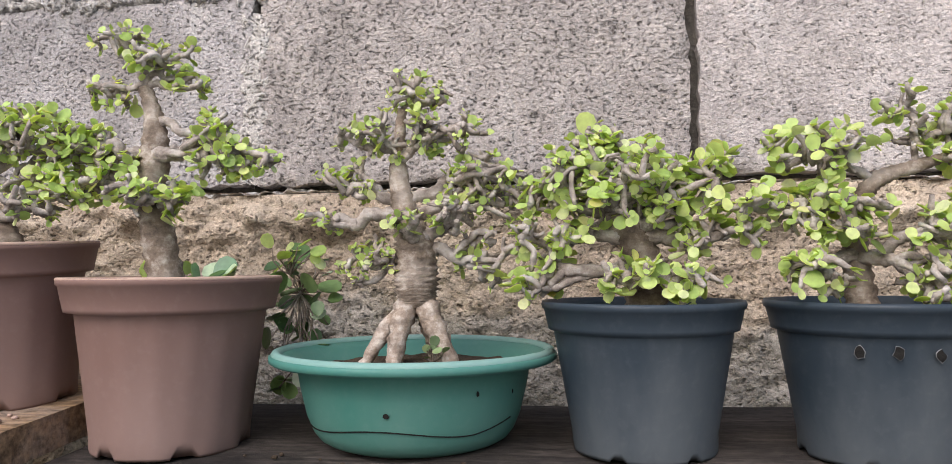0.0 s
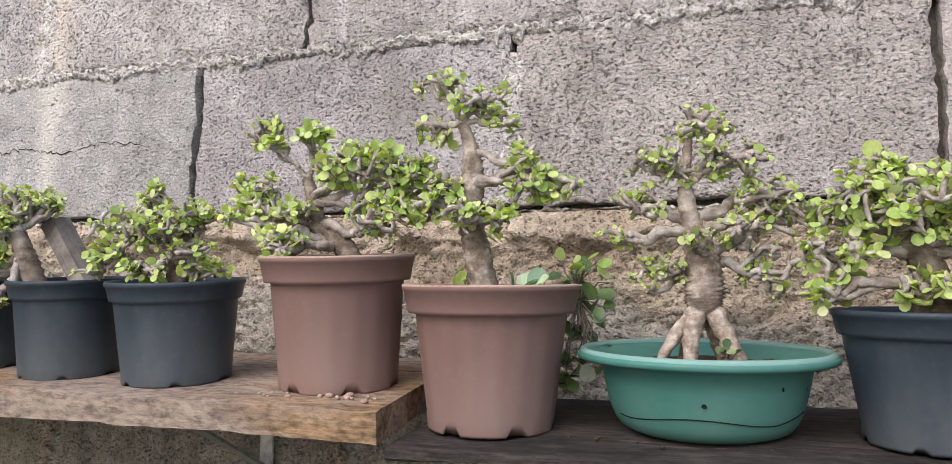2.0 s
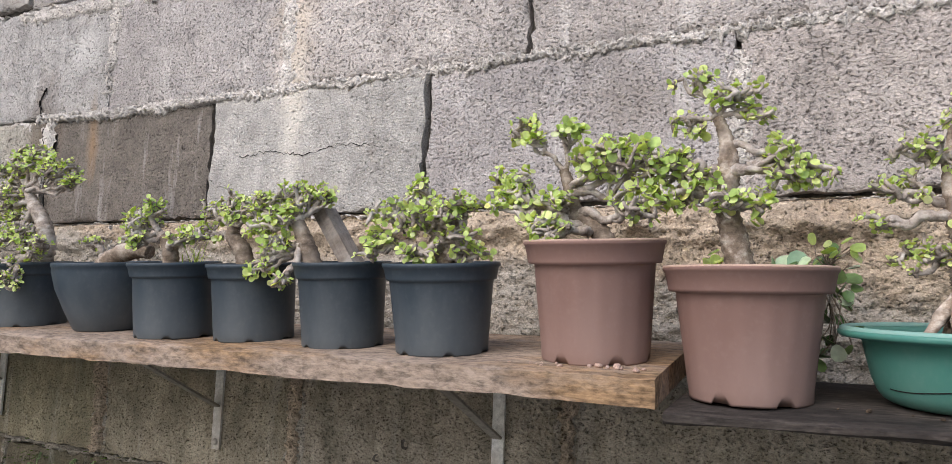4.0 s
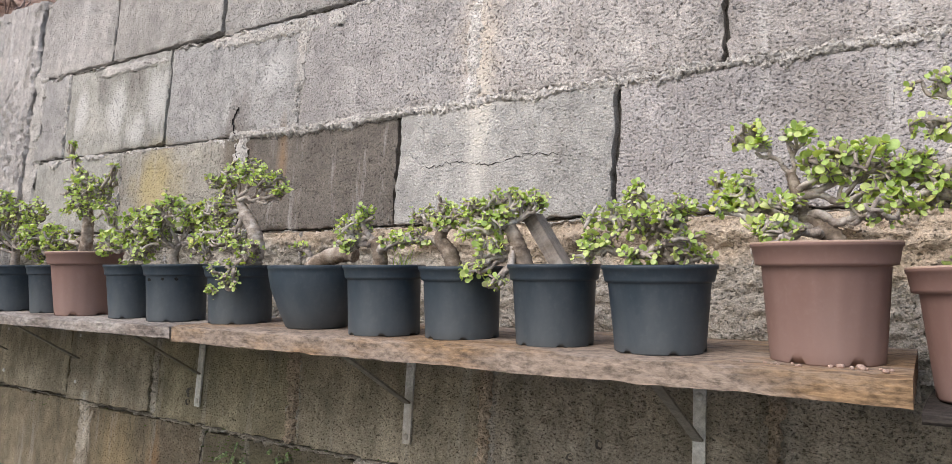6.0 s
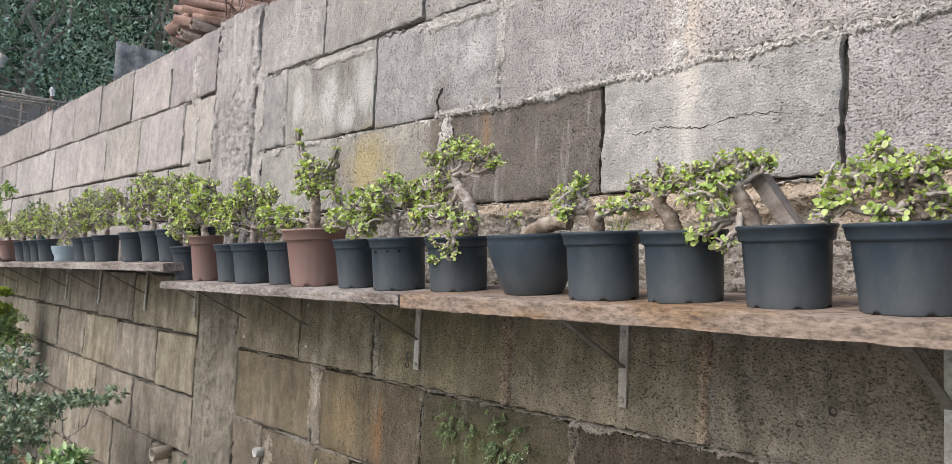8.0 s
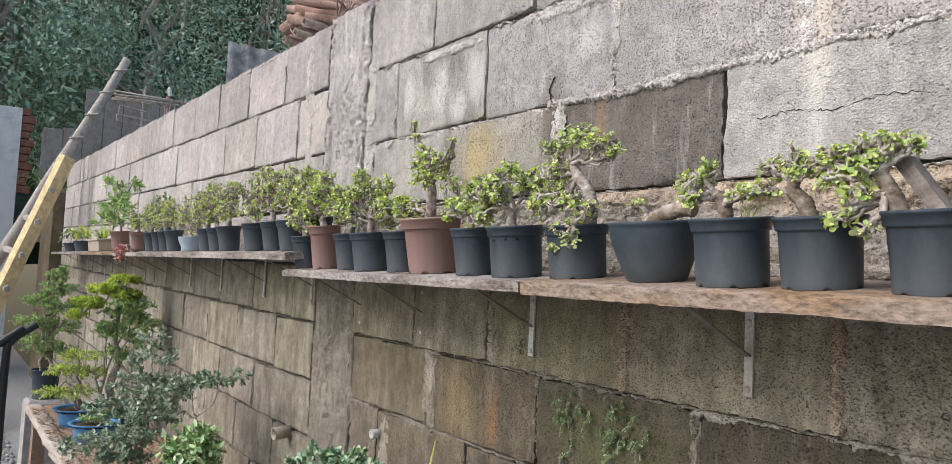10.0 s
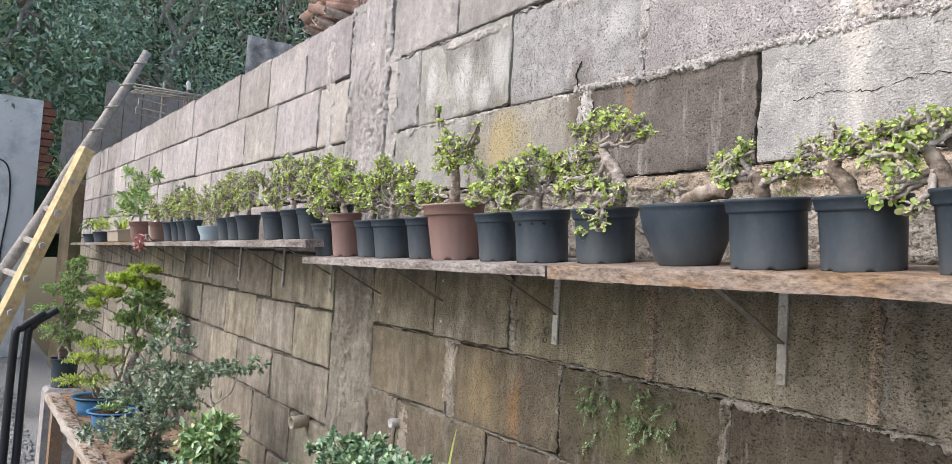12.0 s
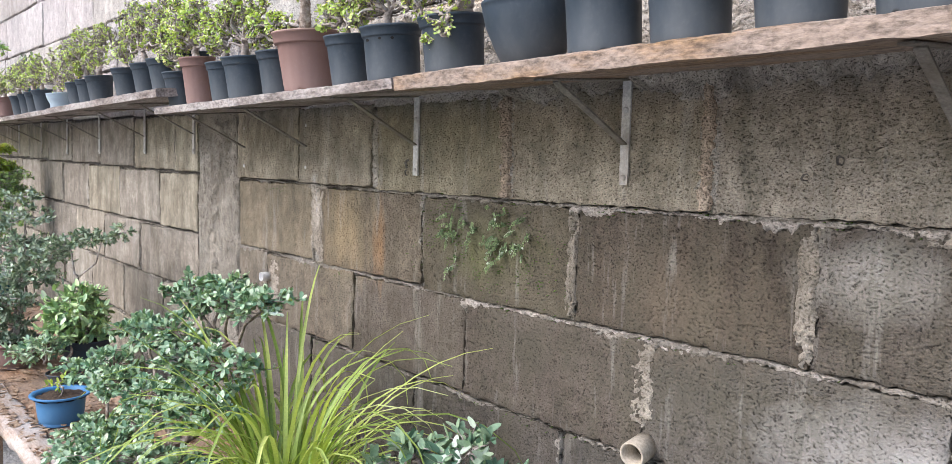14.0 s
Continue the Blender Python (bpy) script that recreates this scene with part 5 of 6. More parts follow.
dome(-3.28, ZF, 0.052, 0.044, 0.062, PALEBLUE, 70, 9.5, 15, "spreading dwarf jade in a pale blue plastic bowl", y=-0.15, style="round", n=110, single=0, leaf=0.0102)


# ---- things on and in the pots ----
def leaf_board():
    e = empty("board", pose(-0.386, -0.150, ZL + 0.081, 0, -33, 0), "short weathered board leaning out of a black pot", "board")
    s = Shape()
    s.box((-0.009, -0.012, -0.03), (0.007, 0.010, 0.076), bevel=0.001)
    part("plank", s.done("plank", FENCE, False), e)


leaf_board()


def punched(x, y, z, spots, r, material=HOLE, torn=False):
    """Melted drainage holes in a pot's side, as flat patches painted with their inner shade."""
    for k, (deg, dz, w, h) in enumerate(spots):
        a = radians(deg)
        s = Shape()
        rr = random.Random(k)
        n = 9
        ring = [(math.cos(2 * math.pi * i / n) * w * rr.uniform(0.7, 1.2), math.sin(2 * math.pi * i / n) * h * rr.uniform(0.7, 1.2)) for i in range(n)]
        s.add([(p, -0.0008, q) for p, q in ring] + [(0, -0.0008, 0)], [(i, (i + 1) % n, n) for i in range(n)])
        if torn:
            out = [(p * rr.uniform(1.04, 1.22), q * rr.uniform(1.04, 1.2)) for p, q in ring]
            edge = Shape()
            edge.add([(p, -0.0004, q) for p, q in out] + [(p, -0.0007, q) for p, q in ring], [(i, (i + 1) % n, n + (i + 1) % n, n + i) for i in range(n)])
            lip = new("torn_edge", edge.done("torn_edge", DUST_BLACK, False))
            lip.matrix_world = pose(x + r * math.sin(a), y - r * math.cos(a), z + dz, 0, 0, deg)
            lip["kind"] = "structure"
        ob = new("pot_hole", s.done("pot_hole", material, False))
        ob.matrix_world = pose(x + r * math.sin(a), y - r * math.cos(a), z + dz, 0, 0, deg)
        ob["kind"] = "structure"


def rim_weed(x, y, z, seed, n, size, label, material, reach=0.03, fall=0.0):
    """A small weed: stalks with round leaves."""
    rr = random.Random(seed)
    e = empty("weed", pose(x, y, z), label, "weed")
    st = Shape()
    mats = []
    for k in range(n):
        a = rr.uniform(0, 2 * math.pi)
        tip = Vector((math.cos(a) * reach * rr.random(), math.sin(a) * reach * rr.random() * 0.7, rr.uniform(0.3, 1.0) * reach - fall * rr.random()))
        st.tube(gnarl(rr, (0, 0, 0), tip, 0.15, 3), [0.0008, 0.0007, 0.0006, 0.0005], 4)
        mats.append(leaf_matrix(tip, unit(rr), Vector((0, -0.4, 1)) + unit(rr) * 0.5, size * rr.uniform(0.7, 1.2)))
    tagged(part("stalk_mass", st.done("stalk_mass", OLDBARK), e), kind="stuff")
    proto = leaf_shape("leaf", 1.0, 0.9, 0.15, material)
    for m in mats:
        part("leaf", proto, e, m=m)


rim_weed(0.04, -0.165, dark_top(0) + 0.098, 3, 16, 0.017, "lobed blue-green weed in the brown pot", AZALEA, 0.017, 0.012)
rim_weed(-0.012, -0.135, dark_top(0) + 0.1, 4, 12, 0.012, "small jade seedling in the brown pot", JADE, 0.022)
rim_weed(0.078, -0.110, dark_top(0) + 0.11, 5, 12, 0.011, "jade shoot at the brown pot's rim", JADE, 0.02)
rim_weed(0.075, -0.085, dark_top(0) + 0.096, 6, 46, 0.0165, "dark green jade plant hanging behind the pot", JADE_DARK, 0.032, 0.09)


def grass_tuft(x, y, z, n, height, label, seed, material, spread=0.5, width=0.002, droop=1.0, foot=0.012, toward=None):
    rr = random.Random(seed)
    e = empty("grass_tuft", pose(x, y, z), label, "grass")
    for k in range(n):
        a = rr.uniform(0, 2 * math.pi)
        L = height * rr.uniform(0.5, 1.05)
        lean = spread * rr.uniform(0.15, 1.0)
        d = Vector((math.cos(a), math.sin(a), 0))
        side = Vector((-math.sin(a), math.cos(a), 0))
        if toward is not None and rr.random() < 0.55:
            a = toward + rr.gauss(0, 0.8)
            d, side = Vector((math.cos(a), math.sin(a), 0)), Vector((-math.sin(a), math.cos(a), 0))
        base = d * rr.uniform(0, foot) + side * rr.uniform(-foot, foot)
        vs, fs = [], []
        m = 9
        drop = rr.uniform(0.2, 1.15) * droop
        for i in range(m + 1):
            t = i / m
            bend = drop * 1.9 * t * t + lean
            if i:
                step = Vector((0, 0, math.cos(bend))) + d * math.sin(bend)
                p = p + step * (L / m)
            else:
                p = base.copy()
            w = width * (1 - 0.8 * t ** 2.5) * (0.55 + 0.9 * min(1, t * 4))
            vs += [p - side * w + Vector((0, 0, w * 0.5)), p, p + side * w + Vector((0, 0, w * 0.5))]
        for i in range(m):
            fs += [(3 * i, 3 * i + 1, 3 * i + 4, 3 * i + 3), (3 * i + 1, 3 * i + 2, 3 * i + 5, 3 * i + 4)]
        part("blade", mesh("blade", vs, fs, material), e)
    return e


grass_tuft(-0.62, -0.165, ZL + 0.078, 16, 0.05, "thin dry grass growing in the black pot", 8, BLADE, 0.35, 0.0005)


def pebbles(x, y, z, n, spread, label, seed, material, size=0.003):
    rr = random.Random(seed)
    for k in range(n):
        s = Shape()
        r = size * rr.uniform(0.6, 1.3)
        s.lathe([(0.0002, 0), (r * 0.8, r * 0.1), (r, r * 0.5), (r * 0.7, r * 0.95), (0.0002, r * 1.05)], 7, (1, rr.uniform(0.6, 1.0)))
        ob = new("pebble", s.done("pebble", material))
        ob.matrix_world = pose(x + rr.gauss(0, spread), y + rr.gauss(0, 0.006), z, 0, 0, rr.uniform(0, 360))
        tagged(ob, label, "pebble", "spilled pebbles")


pebbles(-0.088, -0.207, ZL, 16, 0.014, "pinkish spilled gravel pebble on the shelf board", 3, BRICK_PALE)
pebbles(-0.14, -0.208, ZL, 9, 0.02, "pinkish spilled gravel pebble on the shelf board", 4, BRICK_PALE, 0.002)
pebbles(0.09, -0.19, dark_top(0.09), 10, 0.09, "small earth crumb on the dark shelf board", 5, SOIL, 0.002)

rim_weed(0.190, -0.152, dark_top(0.176) + 0.05, 31, 9, 0.007, "tiny green weed among the roots in the bowl", FERN, 0.014)

# holes in the pots
punched(0.452, -0.155, dark_top(0.452), ((-27, 0.062, 0.0022, 0.0036), (-8, 0.062, 0.0028, 0.0034), (13, 0.061, 0.0026, 0.003)), 0.0535, HOLE, True)
punched(0.176, -0.137, dark_top(0.176), ((1, 0.0285, 0.0017, 0.0017),), 0.0714, HOLE)
punched(0.176, -0.137, dark_top(0.176), ((43, 0.039, 0.001, 0.0018), (66, 0.037, 0.0009, 0.0016)), 0.0733, HOLE)
punched(-1.104, -0.160, ZO, ((4, 0.068, 0.004, 0.003), (32, 0.069, 0.003, 0.0024), (55, 0.069, 0.003, 0.0026)), 0.0515, HOLE)

# a crack line round the green bowl
s = Shape()
pts = []
for i in range(60):
    u = i / 59
    a = radians(-58 + 128 * u)
    zz = 0.0165 + 0.0022 * math.sin(u * 9.0 + 4.0) + 0.004 * max(0, u - 0.8) * 4
    rr_ = 0.0925 * (0.7 + 0.045 * (zz - 0.010) / 0.010) + 0.0002
    pts.append((rr_ * math.sin(a), -rr_ * math.cos(a), zz))
s.tube(pts, [0.0005] * 60, 4)
ob = new("crack", s.done("crack", HOLE))
ob.matrix_world = pose(0.176, -0.137, dark_top(0.176))
tagged(ob, "thin dark crack line round the green bowl", "crack", kind="structure")


# ---- far end of the shelves ----
def leafy(x, y, z, pot, stems, leaf, material, label, seed, pads, category="potted plant", twig=0.003, singles=0, pointed=True, wide=0.45, soil=0.85, name="potted_plant", squash=(1, 1), bark=None, per=7, flat=0.6, spray=1.0):
    """A potted shrub: pot, soil, stems and leaves in pads (x, y, z, rx, rz, twigs), metres from the pot's foot."""
    rr = random.Random(seed)
    r, rb, h, mat, style = pot
    e = empty(name, pose(x, y, z), label, category)
    p = pot_mesh(e, r, rb, h, mat, style)
    if squash != (1, 1):
        p.scale = (squash[0], squash[1], 1)
    soil_mesh(e, r * 0.9 * min(squash), h * soil, seed)
    tips = []
    for k, (ax, ay, az, rad) in enumerate(stems):
        s = Shape()
        line = gnarl(rr, (ax * 0.15, ay * 0.15, h * 0.7), (ax, ay, az), 0.08, 8)
        s.tube(line, [rad * (1 - 0.7 * i / 8) for i in range(9)], 9, 0.12, rr, rings=0.03)
        part("stem", s.done("stem", bark or BARK), e)
        tips.append(line)
    tw = Shape()
    mats = []
    for px, py, pz, rx, rz, n in pads:
        c = Vector((px, py, pz))
        near = min((q for l in tips for q in l[2:]), key=lambda q: (q - c).length)
        tw.tube(gnarl(rr, near, c, 0.12, 5), [twig * 1.6, twig * 1.5, twig * 1.3, twig * 1.1, twig, twig * 0.8], 6, 0.1, rr)
        for k in range(n):
            d = unit(rr, 0.15)
            q = rr.random() ** 0.35
            end = c + Vector((d.x * rx * q, d.y * rx * q, d.z * rz * q))
            start = c.lerp(end, 0.2)
            tl = gnarl(rr, start, end, 0.1, 3)
            tw.tube(tl, [twig * 0.5, twig * 0.4, twig * 0.35, twig * 0.25], 4)
            way = (tl[-1] - tl[-2]).normalized()
            for j in range(per):
                at = tl[-1].lerp(tl[1], rr.random() * 0.8 * spray) if j else tl[-1]
                dd = way * 0.6 + unit(rr, 0.1)
                mats.append(leaf_matrix(at, dd, Vector((0.1, -0.35, 1)) + unit(rr) * flat, leaf * rr.uniform(0.65, 1.2)))
    tagged(part("twig_mass", tw.done("twig_mass", bark or BARK), e), kind="stuff")
    proto = leaf_shape("leaf", 1.0, wide, 0.2, material, pointed, 0.06)
    rr.shuffle(mats)
    for m in mats[:singles]:
        part("leaf", proto, e, m=m)
    tagged(part("foliage", joined_leaves("foliage", mats[singles:], proto, material), e), kind="stuff")
    return e


leafy(-4.83, -0.14, ZF, (0.058, 0.048, 0.118, BROWN, NB), [(0.0, 0, 0.3, 0.008)], 0.04, FEATHER, "leafy green plant in an orange-brown pot", 81,
      [(-0.02, 0, 0.29, 0.13, 0.07, 18), (0.08, 0, 0.38, 0.12, 0.06, 16), (-0.14, 0, 0.26, 0.12, 0.05, 12), (0.14, -0.04, 0.22, 0.1, 0.06, 14), (-0.05, -0.06, 0.18, 0.12, 0.05, 14)])
leafy(-4.28, -0.17, ZF - 0.008, (0.02, 0.016, 0.02, BROWN, NB), [(0.05, -0.05, 0.05, 0.004)], 0.018, PINK, "pink flowering plant trailing over the shelf edge", 82,
      [(0.02, -0.07, 0.01, 0.05, 0.035, 30), (0.06, -0.08, -0.01, 0.04, 0.03, 20)], wide=0.7)
s = Shape()
s.box((-0.2, -0.06, 0), (0.2, 0.06, 0.075), bevel=0.006)
planter = empty("planter", pose(-5.45, -0.13, ZF), "long beige planter with dry grass on the shelf", "planter")
part("box", s.done("box", BEIGE, False), planter)
s = Shape()
s.box((-0.21, -0.068, 0.07), (0.21, 0.068, 0.082), bevel=0.003)
part("rim", s.done("rim", BEIGE, False), planter)
grass_tuft(-5.4, -0.13, ZF + 0.08, 40, 0.13, "pale dry grass in the planter", 83, BLADE, 0.7, 0.0022)
grass_tuft(-5.55, -0.13, ZF + 0.08, 30, 0.12, "pale dry grass in the planter", 84, FERN, 0.8, 0.003)
leafy(-6.35, -0.13, ZF, (0.06, 0.045, 0.08, BLACK, NB), [(0.02, 0, 0.14, 0.004)], 0.03, LIME, "low green plant in a small black pot", 85, [(0.0, 0, 0.14, 0.11, 0.05, 22)])
leafy(-6.9, -0.13, ZF, (0.06, 0.045, 0.07, BLACK, NB), [(0.02, 0, 0.14, 0.004)], 0.03, FERN, "low dry plant in a small black pot", 86, [(0.0, 0, 0.13, 0.12, 0.05, 20)])
leafy(-4.1, -0.06, ZF, (0.05, 0.04, 0.13, TEAL, NB), [(0.0, 0, 0.22, 0.005)], 0.025, FERN, "small plant in a teal pot at the wall", 87, [(0.0, 0, 0.24, 0.08, 0.05, 16)])


# ---- bench with larger plants at the wall's foot ----
def bench():
    e = empty("bench", pose(0, 0, 0), "low plank bench with a pale worn front edge", "bench")
    for k, (y0, y1, z1) in enumerate(((-0.545, -0.47, 0.508), (-0.466, -0.25, 0.5), (-0.245, -0.06, 0.5))):
        s = Shape()
        nx = 120
        w = y1 - y0

        def fn(u, v, y0=y0, w=w, z1=z1, k=k):
            x = -4.95 + 4.1 * u
            a = 2 * math.pi * v
            q = 0.8
            cy, cz = math.cos(a), math.sin(a)
            y = y0 + w * (0.5 + 0.5 * math.copysign(abs(cy) ** 0.4, cy))
            z = z1 - 0.022 + 0.022 * math.copysign(abs(cz) ** 0.45, cz)
            rough = 2.6 if k == 0 else 1.0
            return (x, y + rough * (0.004 * fbm(x, k, v, 7) + 0.002 * fbm(x, k, v, 40)), z + rough * (0.002 * fbm(x, k + 5, v, 9) + 0.0015 * fbm(x, k, v, 55)))
        s.grid(nx, 20, fn)
        part("plank", s.done("plank", BENCH_EDGE if k == 0 else BENCH), e, "pale barked edge plank" if k == 0 else "")
    for x in (-4.7, -3.7, -2.75, -1.8, -1.0):
        for y in (-0.5, -0.13):
            s = Shape()
            s.box((x - 0.05, y - 0.03, 0), (x + 0.05, y + 0.03, 0.47), bevel=0.004)
            part("leg", s.done("leg", BENCH, False), e)


bench()
BT = 0.501
litter = Shape()
rr = random.Random(33)
for k in range(2600):
    x, y = rr.uniform(-4.8, -1.2), -0.53 + 0.45 * rr.random() ** 1.5
    a, r = rr.uniform(0, 6.28), rr.uniform(0.004, 0.017)
    c, d = math.cos(a) * r, math.sin(a) * r
    zz = 0.507 + rr.uniform(0, 0.004)
    litter.add([(x - c, y - d, zz), (x + d * 0.5, y - c * 0.5, zz + 0.002), (x + c, y + d, zz + rr.uniform(0, 0.004)), (x - d * 0.5, y + c * 0.5, zz + 0.001), (x, y, zz - 0.002)], [(0, 1, 2, 3), (1, 0, 4), (2, 1, 4), (3, 2, 4), (0, 3, 4)])
tagged(new("leaf_litter", litter.done("leaf_litter", LITTER, False)), "dry brown leaf litter scattered on the bench", "leaf litter", kind="stuff")
leafy(-2.94, -0.395, BT, (0.1, 0.075, 0.085, BROWN, "bowl"), [(0.05, 0.02, 0.3, 0.012), (-0.06, 0, 0.36, 0.007), (0.3, 0.2, 0.44, 0.006)], 0.0175, GREYLEAF, "twiggy grey-green bonsai in an oval brown pot", 91,
      [(-0.03, 0.02, 0.4, 0.13, 0.07, 44), (0.1, 0.06, 0.36, 0.13, 0.07, 40), (-0.1, -0.05, 0.3, 0.13, 0.06, 36), (0.2, 0.13, 0.42, 0.1, 0.04, 26), (0.3, 0.19, 0.45, 0.09, 0.035, 20), (0.4, 0.23, 0.47, 0.07, 0.03, 10), (0.02, 0.04, 0.5, 0.1, 0.06, 24), (0.0, 0.03, 0.57, 0.07, 0.04, 10), (0.02, -0.06, 0.22, 0.14, 0.05, 34), (-0.12, -0.12, 0.18, 0.12, 0.04, 22), (0.1, -0.04, 0.24, 0.12, 0.05, 26), (-0.25, -0.16, 0.12, 0.08, 0.03, 8), (0.0, -0.03, 0.15, 0.12, 0.04, 44), (0.0, 0.0, 0.095, 0.08, 0.008, 40), (0.08, 0.02, 0.3, 0.13, 0.06, 40)], twig=0.0024, name="potted_bonsai", category="bonsai", squash=(1.25, 0.95), wide=0.55, per=17)
leafy(-2.64, -0.245, BT, (0.075, 0.06, 0.125, BLACK, NB), [(0.0, 0, 0.2, 0.01)], 0.028, SHRUB_BRIGHT, "rounded glossy-leaved shrub in a black pot", 92,
      [(-0.03, -0.02, 0.22, 0.11, 0.08, 60), (0.04, 0.0, 0.2, 0.1, 0.07, 44), (-0.07, -0.04, 0.18, 0.1, 0.06, 40), (0.0, -0.03, 0.15, 0.12, 0.05, 40), (0.02, 0.0, 0.27, 0.07, 0.04, 20)], twig=0.003, wide=0.5, per=8)
leafy(-2.56, -0.33, BT, (0.05, 0.04, 0.045, BLACK, NB), [(0.0, 0.02, 0.12, 0.009), (-0.08, -0.05, 0.1, 0.005)], 0.022, AZALEA, "low blue-green shrub with a pale stem", 93,
      [(-0.1, -0.06, 0.1, 0.08, 0.035, 34), (-0.02, -0.04, 0.12, 0.08, 0.04, 30), (-0.17, -0.08, 0.08, 0.06, 0.03, 18)], twig=0.003, bark=OLDBARK)
leafy(-2.21, -0.42, BT, (0.074, 0.055, 0.08, BLUE, "bowl"), [(0.02, 0, 0.1, 0.004)], 0.016, LIME, "small yellowing seedling in a blue plastic pot", 94, [(-0.02, 0, 0.1, 0.04, 0.02, 5)], twig=0.002, soil=0.88)
pads = []
rr = random.Random(15)
for z, x0, x1, y, n in ((0.43, -0.03, 0.2, 0.06, 4), (0.36, -0.18, 0.22, -0.01, 5), (0.28, -0.23, 0.24, -0.07, 6), (0.16, -0.22, 0.2, -0.11, 6), (0.06, -0.18, 0.12, -0.12, 4)):
    for i in range(n):
        pads.append((x0 + (x1 - x0) * i / (n - 1) + rr.uniform(-0.02, 0.02), y + rr.uniform(-0.03, 0.02), z + rr.uniform(-0.025, 0.025), rr.uniform(0.065, 0.09), rr.uniform(0.03, 0.045), 36))
leafy(-1.47, -0.385, BT, (0.1, 0.085, 0.09, BLACK, NB), [(-0.03, -0.02, 0.24, 0.024), (0.05, 0.06, 0.34, 0.014), (-0.1, -0.06, 0.22, 0.014), (-0.2, -0.08, 0.14, 0.01)], 0.0142, AZALEA, "large bushy blue-green bonsai with a pale twisted trunk", 95, pads,
      twig=0.0026, singles=300, name="potted_bonsai", category="bonsai", wide=0.54, bark=OLDBARK, per=15, flat=0.5, spray=0.9, pointed=False)
grass_tuft(-1.13, -0.345, BT + 0.11, 105, 0.5, "yellow-green clump of long arching grass blades", 96, BLADE, 0.62, 0.0026, 1.45, 0.035)
grass_tuft(-1.11, -0.335, BT + 0.11, 70, 0.36, "shorter yellow-green grass in the same tub", 101, BLADE, 0.55, 0.0027, 1.5, 0.035)
s = Shape()
s.lathe([(0.06, 0.0), (0.085, 0.0), (0.11, 0.09), (0.115, 0.095), (0.105, 0.095), (0.09, 0.06)], 40)
tub = tagged(new("plant_tub", s.done("plant_tub", BLACK)), "black plastic tub under the grass clump", "pot")
tub.matrix_world = pose(-1.12, -0.34, BT)
leafy(-0.86, -0.22, BT, (0.085, 0.07, 0.09, BLACK, NB), [(0.0, 0, 0.24, 0.01), (0.08, 0.02, 0.22, 0.007)], 0.024, SHRUB, "small blue-green shrub beside the wall", 97,
      [(-0.08, -0.02, 0.24, 0.08, 0.05, 26), (0.05, 0.0, 0.29, 0.07, 0.04, 26), (0.0, -0.06, 0.2, 0.09, 0.05, 24), (0.1, 0.01, 0.25, 0.05, 0.03, 12)], twig=0.0026, wide=0.52)
leafy(-4.27, -0.24, BT, (0.12, 0.09, 0.1, TEAL, "bowl"), [(0.0, 0.0, 0.6, 0.024), (0.04, 0.03, 0.68, 0.008), (-0.03, -0.06, 0.6, 0.007)], 0.02, LIME, "lime-green layered maple bonsai with a straight trunk", 98,
      [(0.03, 0.02, 0.74, 0.09, 0.025, 44), (-0.02, -0.05, 0.69, 0.11, 0.025, 56), (0.0, -0.13, 0.62, 0.09, 0.025, 44), (0.02, 0.05, 0.66, 0.11, 0.03, 46), (0.0, -0.18, 0.56, 0.06, 0.02, 18)], twig=0.004, name="potted_bonsai", category="bonsai", wide=0.4, per=32, flat=0.45)
leafy(-4.24, -0.18, BT, (0.06, 0.05, 0.07, BLACK, NB), [(0.0, 0.0, 0.5, 0.006), (0.03, 0.03, 0.58, 0.005)], 0.0175, FEATHER, "green maple growing behind the lime-leaved one", 102,
      [(0.02, -0.04, 0.57, 0.13, 0.05, 60), (0.06, 0.05, 0.52, 0.11, 0.05, 50), (0.0, -0.1, 0.5, 0.1, 0.04, 36), (0.1, 0.06, 0.42, 0.09, 0.04, 26), (0.02, -0.05, 0.46, 0.12, 0.04, 44), (0.04, 0.0, 0.62, 0.13, 0.04, 50), (0.0, -0.06, 0.36, 0.11, 0.05, 36)], twig=0.0022, category="maple", wide=0.4, per=20, flat=0.5)
leafy(-4.3, -0.37, BT, (0.125, 0.09, 0.09, BLUE, "bowl"), [(0.0, -0.02, 0.32, 0.014), (-0.02, -0.07, 0.24, 0.008)], 0.0165, LIME, "small lime-green bonsai with layered leaves in a blue pot", 99,
      [(0.0, -0.02, 0.35, 0.11, 0.03, 60), (0.0, -0.09, 0.28, 0.1, 0.03, 50), (0.02, 0.03, 0.27, 0.11, 0.04, 50), (0.0, -0.13, 0.17, 0.09, 0.03, 44), (0.03, -0.03, 0.17, 0.12, 0.04, 50)], twig=0.003, name="potted_bonsai", category="bonsai", wide=0.42, per=9, flat=0.4)
leafy(-3.92, -0.36, BT, (0.112, 0.08, 0.085, BLUE, "bowl"), [(0.0, 0.02, 0.14, 0.006)], 0.016, FEATHER, "low green seedlings in a bright blue pot", 103,
      [(0.0, 0.0, 0.1, 0.08, 0.015, 40), (0.03, 0.03, 0.13, 0.06, 0.03, 20)], twig=0.002, wide=0.5)
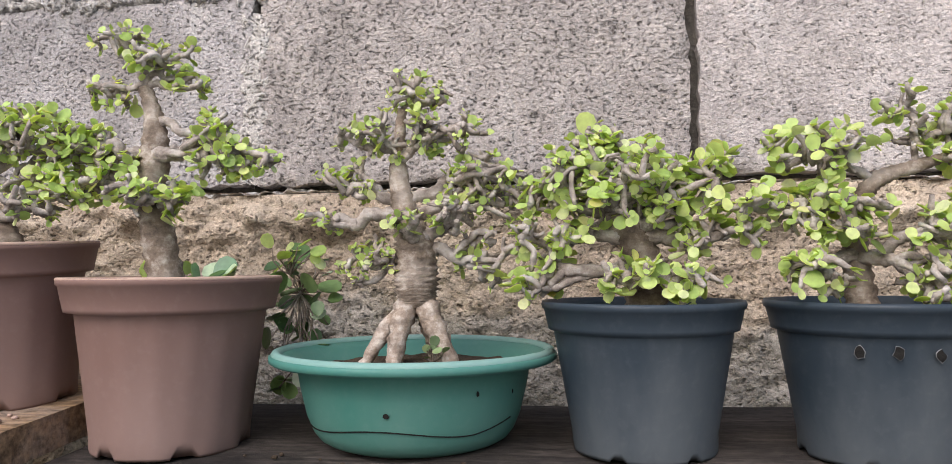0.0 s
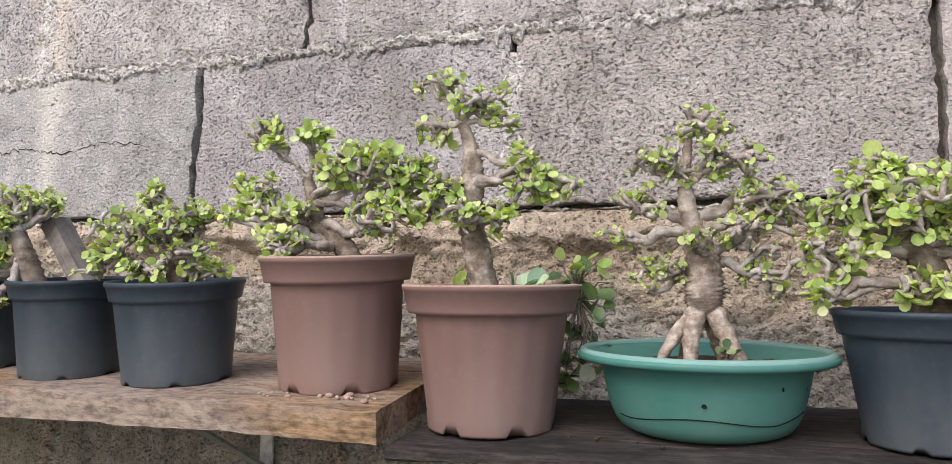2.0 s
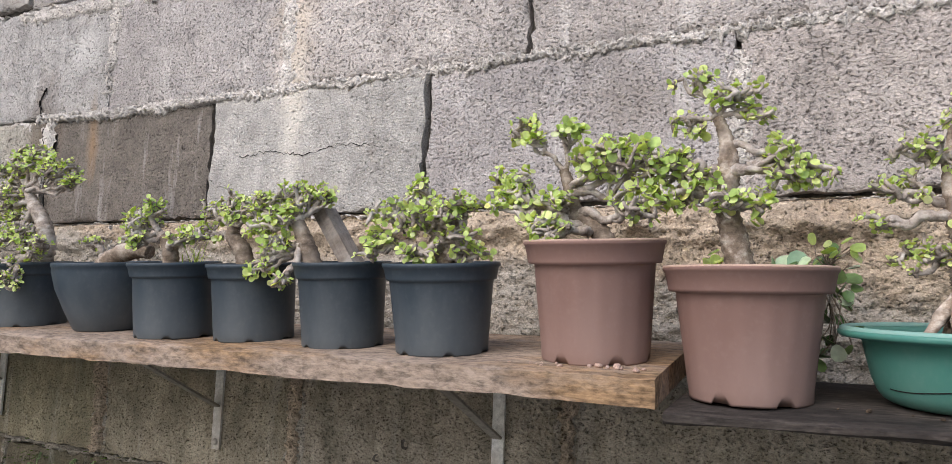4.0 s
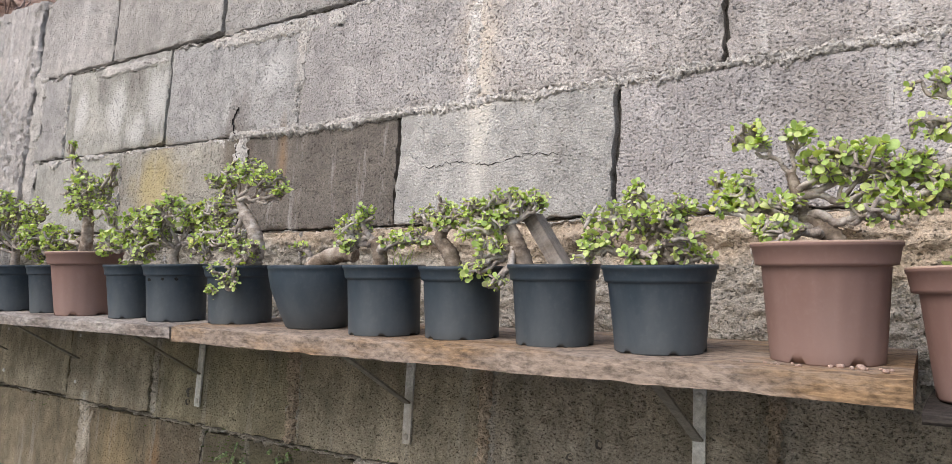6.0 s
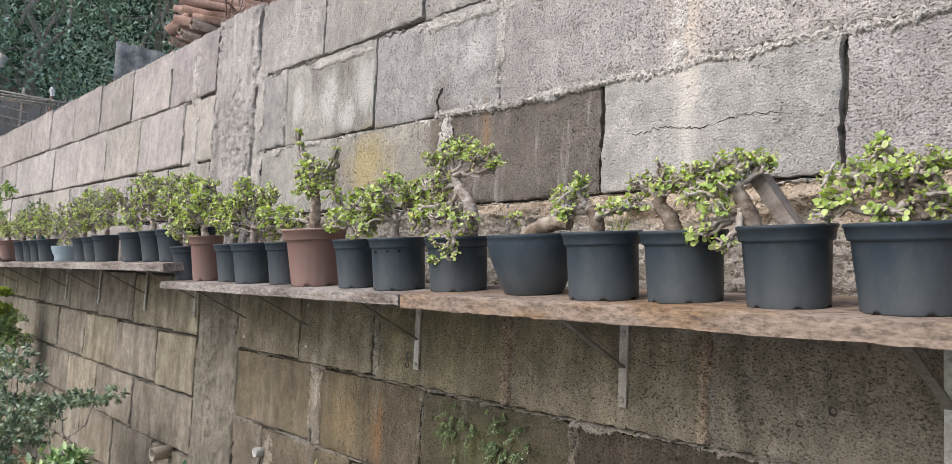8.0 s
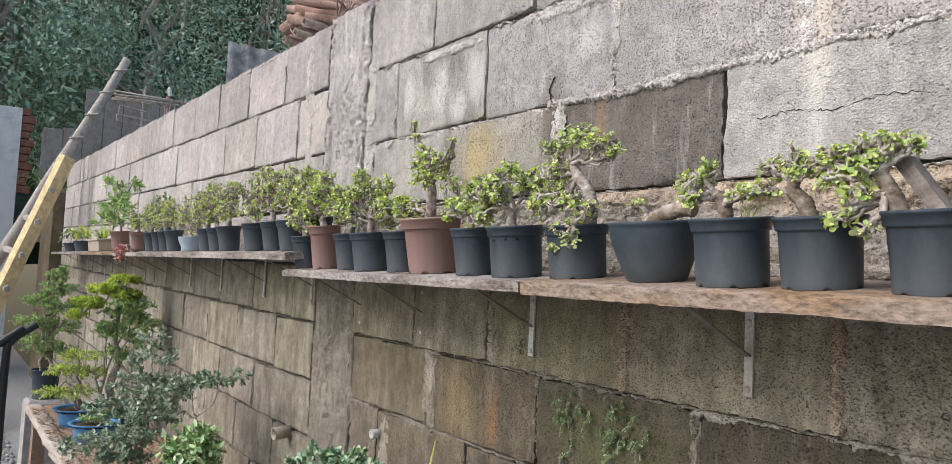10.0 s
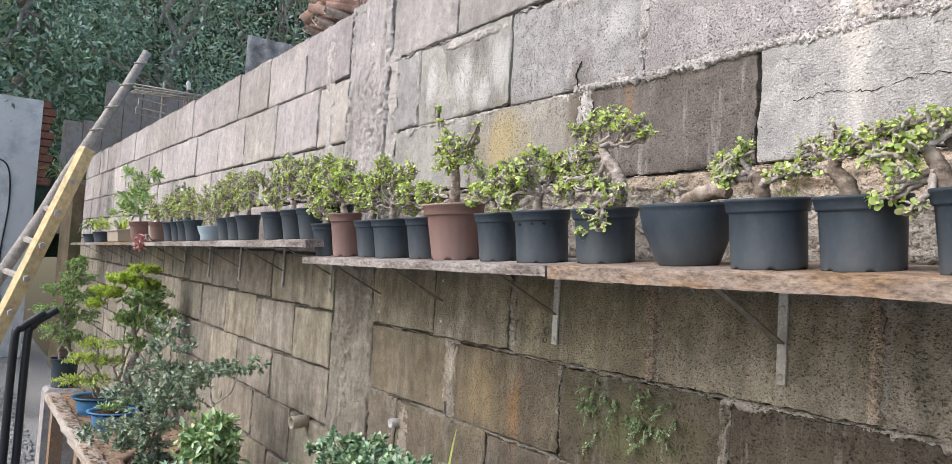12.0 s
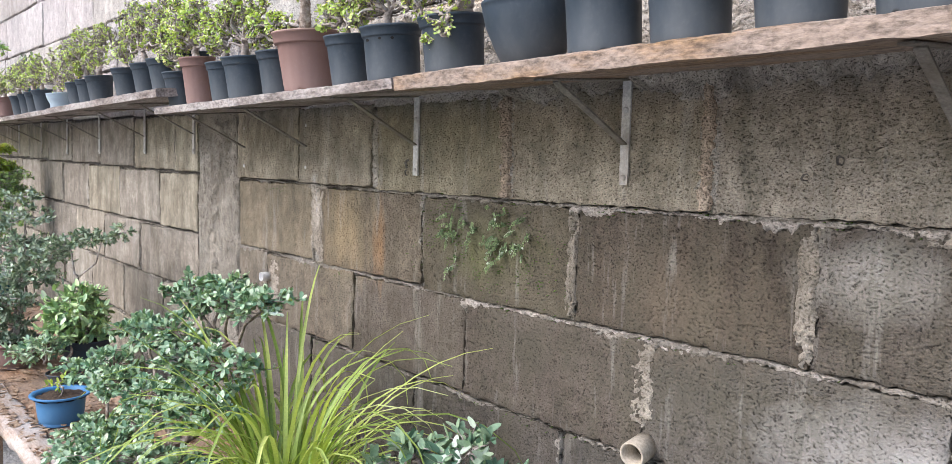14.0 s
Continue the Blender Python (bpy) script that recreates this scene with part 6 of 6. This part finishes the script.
leafy(-5.2, -0.43, BT, (0.082, 0.066, 0.17, BLACK, NB), [(0.0, 0.0, 0.7, 0.012), (-0.06, 0.03, 0.5, 0.009), (0.06, -0.04, 0.5, 0.009)], 0.0165, FEATHER, "tall feathery green tree in a grey-black pot", 100,
      [(0, 0.02, 0.74, 0.08, 0.05, 50), (0.03, 0.03, 0.66, 0.12, 0.06, 70), (-0.02, -0.06, 0.58, 0.12, 0.05, 60), (0.05, 0.06, 0.54, 0.13, 0.06, 70), (0.02, -0.1, 0.46, 0.12, 0.05, 56), (0.0, 0.05, 0.42, 0.14, 0.06, 70), (0.05, -0.05, 0.33, 0.14, 0.06, 60), (0.0, 0.04, 0.28, 0.14, 0.05, 54)], twig=0.0035, name="potted_tree", category="potted tree", wide=0.4, per=18, flat=0.6)
s = Shape()
s.box((-5.3, -0.53, 0), (-5.09, -0.33, 0.499), bevel=0.02)
tagged(new("plinth", s.done("plinth", COLUMN, False)), "rough concrete plinth under the tall potted tree", "plinth")


# ---- on the wall ----
def stub(x, z, r, length, material, label, tilt=0.0):
    s = Shape()
    s.lathe([(r * 0.8, 0.0), (r, 0.0), (r, length), (r * 0.98, length + 0.001), (r * 0.82, length), (r * 0.8, length - 0.03), (r * 0.78, 0.01)], 28)
    ob = new("drain_pipe", s.done("drain_pipe", material))
    ob.matrix_world = pose(x, 0.005, z, 90 + tilt, 0, tilt)
    tagged(ob, label, "pipe", "drain pipes in the wall")


stub(-0.665, 0.795, 0.0195, 0.045, PVC, "beige plastic drain pipe stub in the wall", 6)
stub(-2.49, 0.79, 0.021, 0.06, PVC, "beige plastic drain pipe stub in the wall", 4)
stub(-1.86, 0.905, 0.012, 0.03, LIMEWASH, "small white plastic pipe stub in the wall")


def wall_fern(cx, cz, w, h, n, seed, label):
    rr = random.Random(seed)
    e = empty("wall_fern", pose(cx, -0.004, cz), label, "fern")
    proto = leaf_shape("leaf", 1.0, 0.75, 0.2, FERN, False, 0.06)
    mats = []
    st = Shape()
    for k in range(n):
        a = Vector((rr.uniform(-w, w), 0, rr.uniform(-h, h)))
        d = Vector((rr.uniform(-1.0, 1.0), -0.6, rr.uniform(-0.8, 0.5))).normalized()
        L = rr.uniform(0.012, 0.034)
        b = a + d * L + Vector((0, 0, -0.012))
        st.tube([a, a.lerp(b, 0.5) + Vector((0, -0.003, 0.003)), b], [0.0006, 0.0005, 0.0003], 4)
        side = d.cross(Vector((0, -1, 0.2))).normalized()
        for j in range(7):
            t = 0.2 + 0.8 * j / 7
            q = a.lerp(b, t)
            for sg in (1, -1):
                mats.append(leaf_matrix(q, side * sg + d * 0.5 + unit(rr) * 0.5, Vector((0, -1, 0.4)) + unit(rr) * 0.9, 0.0068 * rr.uniform(0.6, 1.1) * (1.1 - 0.6 * t)))
    tagged(part("stalk_mass", st.done("stalk_mass", FERN), e), kind="stuff")
    tagged(part("foliage", joined_leaves("foliage", mats, proto, FERN), e), kind="stuff")


wall_fern(-1.03, 1.103, 0.12, 0.03, 38, 5, "small ferns rooted in the mossy wall blocks")
wall_fern(-1.12, 1.025, 0.02, 0.015, 3, 7, "small ferns rooted in the mossy wall blocks")
wall_fern(-0.98, 1.055, 0.05, 0.025, 14, 6, "small ferns rooted in the mossy wall blocks")

# moss on the damp blocks
moss = Shape()
rr = random.Random(9)
for k in range(1100):
    if k % 4 == 0:
        x, z = rr.uniform(-1.21, -0.82), rr.uniform(0.965, 1.13)
    elif k % 4 == 1:
        x, z = rr.gauss(-1.05, 0.09), rr.gauss(1.07, 0.04)
    else:
        x = rr.uniform(-2.0, 0.2)
        z = rr.choice((1.144, 0.955, 0.772)) + rr.gauss(-0.004, 0.005)
    if fbm(x, 3, z, 9) < (0.05 if k % 4 > 1 else -0.15):
        continue
    r = rr.uniform(0.0006, 0.0017)
    moss.tube([(x, 0.004, z), (x, -0.0035 - r * 0.4, z)], [r, r * 0.4], 5, 0.3, rr)
tagged(part("moss", moss.done("moss", MOSS), wall, "green moss on the damp blocks"), kind="stuff")


# ---- beyond the wall ----
def pipe(a, b, r, material, square=False):
    a, b = Vector(a), Vector(b)
    s = Shape()
    n = 4 if square else 20
    L = (b - a).length
    s.lathe([(r * 0.84, 0.05), (r * 0.84, 0), (r, 0), (r, L), (r * 0.84, L), (r * 0.84, L - 0.05)], n)
    ob = new("pipe", s.done("pipe", material, not square))
    q = (b - a).to_track_quat("Z", "Y").to_matrix().to_4x4()
    ob.matrix_world = Matrix.Translation(a) @ q
    return ob


rr = random.Random(14)
for k in range(16):
    tier, i = divmod(k, 4)
    r = rr.uniform(0.012, 0.018)
    a = Vector((-2.86 + 0.07 * i + 0.03 * (tier % 2) + rr.uniform(-0.02, 0.02), 0.02 + 0.02 * tier + rr.uniform(-0.06, 0.05), 2.245 + 0.036 * tier + 0.012 * i + rr.uniform(0, 0.012)))
    way = Vector((rr.uniform(0.26, 0.46), rr.uniform(0.6, 0.8), -rr.uniform(0.02, 0.1)))
    tagged(pipe(a, a + way, r, RUST), "reddish brown pipe in a pile on the wall", "pipe", "pile of old pipes")
tagged(pipe((-2.8, 0.0, 2.25), (-2.66, 0.12, 2.38), 0.024, RUST), "reddish brown pipe leaning on the pile", "pipe", "pile of old pipes")
for k in range(4):
    a = Vector((-2.78 + 0.055 * k, 0.0 + 0.01 * (k % 2), 2.215 + 0.03 * (k % 2)))
    tagged(pipe(a, a + Vector((-0.1, 0.6, 0.0)), 0.017, BENCH_EDGE, True), "hollow square brown tube end under the pipes", "tube", "pile of old pipes")
wires = Shape()
for k in range(5):
    pts = [(-2.32 + 0.03 * rr.uniform(-1, 1) - 0.05 * i, 0.02 + 0.03 * i + 0.02 * rr.uniform(-1, 1), 2.17 + 0.06 * math.sin(i * 1.3 + k) + 0.03 * k) for i in range(6)]
    pts = smooth_line(pts, 5)
    wires.tube(pts, [0.003] * len(pts), 5)
tagged(new("wire_bundle", wires.done("wire_bundle", RUST)), "tangled rusty wire on top of the wall", "wire")

s = Shape()
s.grid(60, 4, lambda u, v: (-6.0 + 0.012 * math.sin(u * 60), 0.74 + 1.3 * u, 1.95 + 1.17 * v))
tagged(new("sheet_panel", s.done("sheet_panel", PANEL)), "dark grey corrugated sheet standing behind the wall", "panel")
for k in range(14):
    y = -0.16 + 0.2 * k
    s = Shape()
    top = 2.78 + (0.45 if k > 1 else 0) + 0.03 * ((k * 7) % 3)
    s.box((-9.62, y, 1.5), (-9.59, y + 0.192, top), bevel=0.003)
    tagged(new("fence_board", s.done("fence_board", FENCE, False)), "weathered brown-grey upright fence board", "fence", "fence boards")
# rack with reinforcing bars
rack = empty("rebar_rack", pose(-9.0, 0.0, 0.0), "grey bars and frames stacked on a low rack", "rack")
for k, y in enumerate((0.72, 0.98, 1.24)):
    s = Shape()
    s.tube([(0.05, y, 2.0), (0.0, y + 0.02, 3.28)], [0.022, 0.016], 8, 0.05, rr)
    part("post", s.done("post", RUST if k else FENCE), rack)
for k in range(7):
    s = Shape()
    z = 3.1 + 0.014 * k
    s.tube([(0.03 * (k % 3) + 0.04, 0.42 + rr.uniform(-0.04, 0.04), z + rr.uniform(-0.015, 0.015)), (0.03 * (k % 2) + 0.04, 1.75, z + 0.03 + rr.uniform(-0.04, 0.03))], [0.007, 0.007], 6)
    part("bar", s.done("bar", POLE), rack)
for k, (y, z, w, h, tilt) in enumerate(((0.48, 2.93, 0.3, 0.1, -0.03), (0.46, 2.86, 0.34, 0.07, -0.02), (0.95, 2.96, 0.1, 0.16, 0.08), (1.0, 2.94, 0.12, 0.2, 0.1), (0.9, 2.84, 0.4, 0.05, -0.06))):
    s = Shape()
    s.tube([(0.08, y, z + h), (0.08, y, z), (0.09, y + w, z + tilt), (0.09, y + w, z + h + tilt), (0.08, y, z + h)], [0.009] * 5, 4)
    part("frame", s.done("frame", POLE, False), rack)
s = Shape()
s.lathe([(0.003, 0.07), (0.016, 0.06), (0.028, 0.03), (0.022, 0.0), (0.026, -0.03)], 12)
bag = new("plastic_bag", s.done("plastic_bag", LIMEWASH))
bag.matrix_world = pose(-8.98, 1.0, 3.27, 12, 8)
tagged(bag, "white plastic bag stuck on a rack post", "bag")
# weeds at the foot of the brick end
for k, (x, y, z, n, h) in enumerate(((-9.4, -0.02, 2.15, 50, 0.45), (-9.3, 0.05, 2.15, 50, 0.4), (-9.2, -0.02, 2.15, 40, 0.5))):
    grass_tuft(x, y, z - 0.1, n, h, "thin wiry weeds at the broken brick end", 140 + k, FERN, 0.8, 0.004, 1.3, 0.12)

# white wall with broken brick end and two hanging cables
s = Shape()
s.box((-10.75, -7.0, 0.0), (-10.6, -0.3, 3.13), bevel=0.01)
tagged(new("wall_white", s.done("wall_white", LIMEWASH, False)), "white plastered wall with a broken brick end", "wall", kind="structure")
for k in range(11):
    s = Shape()
    s.box((-10.74, -0.297, 2.1 + 0.095 * k), (-10.61, -0.15 - 0.06 * ((k * 5) % 3) / 2, 2.185 + 0.095 * k), bevel=0.006)
    tagged(new("brick", s.done("brick", BRICK, False)), "broken red brick at the white wall's end", "brick", "bricks at the white wall")
for k, (y0, z0) in enumerate(((-0.62, 2.25), (-0.95, 2.45))):
    s = Shape()
    s.tube(smooth_line([(-10.59, y0 - 0.25, z0 + 0.12), (-10.59, y0, z0 + 0.05), (-10.59, y0 + 0.06, z0 - 0.4), (-10.59, y0 + 0.02, z0 - 1.1), (-10.59, y0 + 0.1, z0 - 1.9)], 6), [0.009] * 25, 6)
    tagged(new("cable", s.done("cable", IRON)), "thin black cable hanging on the white wall", "cable")
s = Shape()
s.box((-9.58, -0.1, 0.0), (-8.63, 0.2, 2.05), bevel=0.05)
tagged(new("earth_bank", s.done("earth_bank", EARTH, False)), "bare earth bank at the end of the block wall", "bank", kind="structure")


def ladder():
    e = empty("ladder", pose(0, 0, 0), "homemade ladder of grey pole and yellow timber against the wall", "ladder")
    a0, a1 = Vector((-7.1, -0.93, 0.0)), Vector((-7.1, -0.19, 2.18))
    b0, b1 = Vector((-7.6, -1.2, 0.0)), Vector((-7.6, 0.3, 3.22))
    s = Shape()
    d = (a1 - a0)
    s.tube([a0, a0 + d * 0.5, a1], [0.072, 0.07, 0.068], 4)
    part("rail", s.done("rail", TIMBER, False), e, "yellow squared timber rail")
    s = Shape()
    s.tube([b0.lerp(b1, i / 8) + Vector((0, 0.008 * math.sin(i * 2.1), 0)) for i in range(9)], [0.055 - 0.002 * i for i in range(9)], 12, 0.05, random.Random(2))
    part("rail", s.done("rail", POLE), e, "grey round pole rail")
    for k in range(7):
        t = 0.12 + 0.125 * k
        p, q = a0.lerp(a1, t), b0.lerp(b1, t * 0.7)
        s = Shape()
        s.tube([p + (p - q) * 0.18, q - (p - q) * 0.12], [0.028, 0.026], 5)
        part("rung", s.done("rung", POLE, False), e)
    for k in range(5):
        p = b0.lerp(b1, 0.68 + 0.07 * k)
        s = Shape()
        s.tube([p + Vector((0.045, -0.06, -0.01)), p + Vector((0.05, 0.05, 0.02))], [0.011, 0.01], 5)
        part("cleat", s.done("cleat", POLE, False), e)


ladder()

# black tube stand and a post on the gravel
e = empty("tube_stand", pose(-2.6, -0.85, 0.0), "black bent metal tube stand on the gravel", "stand")
for k, dy in enumerate((-0.012, 0.02)):
    s = Shape()
    line = smooth_line([(0, dy, 0.0), (0, dy, 0.6), (0.0, dy, 1.03), (0.0, dy + 0.012, 1.08 + 0.01 * k), (0.01, dy + 0.05, 1.115 + 0.01 * k), (0.01, dy + 0.07, 1.13 + 0.01 * k)], 6)
    s.tube(line, [0.011] * len(line), 10)
    part("tube", s.done("tube", IRON), e)

# loose gravel stones
stones = Shape()
rr = random.Random(21)
for k in range(7000):
    x, y = -8.4 + 7.4 * rr.random() ** 1.3, -0.5 - 0.75 * abs(rr.gauss(0, 1))
    r = rr.uniform(0.008, 0.02)
    stones.lathe([(0.001, r * 1.1 - 0.003), (r * 0.8, r * 0.8 - 0.003), (r, r * 0.3 - 0.003), (r * 0.7, -0.004)], 6)
    for i in range(len(stones.v) - 24, len(stones.v)):
        p = stones.v[i]
        stones.v[i] = (p[0] + x, p[1] * (0.6 + 0.4 * ((k * 13) % 7) / 7) + y, p[2])
tagged(new("gravel_stones", stones.done("gravel_stones", GRAVEL, False)), "loose grey gravel stones", "gravel", kind="stuff")


# ---- trees behind ----
def tree(x, y, z, height, spread, n, seed, leaf=0.1, material=WOODS):
    rr = random.Random(seed)
    e = empty("tree", pose(x, y, z), "dark green broad-leaved tree behind the wall", "tree", "trees behind the wall")
    s = Shape()
    line = gnarl(rr, (0, 0, -0.4), (0.2, 0.1, height * 0.62), 0.06, 8)
    s.tube(line, [0.11 - 0.009 * i for i in range(9)], 10, 0.08, rr)
    part("trunk", s.done("trunk", BARK), e)
    mats = []
    for k in range(16):
        a = rr.uniform(0, 2 * math.pi)
        q = rr.random() ** 0.5
        c = Vector((math.cos(a) * spread * q, math.sin(a) * spread * q, height * rr.uniform(0.1, 1.0)))
        s = Shape()
        s.tube(gnarl(rr, line[rr.randrange(3, 8)], c, 0.12, 6), [0.03, 0.026, 0.022, 0.018, 0.014, 0.01, 0.007], 6, 0.1, rr)
        part("limb", s.done("limb", BARK), e)
        for j in range(n // 16):
            d = unit(rr)
            p = c + d * spread * 0.5 * rr.random() ** 0.45
            for w in range(2):
                mats.append(leaf_matrix(p + unit(rr) * 0.06, unit(rr, -0.15), Vector((0.5, -0.5, 0.8)) + unit(rr) * 0.7, leaf * rr.uniform(0.6, 1.3)))
    v = [(0, 0, 0), (0.45, 0.2, 0.05), (1, 0, -0.05), (0.45, -0.2, 0.05)]
    proto = mesh("crown_leaf", v, [(0, 1, 2), (0, 2, 3)], material)
    tagged(part("crown", joined_leaves("crown", mats, proto, material), e), kind="stuff")


for k, (x, y, z, h, sp) in enumerate(((-11.6, -2.6, 2.0, 4.6, 1.6), (-12.2, -0.6, 2.2, 5.0, 1.7), (-11.4, 1.2, 2.3, 4.6, 1.5), (-11.8, 3.0, 2.4, 5.2, 1.7), (-11.0, 5.2, 2.6, 5.4, 1.8), (-13.5, 0.6, 2.4, 6.5, 2.2), (-13.8, -3.4, 2.0, 6.5, 2.4), (-14.0, 4.2, 2.6, 7.0, 2.5))):
    tree(x, y, z, h, sp, 5200, 200 + k, 0.13 if y < 0 else 0.085)
tree(-6.6, 3.3, 2.4, 2.6, 0.7, 260, 230, 0.13, LIME)
# added sheet that keeps bright sky out of gaps between the crowns
backdrop_sheet = Shape()
backdrop_sheet.grid(60, 16, lambda u, v: (-30 - 6 * math.sin(u * math.pi) + 6 * v, -30 + 70 * u, 1.0 + 13 * v + 1.2 * fbm(u * 70, v * 10, 0, 0.3)))
tagged(new("backdrop", backdrop_sheet.done("backdrop", BACKDROP_GREEN)), "added dark green backdrop sheet far behind the trees", "backdrop", kind="structure")

# the shelf boards lean forward on their brackets, with all that stands on them
bpy.context.view_layer.update()
for ob in list(scene.objects):
    at = ob.matrix_world.translation
    on_shelf = -0.26 < at.y < -0.03 and 1.3 < at.z < 1.6 and at.x > -8
    if ob.parent is None and (on_shelf or ob.name.startswith("shelf_board")):
        dark = ob is dark_board or (at.x > -0.03 and not ob.name.startswith("shelf_board"))
        middle = 1.37 if dark else 1.39
        ob.matrix_world = Matrix.Translation((0, -0.16, middle)) @ Matrix.Rotation(math.atan(DARK_SAG if dark else SAG), 4, "X") @ Matrix.Translation((0, 0.16, -middle)) @ ob.matrix_world
